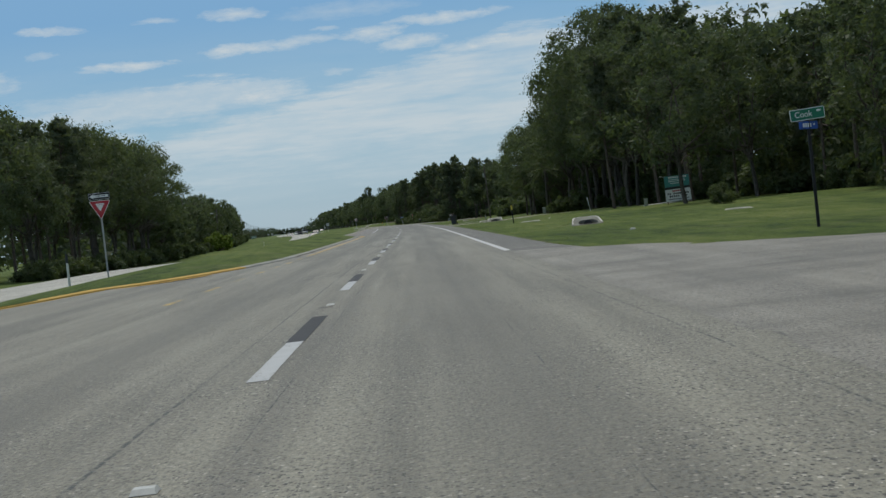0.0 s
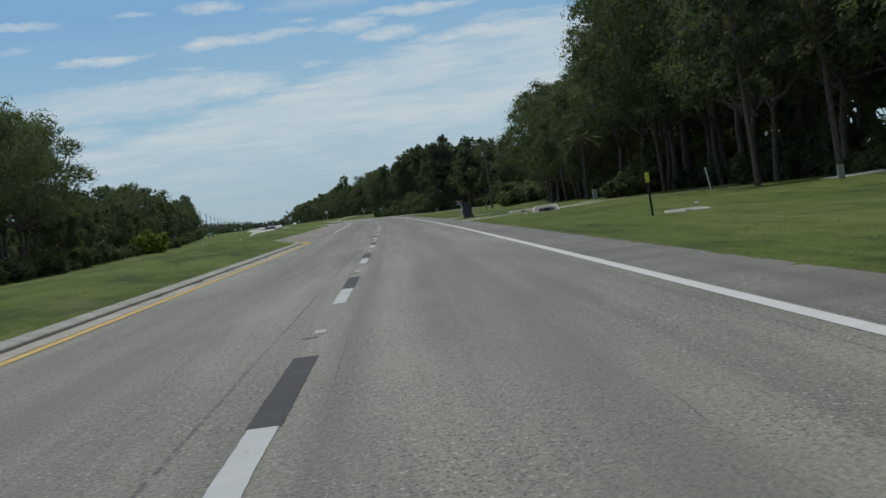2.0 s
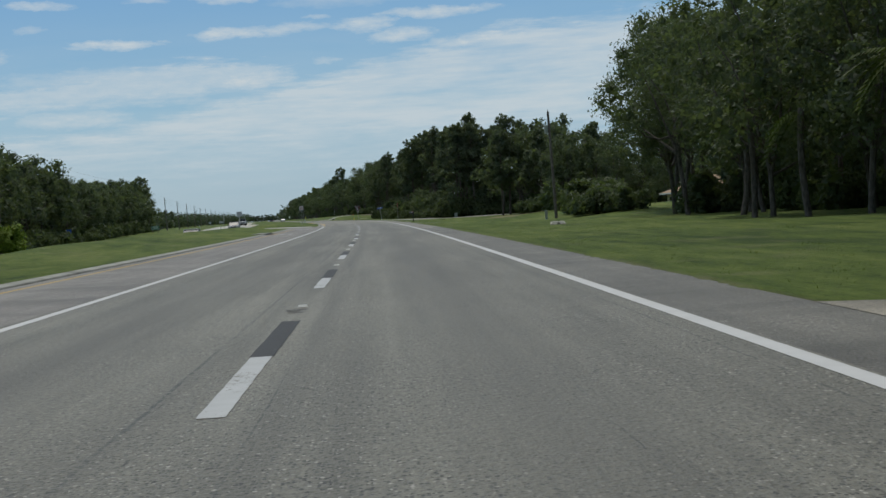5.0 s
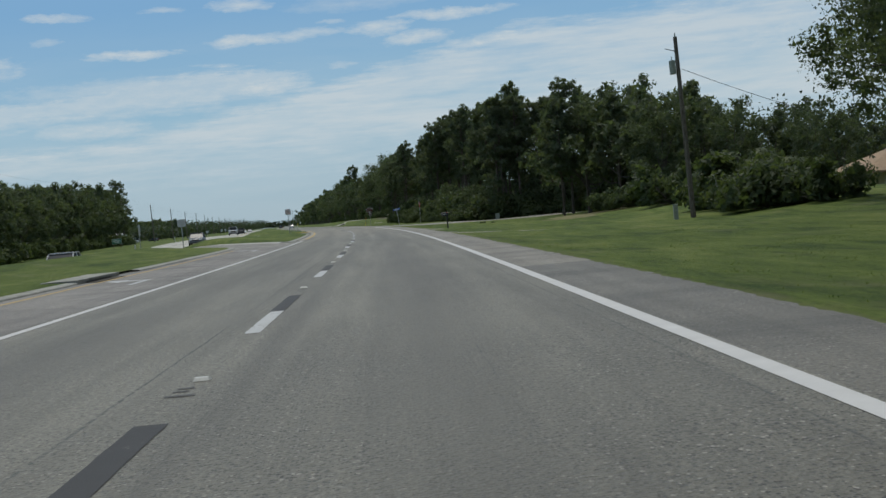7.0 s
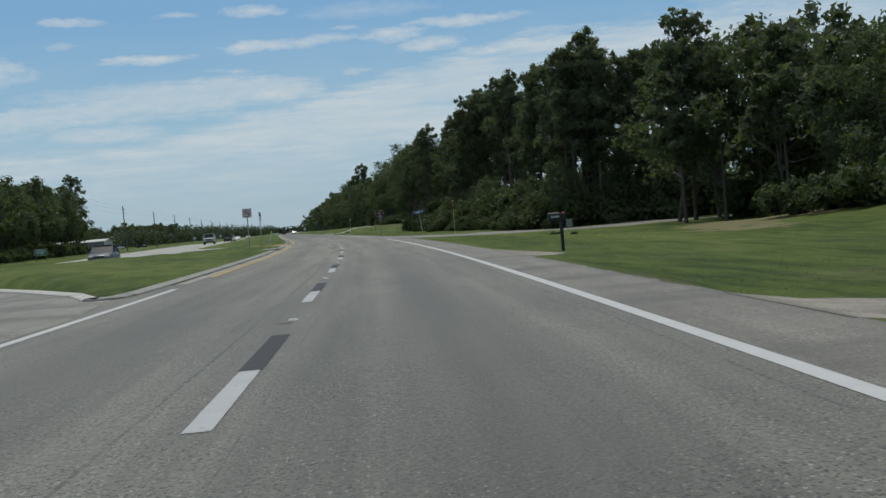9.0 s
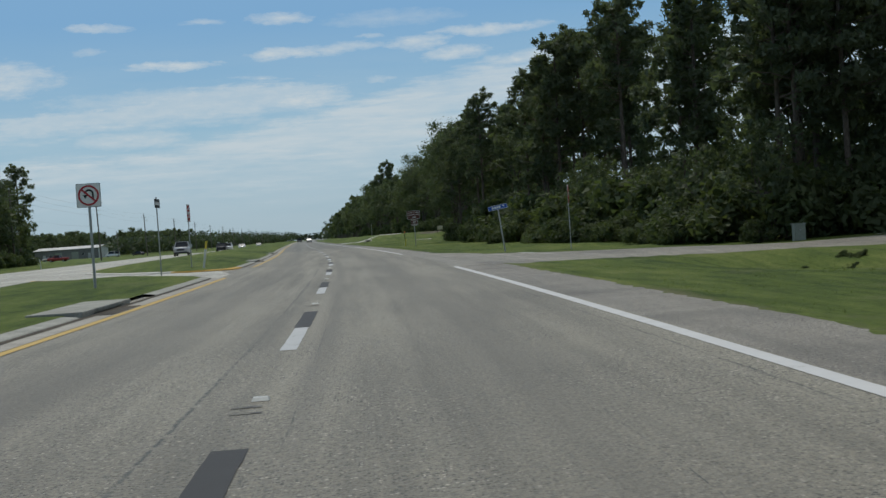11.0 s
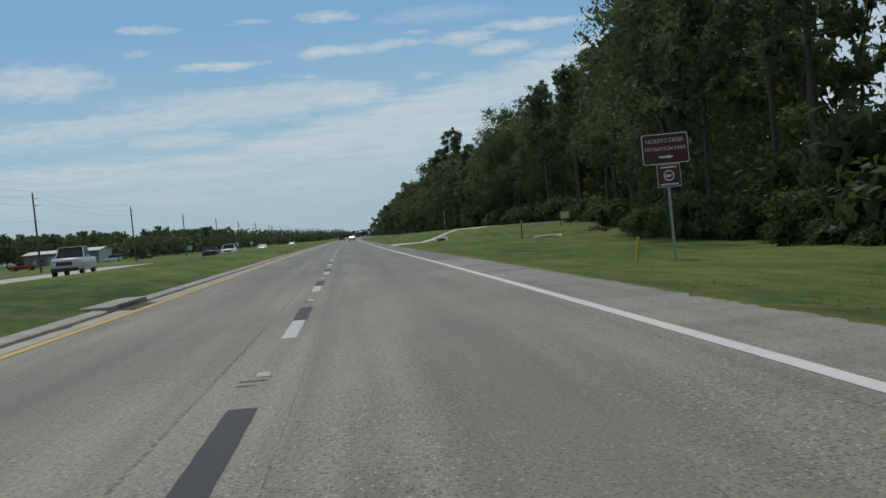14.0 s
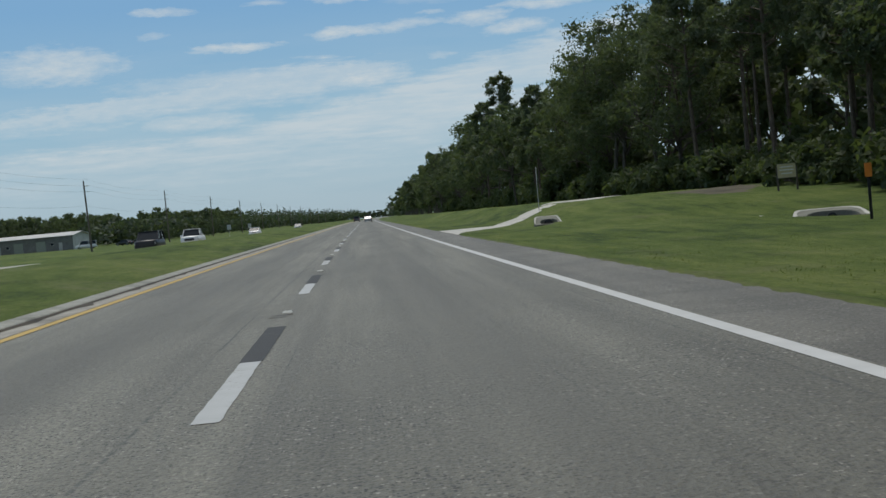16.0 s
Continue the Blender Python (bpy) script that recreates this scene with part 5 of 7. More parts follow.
for s, u, sc in ((352, 27, 1.2), (354, 33, 1.5), (358, 30, 1.6), (364, 36, 1.8), (353, 40, 1.6)):
    plant("shrub%d" % (s % 3), s, u, sc, s * 5)
plant("oak1", 360, 26.5, 0.8, 80)
plant("pine3", 606, 21.9, 1.14, 50)
for s, u, k in ((186, 21.6, 0), (192, 20.8, 1), (176, 22.2, 1)):
    plant("palm%d" % k, s, u, 1.0, s * 7)
# thickets that close the woods round the second side road
row_of_trees(296, 334, 3.6, lambda s: right_edge(s) + 7, lambda: rt.choice(["mid_shrub0", "mid_shrub1"]), lambda s: rt.uniform(1.2, 1.8), 1.2)
for s, u, sc in ((351, 24, 1.3), (354, 27, 1.6), (352, 32, 1.5), (355, 37, 1.7), (353, 44, 1.6), (356, 50, 1.8), (335, 80, 2.0), (340, 84, 2.2), (346, 82, 2.0), (352, 86, 2.2), (358, 82, 2.0), (332, 50, 1.6), (333, 60, 1.8)):
    plant("mid_shrub%d" % (s % 2), s, u, sc, s * 13)
for s, u, k, sc in ((338, 88, "mid_oak0", 0.9), (346, 92, "mid_oak2", 0.8), (354, 90, "mid_oak1", 0.9), (331, 44, "mid_oak3", 0.8), (330, 56, "mid_oak1", 0.8)):
    plant(k, s, u, sc, s * 7)
# undergrowth along the edges
row_of_trees(14, 232, 4.2, lambda s: right_edge(s) + 1.5, lambda: rt.choice(["shrub0", "shrub1", "shrub2"]), lambda s: rt.uniform(0.5, 1.1), 1.2, no_right)
row_of_trees(254, 312, 3.4, lambda s: float(np.interp(s, [238, 262, 275, 300, 330], [30, 26.5, 28, 30, 22])), lambda: rt.choice(["shrub0", "shrub1", "shrub2"]), lambda s: rt.uniform(0.9, 1.5), 1.0, lambda s: 270 < s < 290)
row_of_trees(350, 480, 2.7, lambda s: right_edge(s) + 0.6, lambda: rt.choice(["near_shrub0", "near_shrub1", "near_shrub2"]), lambda s: rt.uniform(0.45, 1.1), 1.2)
row_of_trees(480, 560, 2.8, lambda s: right_edge(s) - 1.0, lambda: rt.choice(["shrub0", "shrub1", "shrub2"]), lambda s: rt.uniform(0.6, 1.25), 1.0)
row_of_trees(352, 490, 5.0, lambda s: right_edge(s) + 4.0, lambda: rt.choice(["mid_shrub0", "mid_shrub1"]), lambda s: rt.uniform(1.05, 1.6), 1.0)
row_of_trees(490, 560, 4.6, lambda s: right_edge(s) + 4.0, lambda: rt.choice(["shrub0", "shrub1", "shrub2"]), lambda s: rt.uniform(1.2, 1.9), 1.0)
for s, u, sc in ((268, 26, 1.7), (272, 28, 1.5), (262, 24.6, 1.1), (258, 25.5, 1.3), (277, 30.5, 1.4), (100, 30, 0.9), (150, 20.5, 0.8), (148, 22, 0.9)):
    plant("shrub%d" % int(s % 3), s, u, sc, s * 11)


# left-hand woods beyond the opposite lanes, set out by the height of their tops
def left_edge(s):
    return float(np.interp(s, [-60, 100, 200, 215, 260, 330, 440, 485], [-36, -38, -39, -41, -41.5, -41, -43, -44.5]))


def left_top(s):
    return float(np.interp(s, [90, 128, 136, 142, 160, 176, 206, 211, 255, 284, 312, 320, 372, 400, 440, 480], [18, 19.5, 19.5, 18, 21, 22, 21.6, 12, 11.4, 13.8, 13.6, 9.6, 11.0, 12.2, 13.0, 13.4]))


def left_woods(*row):
    woods_row(*row, edge=left_edge, top=left_top)


left_woods(112, 203, 5.0, -1.0, ["oak0", "oak1", "oak2", "pine3", "pine1", "oak0"], 0.8, 1.02, 1.2)
left_woods(112, 202, 7.0, -7.0, ["mid_oak0", "mid_oak1", "mid_oak2", "mid_pine1"], 0.8, 1.02, 1.6)
left_woods(211, 300, 4.4, 0.0, ["mid_oak1", "mid_oak3", "mid_oak0", "mid_oak2", "mid_pine3"], 0.76, 1.02, 1.0)
left_woods(300, 486, 4.6, 0.0, ["mid_oak0", "mid_oak1", "mid_oak2", "mid_oak3", "mid_oak3"], 0.75, 1.02, 1.0)
left_woods(226, 484, 6.4, -6.0, ["far_oak0", "far_oak1", "far_oak2", "mid_oak1"], 0.8, 1.02, 1.6)
row_of_trees(112, 486, 3.6, lambda s: left_edge(s) + 2.6, lambda: rt.choice(["shrub0", "shrub1", "shrub2"]), lambda s: rt.uniform(0.6, 1.2), 0.8, lambda s: 251 < s < 265)
plant("pine4", 492, -44.0, 0.84, 30)
plant("oak3", 470, -48, 0.7, 0)
plant("oak1", 480, -50, 0.6, 0)
plant("bright", 256, -36.6, 1.35, 0)
plant("bright", 261, -37.0, 1.1, 90)
# scattered trees and hedges further along on the left
row_of_trees(500, 1300, 16, lambda s: -60 - 0.02 * (s - 500) + rt.uniform(-14, 14), lambda: rt.choice(["far_oak0", "far_oak1", "far_oak2"]), lambda s: rt.uniform(0.3, 0.5), 3.0, lambda s: 560 < s < 800)
for u0, s_a, s_b, step in ((-113, 500, 1010, 6.0), (-121, 500, 1010, 7.0), (-108, 1010, 1330, 8.0), (-116, 1010, 1330, 9.0)):
    row_of_trees(s_a, s_b, step, lambda s: u0 + (s - 500) * 0.008, lambda: rt.choice(["far_oak0", "far_oak1", "far_oak2"]), lambda s: rt.uniform(0.55, 0.8) * (1 + max(0, s - 700) * 0.0009), 2.4)
plant("far_oak1", 905, -66, 0.75, 0)
plant("far_pine1", 930, -62, 0.6, 0)


# the trees past counting, joined
v_all, f_all, mat_i, o = [], [], [], 0
for key, mt in BULK:
    for slot, me in enumerate(KINDS[key][0]):
        co = np.empty(len(me.vertices) * 3)
        me.vertices.foreach_get("co", co)
        co = co.reshape(-1, 3) @ np.array(mt.to_3x3()).T + np.array(mt.translation)
        li = np.empty(len(me.loops), dtype=np.int32)
        me.loops.foreach_get("vertex_index", li)
        v_all.append(co)
        f_all += [tuple(q) for q in (li.reshape(-1, 4 if slot == 0 else 3) + o).tolist()]
        mat_i.append(np.full(len(me.polygons), 0 if slot == 0 else (1 if "oak" in key else 3 if "shrub" in key else 2)))
        o += len(co)
me = raw_mesh("distant_trees", np.concatenate(v_all), f_all, [M["bark"], M["oak"], M["pine"], M["shrub"]])
me.polygons.foreach_set("material_index", np.concatenate(mat_i).astype(np.int32))
tagged(part("distant_trees", me, None), "distant mixed oaks, pines and undergrowth in the woods", "woods", kind="stuff")


def woods_belt(name, pts, high, count, size, seed):
    """A far belt of trees along a plan line."""
    r = np.random.default_rng(seed)
    pts = np.array(pts, float)
    t = np.sort(r.random(240)) * (len(pts) - 1)
    j = np.minimum(t.astype(int), len(pts) - 2)
    q = pts[j] + (pts[j + 1] - pts[j]) * (t - j)[:, None]
    hh = high * r.uniform(0.65, 1.08, len(q))
    c = Wn(q[:, 0] + r.normal(size=len(q)) * 6, q[:, 1] + r.normal(size=len(q)) * 6, hh * 0.5)
    v, f = leaf_quads(r, c, np.stack([hh * 0.75, hh * 0.75, hh * 0.52], -1), count, size, 0.7, 0, 0.15)
    v[:, 2] = np.maximum(v[:, 2], 0)
    ob = part(name, raw_mesh(name, v, f, M["far"]), None)
    return tagged(ob, "far belt of dark woods along the horizon", "woods", kind="stuff")


woods_belt("far_woods", [(1300, -104), (1800, -90), (2500, -60)], 15, 12000, 1.8, 16)
woods_belt("far_woods", [(254, 60), (300, 54), (334, 47)], 9.5, 22000, 0.42, 17)
woods_belt("far_woods", [(300, 84), (340, 102), (360, 92), (376, 60), (420, 44)], 9.5, 24000, 0.5, 18)
woods_belt("far_woods", [(2500, -500), (2500, -60), (2450, 60), (2300, 200)], 11, 5000, 4.0, 6)
woods_belt("far_woods", [(1200, 24), (1600, 26), (2000, 30), (2500, 40)], 14, 6000, 3.0, 8)
woods_belt("far_woods", [(800, -78), (1000, -70), (1400, -60), (1900, -55)], 7.5, 16000, 1.7, 12)
woods_belt("far_woods", [(450, -420), (900, -320), (1500, -300)], 10, 20000, 1.3, 9)
woods_belt("far_woods", [(-60, 60), (100, 62), (240, 78), (350, 52), (560, 46)], 6, 26000, 0.5, 10)
woods_belt("far_woods", [(-60, -62), (120, -64), (300, -62), (450, -60)], 9, 9000, 1.5, 11)


def grass_tufts(name, count, s0, s1, us, width, size, seed, dzf=zg):
    """Short blades standing along the verges."""
    r = np.random.default_rng(seed)
    s = r.uniform(s0, s1, count)
    clump = np.sin(s * 0.9 + 2 * np.sin(s * 0.23)) + np.sin(s * 3.1 + 1.7 * np.sin(s * 0.71)) + 0.8 * np.sin(s * 7.7)
    e = np.array([us(x) for x in s]) if callable(us) else us
    u = e + width * r.random(count) ** 2.2
    keep = np.array([not ((-14 < a < 20 or 327 < a < 356 or 114 < a < 123 or 132 < a < 140 or 486 < a < 499) and b > 0) for a, b in zip(s, u)])
    s, u = s[keep], u[keep]
    n = len(s)
    p = Wn(s, u, dzf(s, u) - 0.01)
    a = r.uniform(0, 2 * math.pi, n)
    h = size * r.uniform(0.4, 1.3, n) * np.clip(0.85 + 0.25 * clump[keep], 0.3, 1.4)
    w = h * 0.22
    side = np.stack([np.cos(a), np.sin(a), 0 * a], -1) * w[:, None]
    tip = np.stack([r.normal(size=n) * 0.4, r.normal(size=n) * 0.4, np.ones(n)], -1) * h[:, None]
    v = np.stack([p - side, p + side, p + tip], 1).reshape(-1, 3)
    f = np.arange(n * 3).reshape(-1, 3)
    ob = part(name, raw_mesh(name, v, f, M["blade"]), None)
    return tagged(ob, "short green grass blades along the road's edge", "grass", kind="stuff")


grass_tufts("grass", 60000, 10, 560, 5.04, 1.3, 0.022, 3)
grass_tufts("grass", 9000, 348, 600, lambda s: -4.2, -0.35, 0.022, 5, lambda s, u: median_top(s, u) - 0.004)
grass_tufts("grass", 3000, 50, 104, lambda s: -4.2, -0.35, 0.022, 6, lambda s, u: median_top(s, u) - 0.004)
grass_tufts("grass", 2500, 270, 334, lambda s: -4.2, -0.35, 0.022, 7, lambda s, u: median_top(s, u) - 0.004)
grass_tufts("grass", 4000, 126, 244, lambda s: -6.75, -0.35, 0.022, 8, lambda s, u: median_top(s, u) - 0.004)

def weeds(name, count, s0, s1, u0, u1, size, seed, label):
    """Loose clumps of taller grass and weeds scattered over the verge."""
    r = np.random.default_rng(seed)
    n = count // 14
    cs, cu = r.uniform(s0, s1, n), u0 + (u1 - u0) * r.random(n) ** 1.3
    s = np.repeat(cs, 14) + r.normal(size=n * 14) * 0.22
    u = np.repeat(cu, 14) + r.normal(size=n * 14) * 0.16
    paved = ((s > -16) & (s < 23) & (u > 0) & ((s < 11) | (u < 10))) | ((s > 326) & (s < 359) & ((u < 10) | ((s > 334) & (s < 355)))) | ((s > 113) & (s < 140) & (u < 16)) | ((s > 484) & (s < 530)) | ((s > 246) & (s < 252)) | ((s > 268) & (s < 278) & (u < 7.5))
    s, u = s[~paved & (u > 5.1)], u[~paved & (u > 5.1)]
    k = len(s)
    p = Wn(s, u, zg(s, u) - 0.01)
    a = r.uniform(0, 2 * math.pi, k)
    h = size * r.uniform(0.4, 1.4, k)
    side = np.stack([np.cos(a), np.sin(a), 0 * a], -1) * (h * 0.2)[:, None]
    tip = np.stack([r.normal(size=k) * 0.45, r.normal(size=k) * 0.45, np.ones(k)], -1) * h[:, None]
    me = raw_mesh(name, np.stack([p - side, p + side, p + tip], 1).reshape(-1, 3), np.arange(k * 3).reshape(-1, 3), M["blade"])
    return tagged(part(name, me, None), label, "grass", kind="stuff")


weeds("weeds", 36000, 22, 300, 5.2, 18, 0.035, 31, "scattered clumps of taller grass in the mown verge")
weeds("weeds", 36000, 300, 560, 5.2, 17, 0.035, 32, "scattered clumps of taller grass in the mown verge")

# ---- signs and posts ----
def on_median(s, u, turn=0.0, lean=0.0, tip=0.0):
    p = W(s, u, float(median_top(s, u)))
    return pose(p.x, p.y, p.z, tip, lean, heading(s) + turn)


def u_post(h, mat=None):
    """A galvanised U-channel post."""
    o = [(-0.035, 0.0), (-0.035, 0.012), (-0.014, 0.012), (-0.014, 0.034), (0.014, 0.034), (0.014, 0.012), (0.035, 0.012), (0.035, 0.0), (0.02, 0.0), (0.02, 0.022), (-0.02, 0.022), (-0.02, 0.0)]
    bm = bmesh.new()
    lo = [bm.verts.new((x, y, -0.25)) for x, y in o]
    hi = [bm.verts.new((x, y, h)) for x, y in o]
    k = len(o)
    for i in range(k):
        bm.faces.new((lo[i], lo[(i + 1) % k], hi[(i + 1) % k], hi[i]))
    bm.faces.new(hi)
    bmesh.ops.recalc_face_normals(bm, faces=list(bm.faces))
    return bm


def panel(parent, name, outline, mat, y, depth=0.004, label=""):
    return part(name, plate(outline, depth, y), mat, parent, label)


def disc(cx, cz, r, n=28, r2=None):
    r2 = r if r2 is None else r2
    return [(cx + r * math.cos(2 * math.pi * i / n), cz + r2 * math.sin(2 * math.pi * i / n)) for i in range(n)]


def ring(cx, cz, r0, r1, y, n=32, a0=0, a1=360, depth=0.003):
    bm = bmesh.new()
    full = a1 - a0 >= 360
    m = n if full else n + 1
    vs = []
    for i in range(m):
        a = radians(a0 + (a1 - a0) * i / n)
        vs.append([bm.verts.new((cx + r * math.cos(a), yy, cz + r * math.sin(a))) for r, yy in ((r0, y), (r1, y), (r1, y + depth), (r0, y + depth))])
    for i in range(n):
        j = (i + 1) % m
        for k in range(4):
            bm.faces.new((vs[i][k], vs[i][(k + 1) % 4], vs[j][(k + 1) % 4], vs[j][k]))
    bmesh.ops.recalc_face_normals(bm, faces=list(bm.faces))
    return bm


def tri_outline(w, h, zt, r=0.05):
    """A yield sign's outline, point down, with rounded corners."""
    pts = []
    a, b, c = (-w / 2, zt), (w / 2, zt), (0, zt - h)
    cor = [a, c, b]
    for i in range(3):
        p, q, n = Vector(cor[i]), Vector(cor[i - 1]), Vector(cor[(i + 1) % 3])
        d0, d1 = (q - p).normalized(), (n - p).normalized()
        for t in (0.0, 0.5, 1.0):
            v = p + d0 * r * (1 - t) * 1.2 + d1 * r * t * 1.2 + (d0 + d1) * r * 0.12 * (1 - abs(2 * t - 1)) * -1
            pts.append((v.x, v.y))
    return pts


# yield sign under a one-way arrow
sg = thing("yield_sign", "red yield sign under a black one-way plate on a post", "road sign", on_median(44.4, -11.9, 3, 0))
part("post", u_post(3.72), M["steel"], sg)
panel(sg, "one_way_plate", rounded(0.92, 0.31, 0.03, 0, 3.560), M["sign_black"], -0.012, 0.006, "black one-way plate with a white arrow")
panel(sg, "plate_border", rounded(0.88, 0.27, 0.03, 0, 3.560), M["sign_white"], -0.0135, 0.002)
panel(sg, "plate_field", rounded(0.86, 0.25, 0.03, 0, 3.560), M["sign_black"], -0.0155, 0.002)
panel(sg, "arrow", [(-0.40, 3.560), (-0.24, 3.665), (-0.24, 3.615), (0.38, 3.615), (0.38, 3.505), (-0.24, 3.505), (-0.24, 3.455)], M["sign_white"], -0.018, 0.002)
words("ONE WAY", 0.085, M["sign_black"], (0.07, -0.0215, 3.560), sg)
panel(sg, "yield_plate", tri_outline(0.93, 0.82, 3.370), M["sign_white"], -0.012, 0.006, "white-edged red yield plate")
panel(sg, "red_field", tri_outline(0.86, 0.76, 3.352), M["sign_red"], -0.0145, 0.002)
panel(sg, "white_field", tri_outline(0.38, 0.34, 3.250, 0.02), M["sign_white"], -0.017, 0.002)
words("YIELD", 0.07, M["sign_red"], (0, -0.0205, 3.205), sg)


def delineator(m, h, top, body="white_plastic", label="slim white plastic delineator post with a dark top", lab2=""):
    d = thing("delineator_post", label, "post", m, "delineator posts")
    part("tube", rod((0, 0, -0.1), (0, 0, h), 0.045, 0.042, 12), M[body], d)
    part("band", rod((0, 0, h * 0.72), (0, 0, h + 0.01), 0.047, 0.045, 12), M[top], d)
    return d


delineator(on_median(34.4, -10.8), 1.1, "dark")
delineator(on_median(347.2, -5.4, 0, 9), 1.15, "yellow_plastic", label="leaning white delineator post with a yellow top")
delineator(place(407.2, 7.95, 0, 0, 7), 0.62, "yellow_plastic", "yellow_plastic", "short leaning yellow marker stake in the grass")
delineator(place(116.0, 19.1, 0, 0, -9), 1.35, "white_plastic", label="leaning white marker stake at the woods' edge")
delineator(on_median(269.0, -14.9), 1.15, "white_plastic", label="white delineator post beside the opposite lanes")
delineator(place(235.0, -25.5), 1.0, "white_plastic", label="white delineator post beside the opposite lanes")
delineator(place(415.0, -26.0, 0, 0, -6), 1.1, "white_plastic", label="white delineator post beside the opposite lanes")

mk = thing("marker_post", "thin steel marker post with an orange-yellow plate in the grass", "post", place(82.3, 8.5, 0, 0, -2))
part("post", u_post(0.95), M["dark"], mk)
panel(mk, "plate", rounded(0.13, 0.3, 0.02, 0, 1.16), M["yellow_plastic"], -0.012, 0.008, "orange-yellow marker plate")


def blade(parent, name, w, h, z, turn, mat, edge, text="", tilt=0.0):
    """A street name blade on top of a post, with a border and lettering or bars."""
    holder = part(name, plate(rounded(w, h, 0.02), 0.006, -0.003), M[edge], parent, "")
    holder.matrix_basis = pose(0, 0, z, 0, tilt, turn)
    panel(holder, "field", rounded(w - 0.03, h - 0.03, 0.015), M[mat], -0.0055, 0.002)
    panel(holder, "back_field", rounded(w - 0.03, h - 0.03, 0.015), M[mat], 0.0035, 0.002)
    if text:
        words(text, h * 0.72, M["sign_white"], (-w * 0.12, -0.0085, 0), holder)
        panel(holder, "bar", rounded(w * 0.12, h * 0.16, 0.005, w * 0.33, h * 0.2), M["sign_white"], -0.0075, 0.002)
    else:
        for i, (x, ww) in enumerate(((-0.26, 0.1), (-0.13, 0.1), (-0.01, 0.09), (0.1, 0.09), (0.3, 0.08))):
            panel(holder, "bar", rounded(ww * w, h * (0.5 if i < 4 else 0.25), 0.006, x * w, 0 if i < 4 else h * 0.1), M["sign_white"], -0.0075, 0.002)
    return holder


sg = thing("street_sign", "green street name sign above a blue one on a post", "street sign", place(16.3, 9.6, 4))
part("post", u_post(2.2), M["dark"], sg)
blade(sg, "green_blade", 0.78, 0.24, 2.33, 6, "sign_green", "sign_white", "Cook", -3)
blade(sg, "blue_blade", 0.72, 0.16, 2.1, 38, "sign_blue", "sign_blue")
sg = thing("street_sign", "blue street name sign on a leaning steel post", "street sign", place(352.8, 8.52, 0, 0.1, -6))
part("post", u_post(1.95), M["steel"], sg)
blade(sg, "blue_blade", 0.95, 0.22, 2.07, -6, "sign_blue", "sign_white", "", -3)

# stop sign seen from its edge, facing the side road
sg = thing("stop_sign", "stop sign on a tall post turned towards the side road", "road sign", place(349.3, 11.1, 74))
part("post", u_post(3.0), M["steel"], sg)
octo = [(0.46 * math.cos(radians(22.5 + 45 * i)), 2.55 + 0.46 * math.sin(radians(22.5 + 45 * i))) for i in range(8)]
panel(sg, "plate", octo, M["sign_back"], -0.012, 0.006, "eight-sided plate")
panel(sg, "red_field", [(x * 0.95, 2.55 + (z - 2.55) * 0.95) for x, z in octo], M["sign_red"], -0.0145, 0.002)
words("STOP", 0.3, M["sign_white"], (0, -0.0175, 2.55), sg)

# brown park sign
sg = thing("park_sign", "brown park direction sign above a smaller brown sign", "road sign", place(407.1, 8.92, -2, 0.3, -1.0))
pst = part("post", u_post(2.9), M["steel"], sg)
pst.location.z = -0.3
panel(sg, "main_panel", rounded(1.18, 0.76, 0.05, 0, 2.5), M["sign_white"], -0.014, 0.006, "brown panel with white lettering and an arrow")
panel(sg, "brown_field", rounded(1.14, 0.72, 0.045, 0, 2.5), M["sign_brown"], -0.0165, 0.002)
words("HICKEY'S CREEK", 0.135, M["sign_white"], (0, -0.0195, 2.7), sg)
words("MITIGATION PARK", 0.125, M["sign_white"], (0, -0.0195, 2.5), sg)
panel(sg, "arrow", [(-0.18, 2.27), (0.06, 2.27), (0.06, 2.235), (0.19, 2.295), (0.06, 2.355), (0.06, 2.32), (-0.18, 2.32)], M["sign_white"], -0.019, 0.002)
panel(sg, "lower_panel", rounded(0.6, 0.58, 0.03, 0.03, 1.82), M["sign_white"], -0.014, 0.006, "small brown trail sign with a white emblem")
panel(sg, "lower_field", rounded(0.57, 0.55, 0.03, 0.03, 1.82), M["sign_brown"], -0.0165, 0.002)
part("emblem", ring(0.03, 1.82, 0.105, 0.135, -0.019), M["sign_white"], sg)
panel(sg, "emblem_wing", [(-0.08, 1.8), (0.0, 1.87), (0.04, 1.84), (0.13, 1.85), (0.06, 1.79), (0.02, 1.77)], M["sign_white"], -0.019, 0.002)
for z, ww in ((2.03, 0.42), (1.6, 0.46)):
    panel(sg, "bar", rounded(ww, 0.04, 0.008, 0.03, z), M["sign_white"], -0.019, 0.002)

# median signs
sg = thing("no_u_turn_sign", "square white no-U-turn sign with a red ring on a post", "road sign", on_median(326.6, -6.2, 2))
part("post", u_post(2.8), M["steel"], sg)
panel(sg, "plate", rounded(0.64, 0.64, 0.04, 0, 2.48), M["sign_black"], -0.012, 0.006, "square white plate")
panel(sg, "white_field", rounded(0.615, 0.615, 0.035, 0, 2.48), M["sign_white"], -0.0145, 0.002)
part("u_arrow", ring(0.015, 2.52, 0.075, 0.125, -0.0175, 20, 0, 180), M["sign_black"], sg)
panel(sg, "arrow_stem", rounded(0.05, 0.16, 0.005, 0.115, 2.44), M["sign_black"], -0.0175, 0.002)
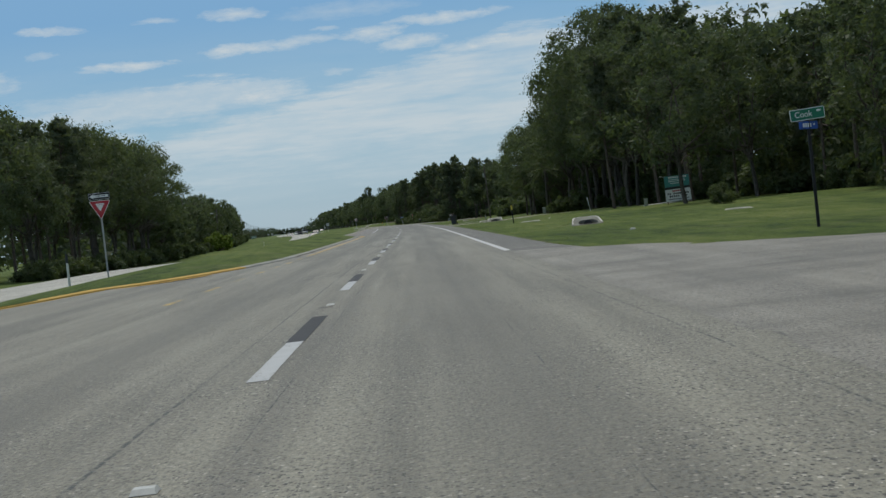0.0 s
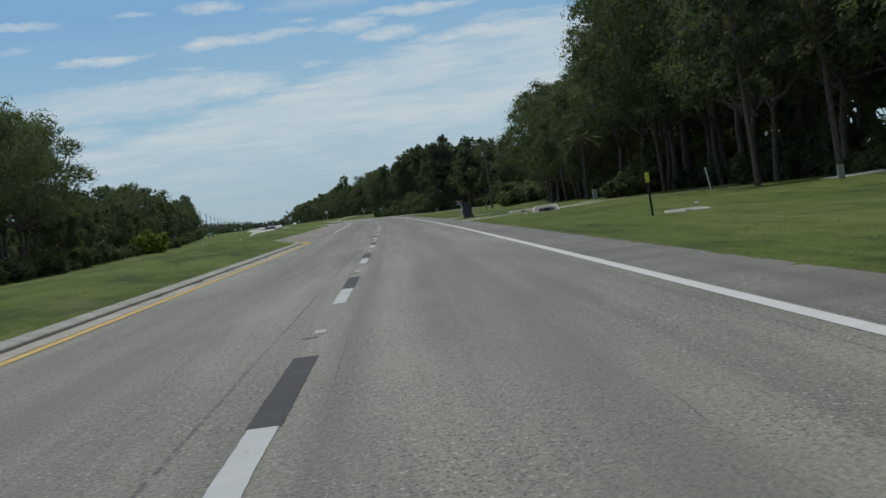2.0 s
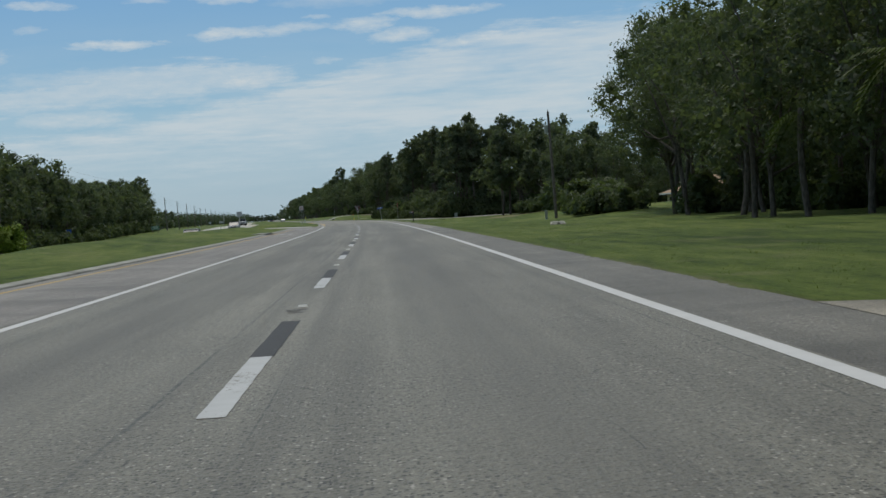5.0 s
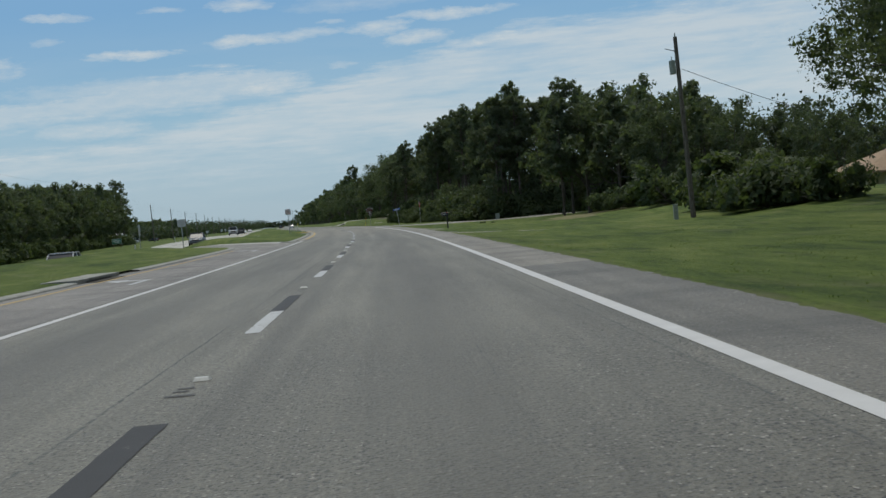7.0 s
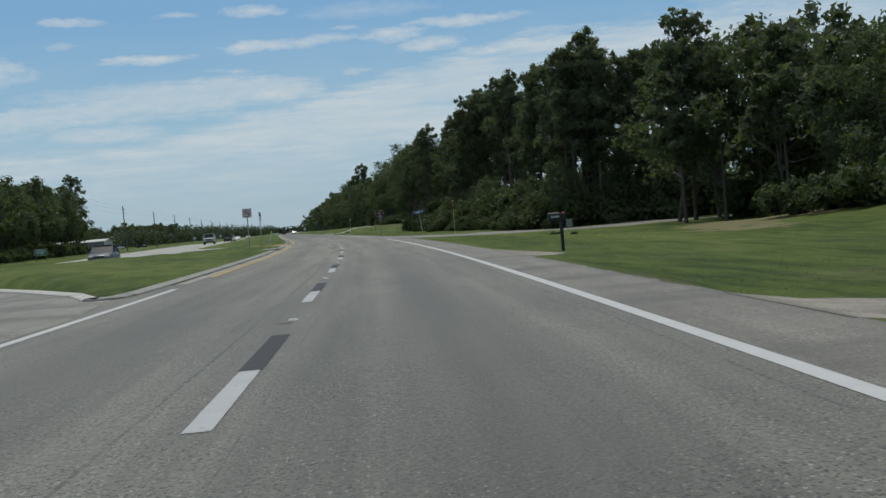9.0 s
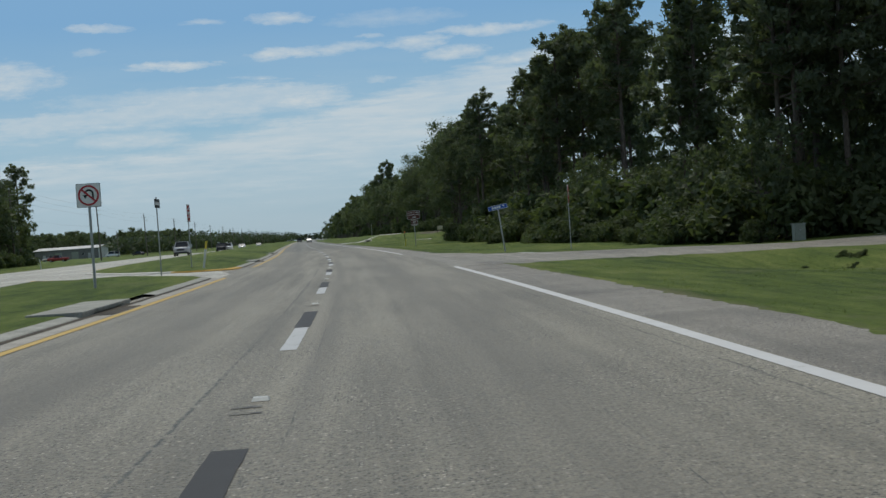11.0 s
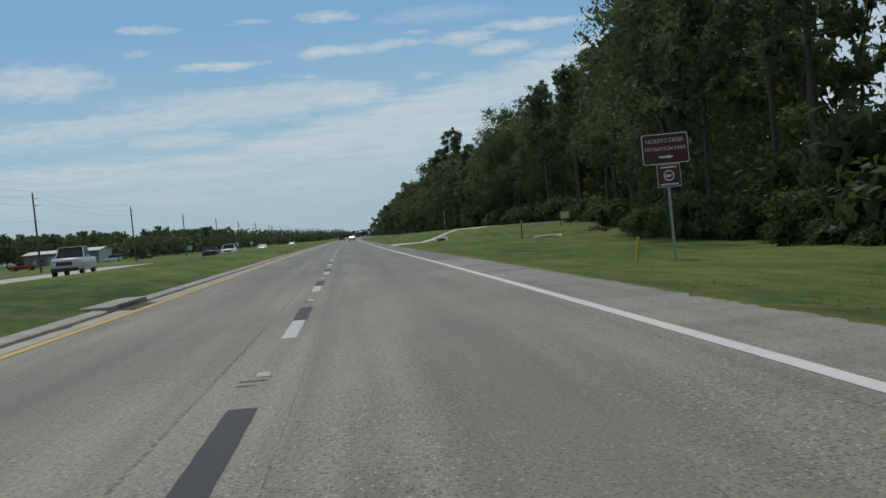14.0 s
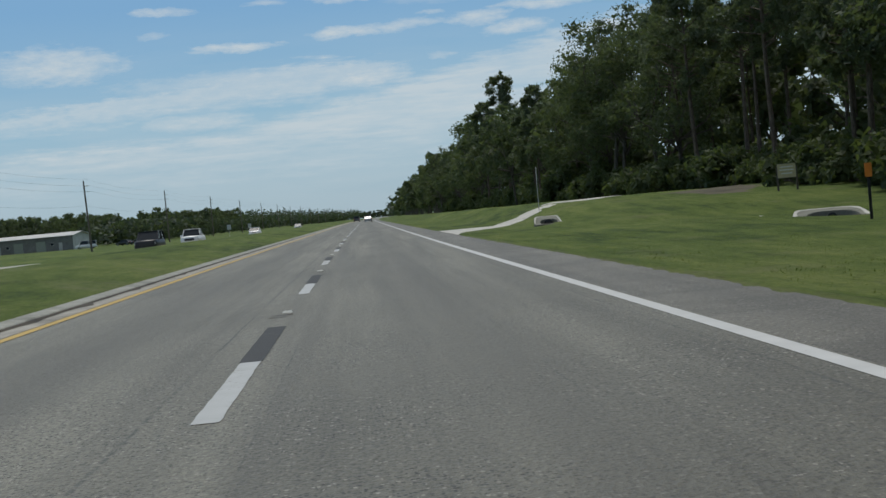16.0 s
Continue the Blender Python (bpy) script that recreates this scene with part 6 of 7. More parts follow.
panel(sg, "arrow_head", [(-0.155, 2.5), (-0.015, 2.5), (-0.085, 2.39)], M["sign_black"], -0.0175, 0.002)
part("red_ring", ring(0, 2.48, 0.225, 0.275, -0.0205), M["sign_red"], sg)
panel(sg, "red_bar", [(-0.2, 2.635), (-0.165, 2.67), (0.2, 2.325), (0.165, 2.29)], M["sign_red"], -0.0205, 0.002)
sg = thing("one_way_sign", "black one-way plate on a steel post in the median", "road sign", on_median(336.2, -5.75, 87))
part("post", u_post(2.72), M["steel"], sg)
panel(sg, "plate", rounded(0.92, 0.31, 0.03, 0, 2.5), M["sign_black"], -0.012, 0.006)
panel(sg, "arrow", [(0.40, 2.5), (0.24, 2.605), (0.24, 2.555), (-0.38, 2.555), (-0.38, 2.445), (0.24, 2.445), (0.24, 2.395)], M["sign_white"], -0.0145, 0.002)
sg = thing("do_not_enter_sign", "red disc do-not-enter sign on a steel post in the median", "road sign", on_median(349.1, -6.1, 86))
part("post", u_post(2.75), M["steel"], sg)
panel(sg, "plate", rounded(0.78, 0.78, 0.04, 0, 2.4), M["sign_white"], -0.012, 0.006)
panel(sg, "red_disc", disc(0, 2.4, 0.37), M["sign_red"], -0.0145, 0.002)
panel(sg, "white_bar", rounded(0.56, 0.12, 0.01, 0, 2.4), M["sign_white"], -0.0175, 0.002)
words("DO NOT", 0.11, M["sign_white"], (0, -0.0175, 2.57), sg)
words("ENTER", 0.11, M["sign_white"], (0, -0.0175, 2.23), sg)


def back_sign(m, w, h, z, label, mat="sign_back", name="road_sign", posts=1):
    """A sign seen from behind, or with nothing to read on it."""
    t = thing(name, label, "road sign", m)
    for i in range(posts):
        x = 0 if posts == 1 else (-0.32 + 0.64 * i) * w
        p = part("post", u_post(z + h / 2), M["steel"], t)
        p.location.x = x
    panel(t, "plate", rounded(w, h, 0.03, 0, z), M[mat], -0.01, 0.006)
    panel(t, "rear_brace", rounded(w * 0.8, 0.05, 0.005, 0, z), M["steel"], 0.036, 0.01)
    return t


back_sign(on_median(287.5, -14.0, 180), 0.66, 0.62, 2.15, "grey back of a square sign by the opposite lanes")
back_sign(on_median(268.8, -14.5, 88), 0.62, 0.75, 1.95, "sign on a tall post turned edge-on in the median")
back_sign(place(616.2, -28.9, 180), 0.9, 0.75, 2.2, "grey back of a sign beside the opposite lanes")
back_sign(place(690.0, -26.5, 180), 0.8, 1.0, 2.2, "grey back of a sign beside the opposite lanes")
back_sign(place(735.0, -26.5, 180), 0.8, 1.0, 2.2, "grey back of a sign beside the opposite lanes")
back_sign(place(800.0, 7.5), 0.7, 0.9, 2.0, "small white sign far along the verge", "sign_white")
back_sign(place(499.5, 10.6, 84), 0.42, 0.7, 2.05, "white-edged sign on a slim post turned edge-on", "sign_white")
back_sign(place(505.5, 28.6, -8), 0.42, 0.5, 1.3, "small white notice on a post before the woods", "sign_white")

gs = thing("ground_sign", "green information board with white rows beside the lanes", "sign", place(401.8, -34.9, 0))
for x in (-0.6, 0.6):
    part("post", box(0.09, 0.09, 1.2, (x, 0, -0.1), 0.01), M["wood"], gs)
panel(gs, "board", rounded(1.6, 0.85, 0.03, 0, 1.2), M["sign_white"], -0.06, 0.012)
panel(gs, "green_field", rounded(1.52, 0.77, 0.03, 0, 1.2), M["sign_green"], -0.063, 0.002)
for z, ww in ((1.42, 1.1), (1.22, 1.25), (1.02, 0.9)):
    panel(gs, "bar", rounded(ww, 0.09, 0.01, 0, z), M["sign_white"], -0.066, 0.002)

# notice board by the first side road
nb = thing("notice_board", "teal and white notice board with dark lettering on posts", "sign", place(100.2, 24.6, -4, 0.0, -1))
for x in (-0.95, 0.95):
    part("post", box(0.12, 0.12, 2.5, (x, 0.06, -0.2), 0.012), M["wood"], nb)
panel(nb, "upper_panel", rounded(2.15, 0.95, 0.03, 0, 1.98), M["teal"], -0.03, 0.03, "faded teal upper panel")
panel(nb, "dark_strip", rounded(2.15, 0.2, 0.01, 0, 1.4), M["dark"], -0.025, 0.025)
panel(nb, "lower_panel", rounded(2.2, 1.05, 0.03, 0, 0.76), M["sign_white"], -0.03, 0.03, "white lower panel with rows of letters")
for z, ww, hh, mt in ((2.32, 1.75, 0.15, "sign_white"), (2.12, 1.4, 0.05, "sign_white"), (1.98, 1.5, 0.05, "sign_white"), (1.8, 1.2, 0.05, "sign_white"),
                      (1.13, 1.3, 0.14, "sign_red"), (0.9, 1.9, 0.15, "sign_black"), (0.67, 1.6, 0.15, "sign_black"), (0.42, 1.8, 0.06, "sign_black")):
    k = max(3, int(ww / (hh * 1.1)))
    if hh < 0.1:
        panel(nb, "bar", rounded(ww, hh, 0.01, 0, z), M[mt], -0.034, 0.003)
    else:
        for i in range(k):
            if (i * 7 + int(z * 10)) % 6 != 5:
                panel(nb, "bar", rounded(ww / k * 0.7, hh, 0.01, -ww / 2 + ww / k * (i + 0.5), z), M[mt], -0.034, 0.003)
lampz = part("lamp_arm", rod((-1.0, -0.02, 2.45), (-1.45, -0.55, 2.5), 0.018), M["steel"], nb)
part("lamp_head", box(0.16, 0.1, 0.07, (-1.47, -0.58, 2.46), 0.02), M["white_plastic"], nb, "small white floodlight")

# board and orange marker before the woods
nb = thing("notice_board", "cream notice board on two dark posts", "sign", place(488.8, 20.7, -6, 0))
for x in (-0.42, 0.46):
    part("post", box(0.08, 0.08, 1.25, (x, 0.05, -0.15), 0.01), M["bark"], nb)
panel(nb, "board", rounded(0.86, 0.66, 0.02, 0, 0.92), M["tan_car"], -0.03, 0.02)
panel(nb, "cream_field", rounded(0.82, 0.62, 0.02, 0, 0.92), M["stucco"], -0.033, 0.002)
for z, ww in ((1.1, 0.6), (0.96, 0.66), (0.8, 0.5)):
    panel(nb, "bar", rounded(ww, 0.05, 0.01, 0, z), M["sign_white"], -0.036, 0.002)
mk = thing("marker_post", "orange marker plate on a thin post in the grass", "post", place(459.8, 12.6))
part("post", u_post(1.2), M["dark"], mk)
panel(mk, "plate", rounded(0.17, 0.32, 0.02, 0, 1.12), M["orange"], -0.012, 0.006, "orange marker plate")


# ---- drains, boxes, bins and mailboxes ----
def culvert_end(s, u, w, d, h, turn=0.0, dz=0.0, label="pale concrete culvert end with a dark round mouth in the grass", wide=0.36, hole=0.22):
    """A sloped concrete end section round the mouth of a pipe."""
    c = thing("culvert_end", label, "culvert", place(s, u, turn, dz), "culvert ends")
    bm = bmesh.new()
    n = 24

    def outer(a):
        x, y = math.cos(a), math.sin(a)
        k = (abs(x) ** 5 + abs(y) ** 5) ** -0.2
        xx, yy = x * k, y * k
        return xx * w / 2 * (1 - 0.24 * (yy + 1) / 2), yy * d / 2

    def lift(y):
        return (0.03 if h > 0.15 else 0.015) + (h + (0.07 if h > 0.15 else 0)) * smooth((y + d / 2) / d)

    rings = []
    for kind in range(6):
        row = []
        for i in range(n):
            a = 2 * math.pi * i / n
            ox, oy = outer(a)
            k = (abs(math.cos(a)) ** 3 + abs(math.sin(a)) ** 3) ** (-1 / 3)
            ix, iy = wide * w / 2 * math.cos(a) * k + 0.04 * w, -hole * d + 0.27 * d * math.sin(a) * k
            if kind == 0:
                p = (ox * 1.06, oy * 1.06, float(lift(oy)) - 0.35)
            elif kind == 1:
                p = (ox * 1.03, oy * 1.03, float(lift(oy)) - 0.03)
            elif kind == 2:
                p = (ox, oy, float(lift(oy)))
            elif kind == 3:
                p = (ix * 1.06, iy, float(lift(iy)))
            elif kind == 4:
                p = (ix, iy, float(lift(iy)) - 0.03)
            else:
                p = (ix * 0.97, iy, 0.0)
            row.append(bm.verts.new(p))
        rings.append(row)
    for a, b in zip(rings[:-1], rings[1:]):
        for i in range(n):
            bm.faces.new((a[i], a[(i + 1) % n], b[(i + 1) % n], b[i]))
    bmesh.ops.recalc_face_normals(bm, faces=list(bm.faces))
    part("slab", bm, M["culvert"] if h > 0.08 else M["kerb"], c)
    bm = bmesh.new()
    lip = []
    for i in range(n + 1):
        a = 2 * math.pi * i / n
        ox, oy = outer(a)
        wob = 0.9 + 0.025 * math.sin(5 * a + s) + 0.015 * math.sin(11 * a)
        lip.append([bm.verts.new((ox * k, oy * k, float(lift(oy * k)) + dz_l)) for k, dz_l in ((1.012, -0.02), (1.005, 0.012), (wob, 0.008), (wob - 0.01, -0.01))])
    for i, (p, q) in enumerate(zip(lip[:-1], lip[1:])):
        if math.sin(2 * math.pi * (i + 0.5) / n) < -0.45:
            continue
        for j in range(3):
            bm.faces.new((p[j], q[j], q[j + 1], p[j + 1]))
    bmesh.ops.recalc_face_normals(bm, faces=list(bm.faces))
    part("rim", bm, M["pale_concrete"], c, "pale worn concrete rim")
    if h > 0.15:
        # flat trough floor: mud colour, darkened for the shade of the hollow
        bm = bmesh.new()
        bm.faces.new([bm.verts.new((wide * w * 0.5 * math.cos(6.2832 * i / 20) * 1.1 + 0.04 * w, -hole * d + 0.3 * d * math.sin(6.2832 * i / 20), 0.035 + 0.01 * math.sin(i))) for i in range(20)])
        part("silt", bm, M["silt"], c, "dark silty trough floor with painted shade")
        # solid dark disc, the pipe's inner shade given as colour
        part("mouth", rod((0.04 * w, (0.2 - hole) * d, 0.02), (0.04 * w, (0.26 - hole) * d, 0.02), min(wide * w * 0.42, h * 0.8), None, 18), M["dark"], c, "dark disc for the shaded pipe mouth")
    return c


culvert_end(48.5, 9.2, 1.5, 2.0, 0.24, -4, wide=0.58, hole=0.2)
culvert_end(114.8, 9.4, 1.6, 2.1, 0.24, -6, wide=0.58, hole=0.2)
culvert_end(487.3, 9.2, 1.3, 1.7, 0.25, -4, wide=0.58, hole=0.2)
culvert_end(471.9, 16.2, 2.6, 3.4, 0.2, -16, label="broad pale concrete culvert end with a dark mouth in the slope", wide=0.62, hole=0.1)
culvert_end(327.5, 13.9, 1.2, 1.2, 0.3, 0, -0.12, label="broken concrete culvert end in a weedy dip")
culvert_end(128.6, 9.6, 1.9, 1.9, 0.1, -6, label="low concrete culvert end sunk in the grass", wide=0.2)
culvert_end(196.5, 11.1, 0.9, 1.6, 0.12, -6, label="low pale concrete culvert end sunk in the grass", wide=0.2)
culvert_end(84.0, 9.9, 1.5, 1.8, 0.03, -6, label="flat concrete slab sunk in the grass", wide=0.15)
culvert_end(51.0, 16.9, 1.4, 1.9, 0.05, -6, label="flat concrete slab sunk in the grass", wide=0.15)


def utility_box(s, u, w, h, turn=0):
    b = thing("utility_box", "small grey-green utility pedestal in the grass", "utility box", place(s, u, turn), "utility boxes")
    part("body", box(w, w * 0.8, h, (0, 0, -0.06), 0.02), M["box"], b)
    part("cap", box(w * 1.12, w * 0.9, 0.06, (0, 0, h - 0.07), 0.018), M["box"], b)
    part("hasp", box(0.05, 0.03, 0.09, (0, -w * 0.41, h * 0.55), 0.006), M["steel"], b)
    return b


utility_box(152.1, 18.7, 0.4, 0.85)
utility_box(259.7, 20.2, 0.27, 0.95)
utility_box(347.5, 21.2, 0.5, 0.8)
utility_box(105.0, 22.6, 0.3, 0.7)

tb = thing("wheeled_bin", "dark grey wheeled rubbish bin standing at the road's edge", "bin", place(126.6, 5.85, -12) @ Matrix.Diagonal((0.93, 0.95, 0.98, 1)))
bm = bmesh.new()
bmesh.ops.create_cube(bm, size=1.0)
for v in bm.verts:
    k = 0.82 if v.co.z < 0 else 1.0
    v.co = Vector((v.co.x * 0.62 * k, v.co.y * 0.7 * k - (0.04 if v.co.z < 0 else 0), (v.co.z + 0.5) * 0.92 + 0.06))
bmesh.ops.bevel(bm, geom=list(bm.edges), offset=0.04, segments=3, affect="EDGES")
part("body", bm, M["bin"], tb)
part("rim", box(0.66, 0.74, 0.05, (0, 0, 0.94), 0.02), M["bin"], tb)
bm = box(0.68, 0.8, 0.07, (0, -0.01, 0.985), 0.03, pose(0, 0, 0, -3))
part("lid", bm, M["bin"], tb, "slightly sloped dark lid")
part("handle", rod((-0.24, 0.4, 0.97), (0.24, 0.4, 0.97), 0.018), M["bin"], tb)
for x in (-0.29, 0.29):
    part("wheel", rod((x - 0.03, 0.27, 0.12), (x + 0.03, 0.27, 0.12), 0.12, None, 18), M["rubber"], tb)
part("badge", box(0.22, 0.01, 0.26, (0, -0.345, 0.5), 0.004, pose(0, 0, 0, -2)), M["dark"], tb)


def mailbox(s, u, turn, post_mat, tube=False, dz=0.0):
    m = thing("mailbox", "dark rural mailbox on a %s post beside the road" % ("pale wooden" if tube else "dark"), "mailbox", place(s, u, turn, dz), "mailboxes")
    part("post", box(0.1, 0.1, 1.12, (0, 0, -0.15), 0.012), M[post_mat], m)
    part("arm", box(0.5, 0.09, 0.06, (-0.12, 0, 0.93), 0.01), M[post_mat], m)
    bm = bmesh.new()
    prof = [(-0.09, 0.0), (0.09, 0.0)] + [(0.09 * math.cos(radians(a)), 0.13 + 0.09 * math.sin(radians(a))) for a in range(0, 181, 20)]
    e0 = [bm.verts.new((-0.4, y, 0.99 + z)) for y, z in prof]
    e1 = [bm.verts.new((0.12, y, 0.99 + z)) for y, z in prof]
    bm.faces.new(e0)
    bm.faces.new(e1)
    for i in range(len(prof)):
        j = (i + 1) % len(prof)
        bm.faces.new((e0[i], e0[j], e1[j], e1[i]))
    bmesh.ops.recalc_face_normals(bm, faces=list(bm.faces))
    part("shell", bm, M["dark"], m)
    for i in range(5):
        part("bar", box(0.035, 0.004, 0.055, (-0.3 + i * 0.055, -0.093, 1.05)), M["sign_white"], m)
    part("flag", box(0.1, 0.008, 0.05, (0.0, -0.098, 1.16), 0.002), M["sign_red"], m)
    if tube:
        part("cross_arm", box(0.46, 0.03, 0.08, (0.06, -0.07, 0.5), 0.006), M[post_mat], m, "short white board across the post")
        part("paper_tube", box(0.16, 0.14, 0.24, (0.09, -0.02, 0.22), 0.03), M["dark"], m)
    return m


mailbox(137.3, 6.2, 0, "white_plastic", True)
mailbox(275.7, 7.05, 0, "dark")

# ---- utility poles ----
POLE_S = [551 + 77 * k for k in range(-4, 12)]
for s in POLE_S:
    p = thing("utility_pole", "tall weathered wooden utility pole with short crossarms", "utility pole", place(s, -41, rt.uniform(-4, 4), 0, -1.0 + rt.uniform(-0.8, 0.8)), "utility poles")
    part("shaft", rod((0, 0, -0.6), (0, 0, 10.9), 0.17, 0.11, 12), M["pole"], p)
    for z, ln in ((10.75, 0.0), (10.1, 0.62), (9.2, 0.7)):      # line post insulators standing off the shaft
        part("insulator", rod((0.1 if ln else 0.0, 0, z), (0.1 + ln if ln else 0.0, 0, z + (0.05 if ln else 0.42)), 0.05, 0.035, 8), M["box"], p)
for h, du in ((11.1, 0.0), (10.05, 0.7), (9.15, 0.78), (7.0, 0.0)):
    w = thing("power_line", "thin dark power cable strung between the poles", "cable", None, "power lines")
    for a, b in zip(POLE_S[:-1], POLE_S[1:]):
        pts = []
        for t in np.linspace(0, 1, 9):
            q = Wg(a + (b - a) * t, -41 + du)
            pts.append((q.x, q.y, h + float(zg(a + (b - a) * t, -41.0)) + 0.1 - 1.3 * 4 * t * (1 - t) * 0.5))
        v, f = tube(pts, [0.008] * 9, 4)
        part("span", raw_mesh("span", v, f, M["wire"]), None, w)
p = thing("utility_pole", "short wooden utility pole with a transformer behind the shed", "utility pole", place(725, -62, 0, 0, -1.5))
part("shaft", rod((0, 0, -0.5), (0, 0, 8.6), 0.16, 0.11, 12), M["pole"], p)
part("transformer", rod((-0.34, 0, 6.4), (-0.34, 0, 7.2), 0.2, None, 14), M["box"], p, "grey transformer can")
p = thing("utility_pole", "wooden utility pole with a grey transformer can", "utility pole", place(259.3, 21.2, 0, 0, -1.2))
part("shaft", rod((0, 0, -0.6), (0, 0, 11.3), 0.17, 0.12, 14), M["pole"], p)
tr = part("transformer", rod((-0.36, -0.05, 9.0), (-0.36, -0.05, 9.85), 0.2, 0.2, 16), M["box"], p, "grey transformer can")
part("bushing", rod((-0.36, -0.05, 9.85), (-0.36, -0.05, 10.1), 0.035, 0.025, 8), M["box"], tr)
part("bracket", box(0.3, 0.1, 0.08, (-0.15, -0.02, 9.4), 0.01), M["steel"], p)
part("cutout", rod((-0.1, -0.1, 10.4), (-0.75, -0.12, 10.62), 0.03, 0.02, 8), M["dark"], p)
part("insulator", rod((0, 0, 11.3), (0, 0, 11.55), 0.05, 0.03, 8), M["box"], p)
w = thing("service_cable", "thin service cable running from the pole to the house", "cable")
a, b = Wg(259.3, 21.2, 9.3), Wg(273.0, 45.0, 3.6)
pts = [tuple(a.lerp(b, t) - Vector((0, 0, 2.2 * t * (1 - t)))) for t in np.linspace(0, 1, 12)]
v, f = tube(pts, [0.016] * 12, 4)
part("span", raw_mesh("span", v, f, M["wire"]), None, w)
p = thing("utility_pole", "short wooden pole with a small street lamp before the woods", "utility pole", place(262.0, -37.2, 0, 0, 2.5))
part("shaft", rod((0, 0, -0.6), (0, 0, 9.0), 0.14, 0.1, 12), M["pole"], p)
arm = part("lamp_arm", rod((0, 0, 7.6), (-0.9, 0, 8.0), 0.03, 0.025, 8), M["steel"], p)
part("lamp_head", box(0.5, 0.22, 0.14, (-1.1, 0, 7.94), 0.05), M["white_plastic"], arm, "small pale street lamp head")
back_sign(place(300.0, -37.4, 0), 0.75, 0.6, 2.0, "small blue sign before the dark woods", "sign_blue")
guy = thing("leaning_pole", "thin pale leaning stake before the shrubs", "post", place(262.0, 24.0, 0, 0, -14, 4))
part("shaft", rod((0, 0, -0.2), (0, 0, 2.4), 0.03, 0.025, 8), M["white_plastic"], guy)


# ---- vehicles ----
def car(name, label, s, u, paint, style="sedan", facing=180.0, lit=False, z=None):
    """A parked or waiting vehicle built from lofted sections, its nose along local +y."""
    p = W(s, u, float(zps(s, u)) if z is None else z)
    c = thing(name, label, "car" if style != "pickup" else "pickup truck", pose(p.x, p.y, p.z, 0, 0, heading(s) + facing), "vehicles")
    L, wd, belt, roof = {"sedan": (4.7, 1.78, 0.88, 1.42), "suv": (4.7, 1.88, 1.05, 1.72), "pickup": (5.6, 1.95, 1.12, 1.8), "van": (5.0, 1.95, 1.1, 1.95)}[style]
    bm = bmesh.new()
    # stations: y, half width, bottom, top
    st = [(-0.5, 0.8, 0.42, 0.66 if style != "pickup" else 0.95), (-0.49, 0.9, 0.3, 0.86 if style != "pickup" else 1.0), (-0.42, 0.97, 0.26, 0.95 if style == "sedan" else 1.0), (-0.2, 1.0, 0.24, 1.0), (0.15, 1.0, 0.24, 1.0),
          (0.3, 0.985, 0.24, 0.97), (0.42, 0.95, 0.26, 0.88), (0.485, 0.84, 0.32, 0.74), (0.5, 0.68, 0.44, 0.62)]
    rows = []
    if style in ("pickup", "suv"):      # higher bonnet and sills
        st = [(y, k, lo + 0.12, hi if y < 0.2 else min(1.0, hi + 0.07 + 0.16 * max(0, y - 0.35) / 0.15)) for y, k, lo, hi in st]
    for y, k, lo, hi in st:
        hw, top = wd / 2 * k, belt * hi
        sec = [(-hw * 0.88, lo), (-hw, lo + 0.12), (-hw * 1.005, (lo + top) / 2), (-hw * 0.97, top - 0.07), (-hw * 0.88, top), (0, top + 0.02), (hw * 0.88, top), (hw * 0.97, top - 0.07), (hw * 1.005, (lo + top) / 2), (hw, lo + 0.12), (hw * 0.88, lo)]
        rows.append([bm.verts.new((x, y * L, zz)) for x, zz in sec])
    for r0, r1 in zip(rows[:-1], rows[1:]):
        for i in range(len(r0)):
            j = (i + 1) % len(r0)
            bm.faces.new((r0[i], r0[j], r1[j], r1[i]))
    bm.faces.new(rows[0])
    bm.faces.new(rows[-1])
    bmesh.ops.recalc_face_normals(bm, faces=list(bm.faces))
    for fc in bm.faces:
        fc.smooth = True
    body = part("body", bm, M[paint], c)
    y0, y1, y2, y3 = {"sedan": (-0.4, -0.24, 0.06, 0.22), "suv": (-0.485, -0.44, 0.08, 0.22), "pickup": (-0.13, -0.1, 0.1, 0.2), "van": (-0.48, -0.46, 0.2, 0.34)}[style]
    bm = bmesh.new()
    rows = []
    for y, zz, k in ((y0, belt - 0.02, 0.9), (y1, roof - 0.04, 0.74), (y2, roof, 0.76), (y3, belt - 0.04, 0.9)):
        hw = wd / 2 * k
        rows.append([bm.verts.new((-wd / 2 * 0.9, y0 * L if y < 0.5 * (y0 + y3) and zz < belt else y * L, belt - 0.05)) if False else bm.verts.new((-hw, y * L, zz)), bm.verts.new((hw, y * L, zz))])
    lo = [bm.verts.new((x * wd / 2 * 0.9, y * L, belt - 0.06)) for y in (y0, y3) for x in (-1, 1)]
    mids = [(bm.verts.new((-wd / 2 * 0.89, y * L, belt - 0.06)), bm.verts.new((wd / 2 * 0.89, y * L, belt - 0.06))) for y in (y1, y2)]
    bm.faces.new((rows[0][0], rows[0][1], rows[1][1], rows[1][0]))
    bm.faces.new((rows[2][0], rows[2][1], rows[3][1], rows[3][0]))
    bm.faces.new((rows[1][0], rows[1][1], rows[2][1], rows[2][0]))
    for i in (0, 1):
        bm.faces.new((rows[0][i], rows[1][i], mids[0][i]))
        bm.faces.new((rows[1][i], rows[2][i], mids[1][i], mids[0][i]))
        bm.faces.new((rows[2][i], rows[3][i], mids[1][i]))
    bmesh.ops.delete(bm, geom=lo, context="VERTS")
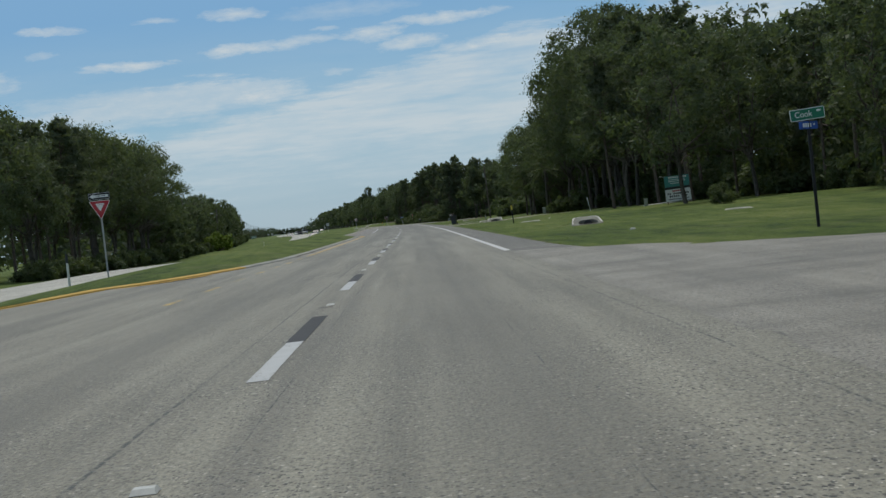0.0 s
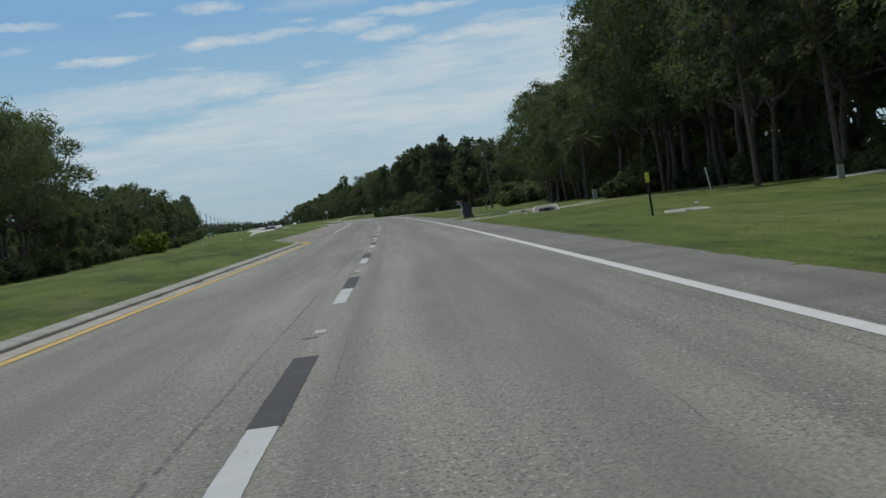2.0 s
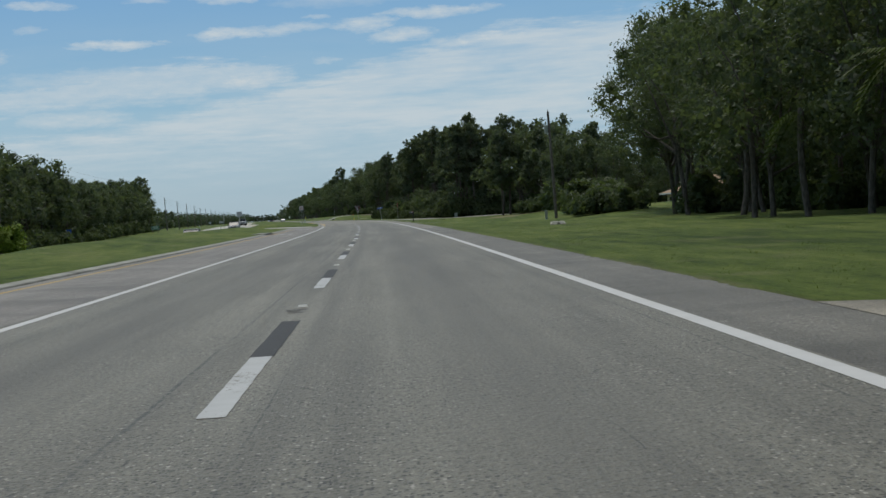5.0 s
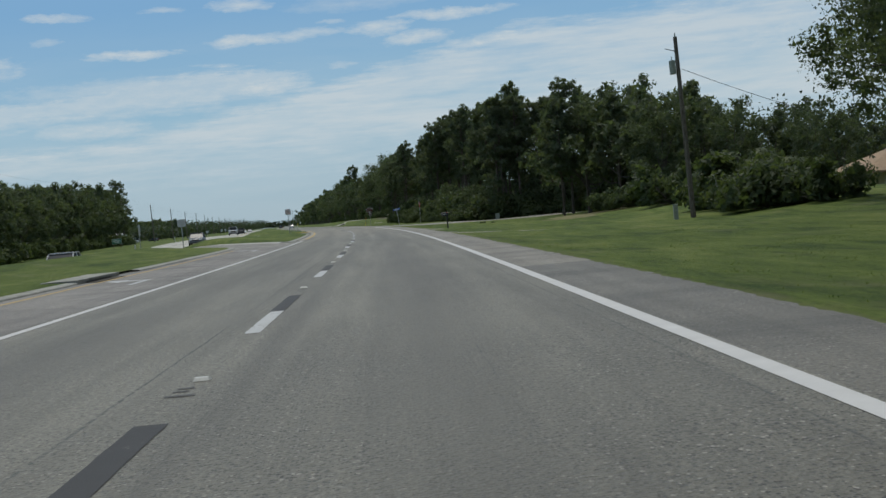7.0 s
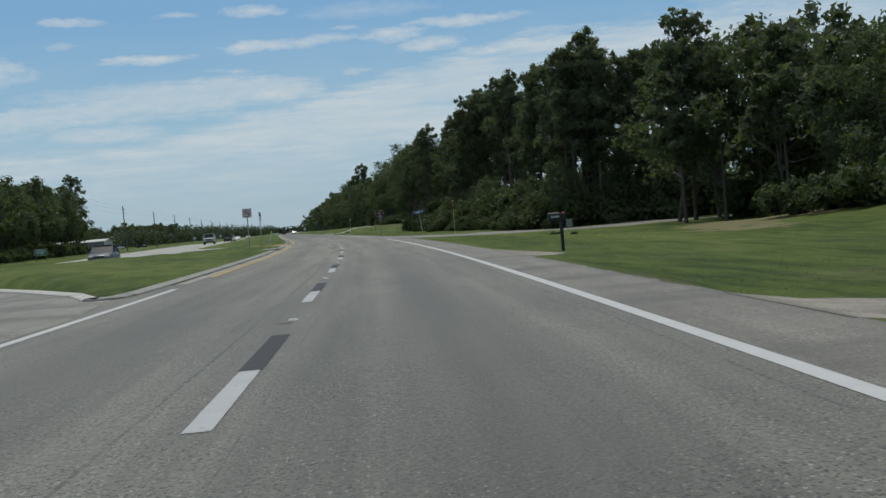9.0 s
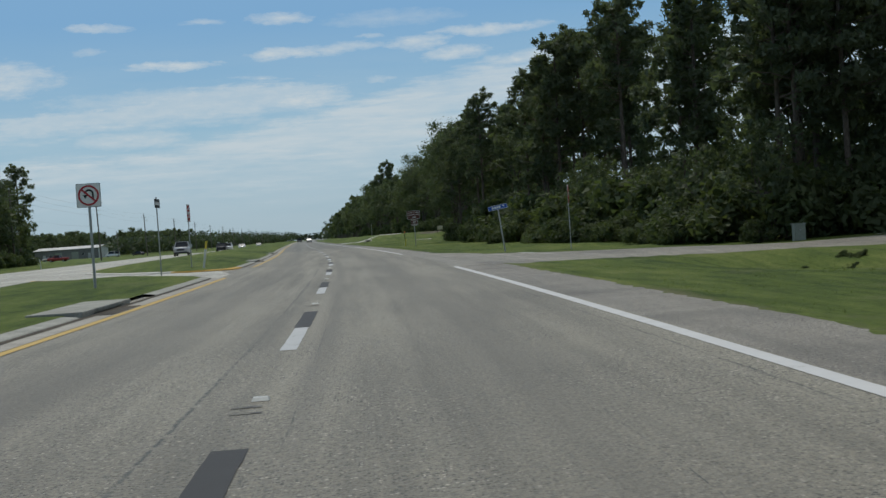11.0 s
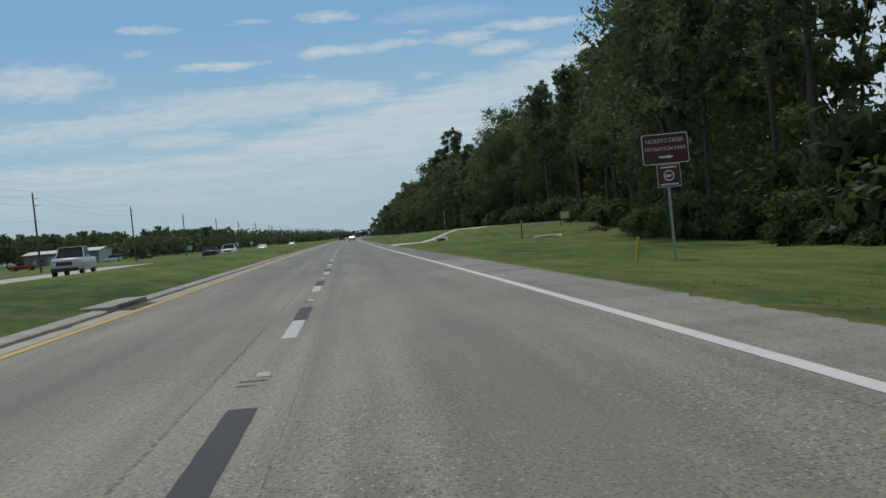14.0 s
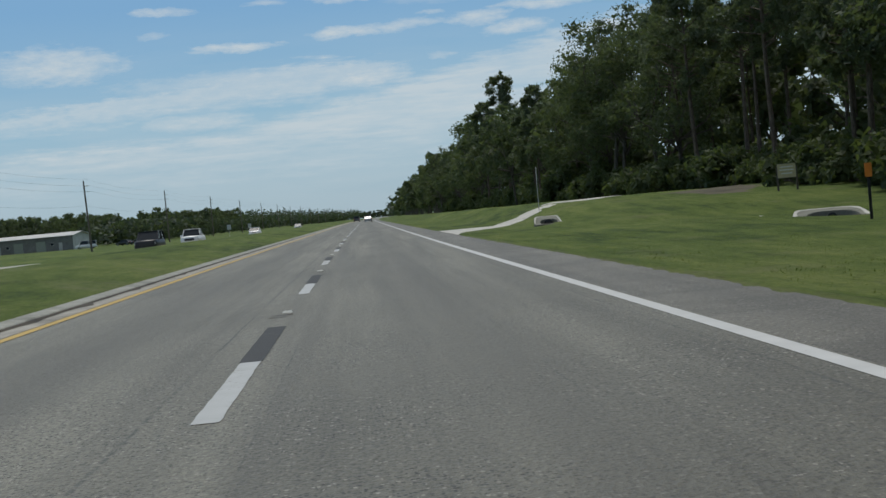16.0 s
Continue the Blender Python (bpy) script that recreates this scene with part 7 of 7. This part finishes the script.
    bmesh.ops.recalc_face_normals(bm, faces=list(bm.faces))
    part("cabin_glass", bm, M["glass"], c, "dark tinted windows")
    bm = box(wd * 0.78, (y2 - y1) * L + 0.16, 0.06, (0, (y1 + y2) / 2 * L, roof - 0.03), 0.02)
    part("roof", bm, M[paint], c)
    for sx in (-1, 1):
        for (ya, za), (yb, zb) in (((y0, belt), (y1, roof)), ((y3, belt), (y2, roof)), (((y1 + y2) / 2, belt), ((y1 + y2) / 2, roof))):
            part("pillar", rod((sx * wd / 2 * 0.905, ya * L, za - 0.05), (sx * wd / 2 * 0.765, yb * L, zb - 0.02), 0.045, 0.045, 6), M[paint], c)
        part("mirror", box(0.2, 0.1, 0.14, (sx * (wd / 2 + 0.08), (y3 - 0.05) * L, belt), 0.03), M[paint], c)
        part("headlight", box(0.34, 0.1, 0.15, (sx * wd * 0.33, L * 0.478, belt * 0.68), 0.03), M["lamp"], c, "clear headlight")
        part("tail_light", box(0.28, 0.08, 0.2, (sx * wd * 0.38, -L * 0.487, belt * 0.74), 0.02), M["tail"], c, "red tail light")
        for y in (-0.31, 0.31):
            wh = part("wheel", rod((sx * wd * 0.375, y * L, 0.33), (sx * wd * 0.49, y * L, 0.33), 0.335, None, 20), M["rubber"], c)
            part("rim", rod((sx * wd * 0.488, y * L, 0.33), (sx * wd * 0.497, y * L, 0.33), 0.21, 0.2, 14), M["rim"], wh)
    part("front_bumper", box(wd * 0.86, 0.16, 0.2, (0, L * 0.492, 0.33), 0.05), M["dark"] if style in ("pickup", "suv") else M[paint], c)
    part("rear_bumper", box(wd * 0.86, 0.14, 0.2, (0, -L * 0.496, 0.35), 0.05), M["dark"] if style in ("pickup", "suv") else M[paint], c)
    part("grille", box(wd * (0.5 if style in ("pickup", "suv") else 0.4), 0.05, 0.24 if style in ("pickup", "suv") else 0.16, (0, L * 0.497, belt * 0.6), 0.02), M["dark"], c)
    if style == "pickup":
        part("bed", box(wd * 0.8, L * 0.36, 0.04, (0, -L * 0.29, belt + 0.005), 0.01), M["dark"], c, "dark open load bed")
    return c


car("sedan", "silver four-door sedan on the opposite lanes", 254.5, -16.5, "silver")
car("sedan", "dark grey sedan on the opposite lanes", 331, -17.0, "grey_car")
car("pickup_truck", "silver grey pickup on the opposite lanes", 457, -16.4, "silver", "pickup")
car("suv", "black sport utility car on the opposite lanes", 533, -16.0, "black_car", "suv")
car("pickup_truck", "white pickup on the opposite lanes", 561, -16.4, "white_car", "pickup")
car("sedan", "white sedan on the opposite lanes", 640, -17.0, "white_car")
car("sedan", "silver sedan far along the opposite lanes", 760, -16.5, "silver")
car("sedan", "pale silver sedan far ahead in the lane", 720, 1.8, "silver", "sedan", 0.0)
car("suv", "dark car far ahead in the inner lane", 820, -1.9, "grey_car", "suv", 0.0)
car("pickup_truck", "red pickup parked beside the metal shed", 640, -66, "red_car", "pickup", 80.0, z=float(zg(640, -66)))
car("van", "white van parked beside the metal shed", 738, -66, "white_car", "van", 100.0, z=float(zg(738, -66)))
car("sedan", "dark car parked beside the metal shed", 744, -58, "black_car", "sedan", 60.0, z=float(zg(744, -58)))
car("sedan", "pale car parked by the metal shed", 690, -78, "tan_car", "sedan", 120.0, z=float(zg(690, -78)))


# ---- buildings ----
def gable(w, d, h0, h1, over=0.4, thick=0.14):
    """A two-slope roof, the ridge along x."""
    bm = bmesh.new()
    for sy in (-1, 1):
        a = [(-w / 2 - over, 0, h1), (w / 2 + over, 0, h1), (w / 2 + over, sy * (d / 2 + over), h0 - over * (h1 - h0) / (d / 2)), (-w / 2 - over, sy * (d / 2 + over), h0 - over * (h1 - h0) / (d / 2))]
        lo = [bm.verts.new(p) for p in a]
        hi = [bm.verts.new((x, y, z + thick)) for x, y, z in a]
        bm.faces.new(lo)
        bm.faces.new(hi)
        for i in range(4):
            bm.faces.new((lo[i], lo[(i + 1) % 4], hi[(i + 1) % 4], hi[i]))
    bmesh.ops.recalc_face_normals(bm, faces=list(bm.faces))
    return bm


p = Wg(768, -85)
shed = thing("metal_shed", "long weathered grey metal shed with a low white roof", "shed", pose(p.x, p.y, p.z - 0.1, 0, 0, heading(768) - 12))
part("front_wall", box(24, 0.2, 3.7, (0, -5, 0)), M["wall_metal"], shed)
part("back_wall", box(24, 0.2, 3.7, (0, 5, 0)), M["wall_metal"], shed)
# end walls take the pale roof colour for the sunlight on them
for x in (-12, 12):
    bm = bmesh.new()
    vs = [bm.verts.new((x, y, z)) for y, z in ((-5, 0), (5, 0), (5, 3.7), (0, 4.5), (-5, 3.7))]
    v2 = [bm.verts.new((x - math.copysign(0.2, x), v.co.y, v.co.z)) for v in vs]
    bm.faces.new(vs)
    bm.faces.new(v2)
    for i in range(5):
        bm.faces.new((vs[i], vs[(i + 1) % 5], v2[(i + 1) % 5], v2[i]))
    bmesh.ops.recalc_face_normals(bm, faces=list(bm.faces))
    part("end_wall", bm, M["roof_metal"], shed, "metal end wall with sunlit paleness in its colour")
part("roof", gable(24, 10, 3.75, 4.6, 0.5), M["roof_metal"], shed, "white metal roof")
for i in range(13):
    part("rib", box(0.07, 0.06, 3.6, (-12 + 2 * i, -5.12, 0)), M["wall_metal"], shed)
for x, ww, hh in ((-8.5, 1.1, 2.1), (-3, 2.6, 2.7), (3.2, 2.6, 2.7), (8.6, 1.0, 2.1)):
    part("door", box(ww, 0.08, hh, (x, -5.16, 0), 0.02), M["roof_metal"] if ww < 2 else M["box"], shed)
for x in (-6, 6.3):
    wdw = part("window", box(1.0, 0.06, 0.8, (x, -5.15, 1.4), 0.01), M["roof_metal"], shed)
    part("pane", box(0.84, 0.02, 0.64, (x, -5.19, 1.48)), M["window_glass"], wdw)

p = Wg(279.5, 45.4, -0.5)
house = thing("house", "single-storey pale yellow house with a tan hipped roof", "house", pose(p.x, p.y, p.z, 0, 0, heading(279) - 4))
part("wall", box(11, 0.22, 2.45, (0, -4.4, 0)), M["stucco"], house)
part("wall", box(11, 0.22, 2.45, (0, 4.4, 0)), M["stucco"], house)
part("wall", box(0.22, 8.58, 2.45, (-5.39, 0, 0)), M["stucco"], house)
part("wall", box(0.22, 8.58, 2.45, (5.39, 0, 0)), M["stucco"], house)
bm = bmesh.new()
lo = [bm.verts.new(q) for q in ((-6.3, -5.3, 2.3), (6.3, -5.3, 2.3), (6.3, 5.3, 2.3), (-6.3, 5.3, 2.3))]
ti = [bm.verts.new(q) for q in ((-6.3, -5.3, 2.46), (6.3, -5.3, 2.46), (6.3, 5.3, 2.46), (-6.3, 5.3, 2.46))]
ra, rb = bm.verts.new((-1.6, 0, 4.4)), bm.verts.new((1.6, 0, 4.4))
bm.faces.new(lo)
for i in range(4):
    bm.faces.new((lo[i], lo[(i + 1) % 4], ti[(i + 1) % 4], ti[i]))
bm.faces.new((ti[0], ti[1], rb, ra))
bm.faces.new((ti[2], ti[3], ra, rb))
bm.faces.new((ti[1], ti[2], rb))
bm.faces.new((ti[3], ti[0], ra))
bmesh.ops.recalc_face_normals(bm, faces=list(bm.faces))
part("roof", bm, M["roof_tile"], house, "tan shingled hipped roof")
for side, items in ((-1, ((-3.6, 1.4), (-1.2, 0.9), (1.6, 1.4), (4.0, 1.2))),):
    for x, ww in items:
        wdw = part("window", box(ww, 0.08, 1.1, (x, -4.53, 0.95), 0.02), M["white_plastic"], house)
        part("pane", box(ww - 0.14, 0.03, 0.96, (x, -4.575, 1.02)), M["window_glass"], wdw)
for y, ww in ((-2.4, 1.4), (2.0, 1.6)):
    wdw = part("window", box(0.08, ww, 1.1, (-5.52, y, 0.95), 0.02), M["white_plastic"], house)
    part("pane", box(0.03, ww - 0.14, 0.96, (-5.565, y, 1.02)), M["window_glass"], wdw)
part("door", box(0.08, 0.95, 2.05, (-5.52, -0.1, 0.0), 0.02), M["wood"], house)
for y in (-4.6, -2.2):
    part("porch_post", box(0.16, 0.16, 2.35, (-6.0, y, 0), 0.02), M["white_plastic"], house)
part("fascia", box(0.06, 10.5, 0.18, (-6.33, 0, 2.3), 0.01), M["white_plastic"], house)


# ---- small things in the verges ----
def branch_pile(s, u, seed, n, reach):
    """Broken limbs heaped on the ground."""
    r = np.random.default_rng(seed)
    t = thing("branch_pile", "heap of broken dry branches on bare soil", "branches", place(s, u), "debris")
    for i in range(n):
        a, ln = r.uniform(0, math.pi), reach * r.uniform(0.4, 1.0)
        d = np.array([math.cos(a), math.sin(a), r.uniform(-0.05, 0.18)]) * ln / 2
        cc = np.array([r.normal() * reach * 0.25, r.normal() * reach * 0.3, 0.08 + 0.22 * r.random()])
        v, f = limb(r, cc - d, cc + d, r.uniform(0.02, 0.06), 0.012, 0.08, 5)
        part("branch", raw_mesh("branch", v, f, M["bark"], None, True), None, t)
    return t


branch_pile(472.4, 20.4, 3, 26, 1.3)
branch_pile(469.0, 20.2, 5, 18, 1.0)
patch("bare_soil", [(468, 19.4), (470, 19.0), (474, 19.6), (475, 21.2), (472, 22), (469, 21.2)], side_z, M["dirt"], "patch of bare brown soil below the woods", "soil", 0.012, None, 0.4)
patch("bare_soil", [(492, 17.5), (500, 17.0), (506, 19.5), (503, 22.5), (496, 22), (491, 20)], side_z, M["dirt"], "patch of bare brown soil below the woods", "soil", 0.012, None, 0.4)


def litter_stone(s, u, size, seed):
    r = np.random.default_rng(seed)
    bm = bmesh.new()
    bmesh.ops.create_icosphere(bm, subdivisions=2, radius=size)
    for v in bm.verts:
        v.co = Vector((v.co.x * 1.2, v.co.y, v.co.z * 0.6)) * (0.8 + 0.4 * r.random())
    ob = part("stone", bm, M["pale_concrete"])
    ob.matrix_basis = place(s, u, r.uniform(0, 360), size * 0.2)
    tagged(ob, "pale broken stone lying in the grass", "stone", "stones")


for i, (s, u, z) in enumerate(((30.5, 8.2, 0.09), (66, 11, 0.07), (92, 12.2, 0.08), (142, 11.5, 0.08), (328.6, 14.9, 0.13), (326.4, 13.2, 0.1), (328.9, 13.4, 0.12), (474, 14.6, 0.07), (118.6, 5.6, 0.05), (119.4, 5.9, 0.07), (120.1, 5.5, 0.045), (117.9, 5.9, 0.06), (119.9, 6.4, 0.05), (118.2, 6.5, 0.04), (121.0, 7.2, 0.06), (114.6, 8.25, 0.06))):
    litter_stone(s, u, z, i)
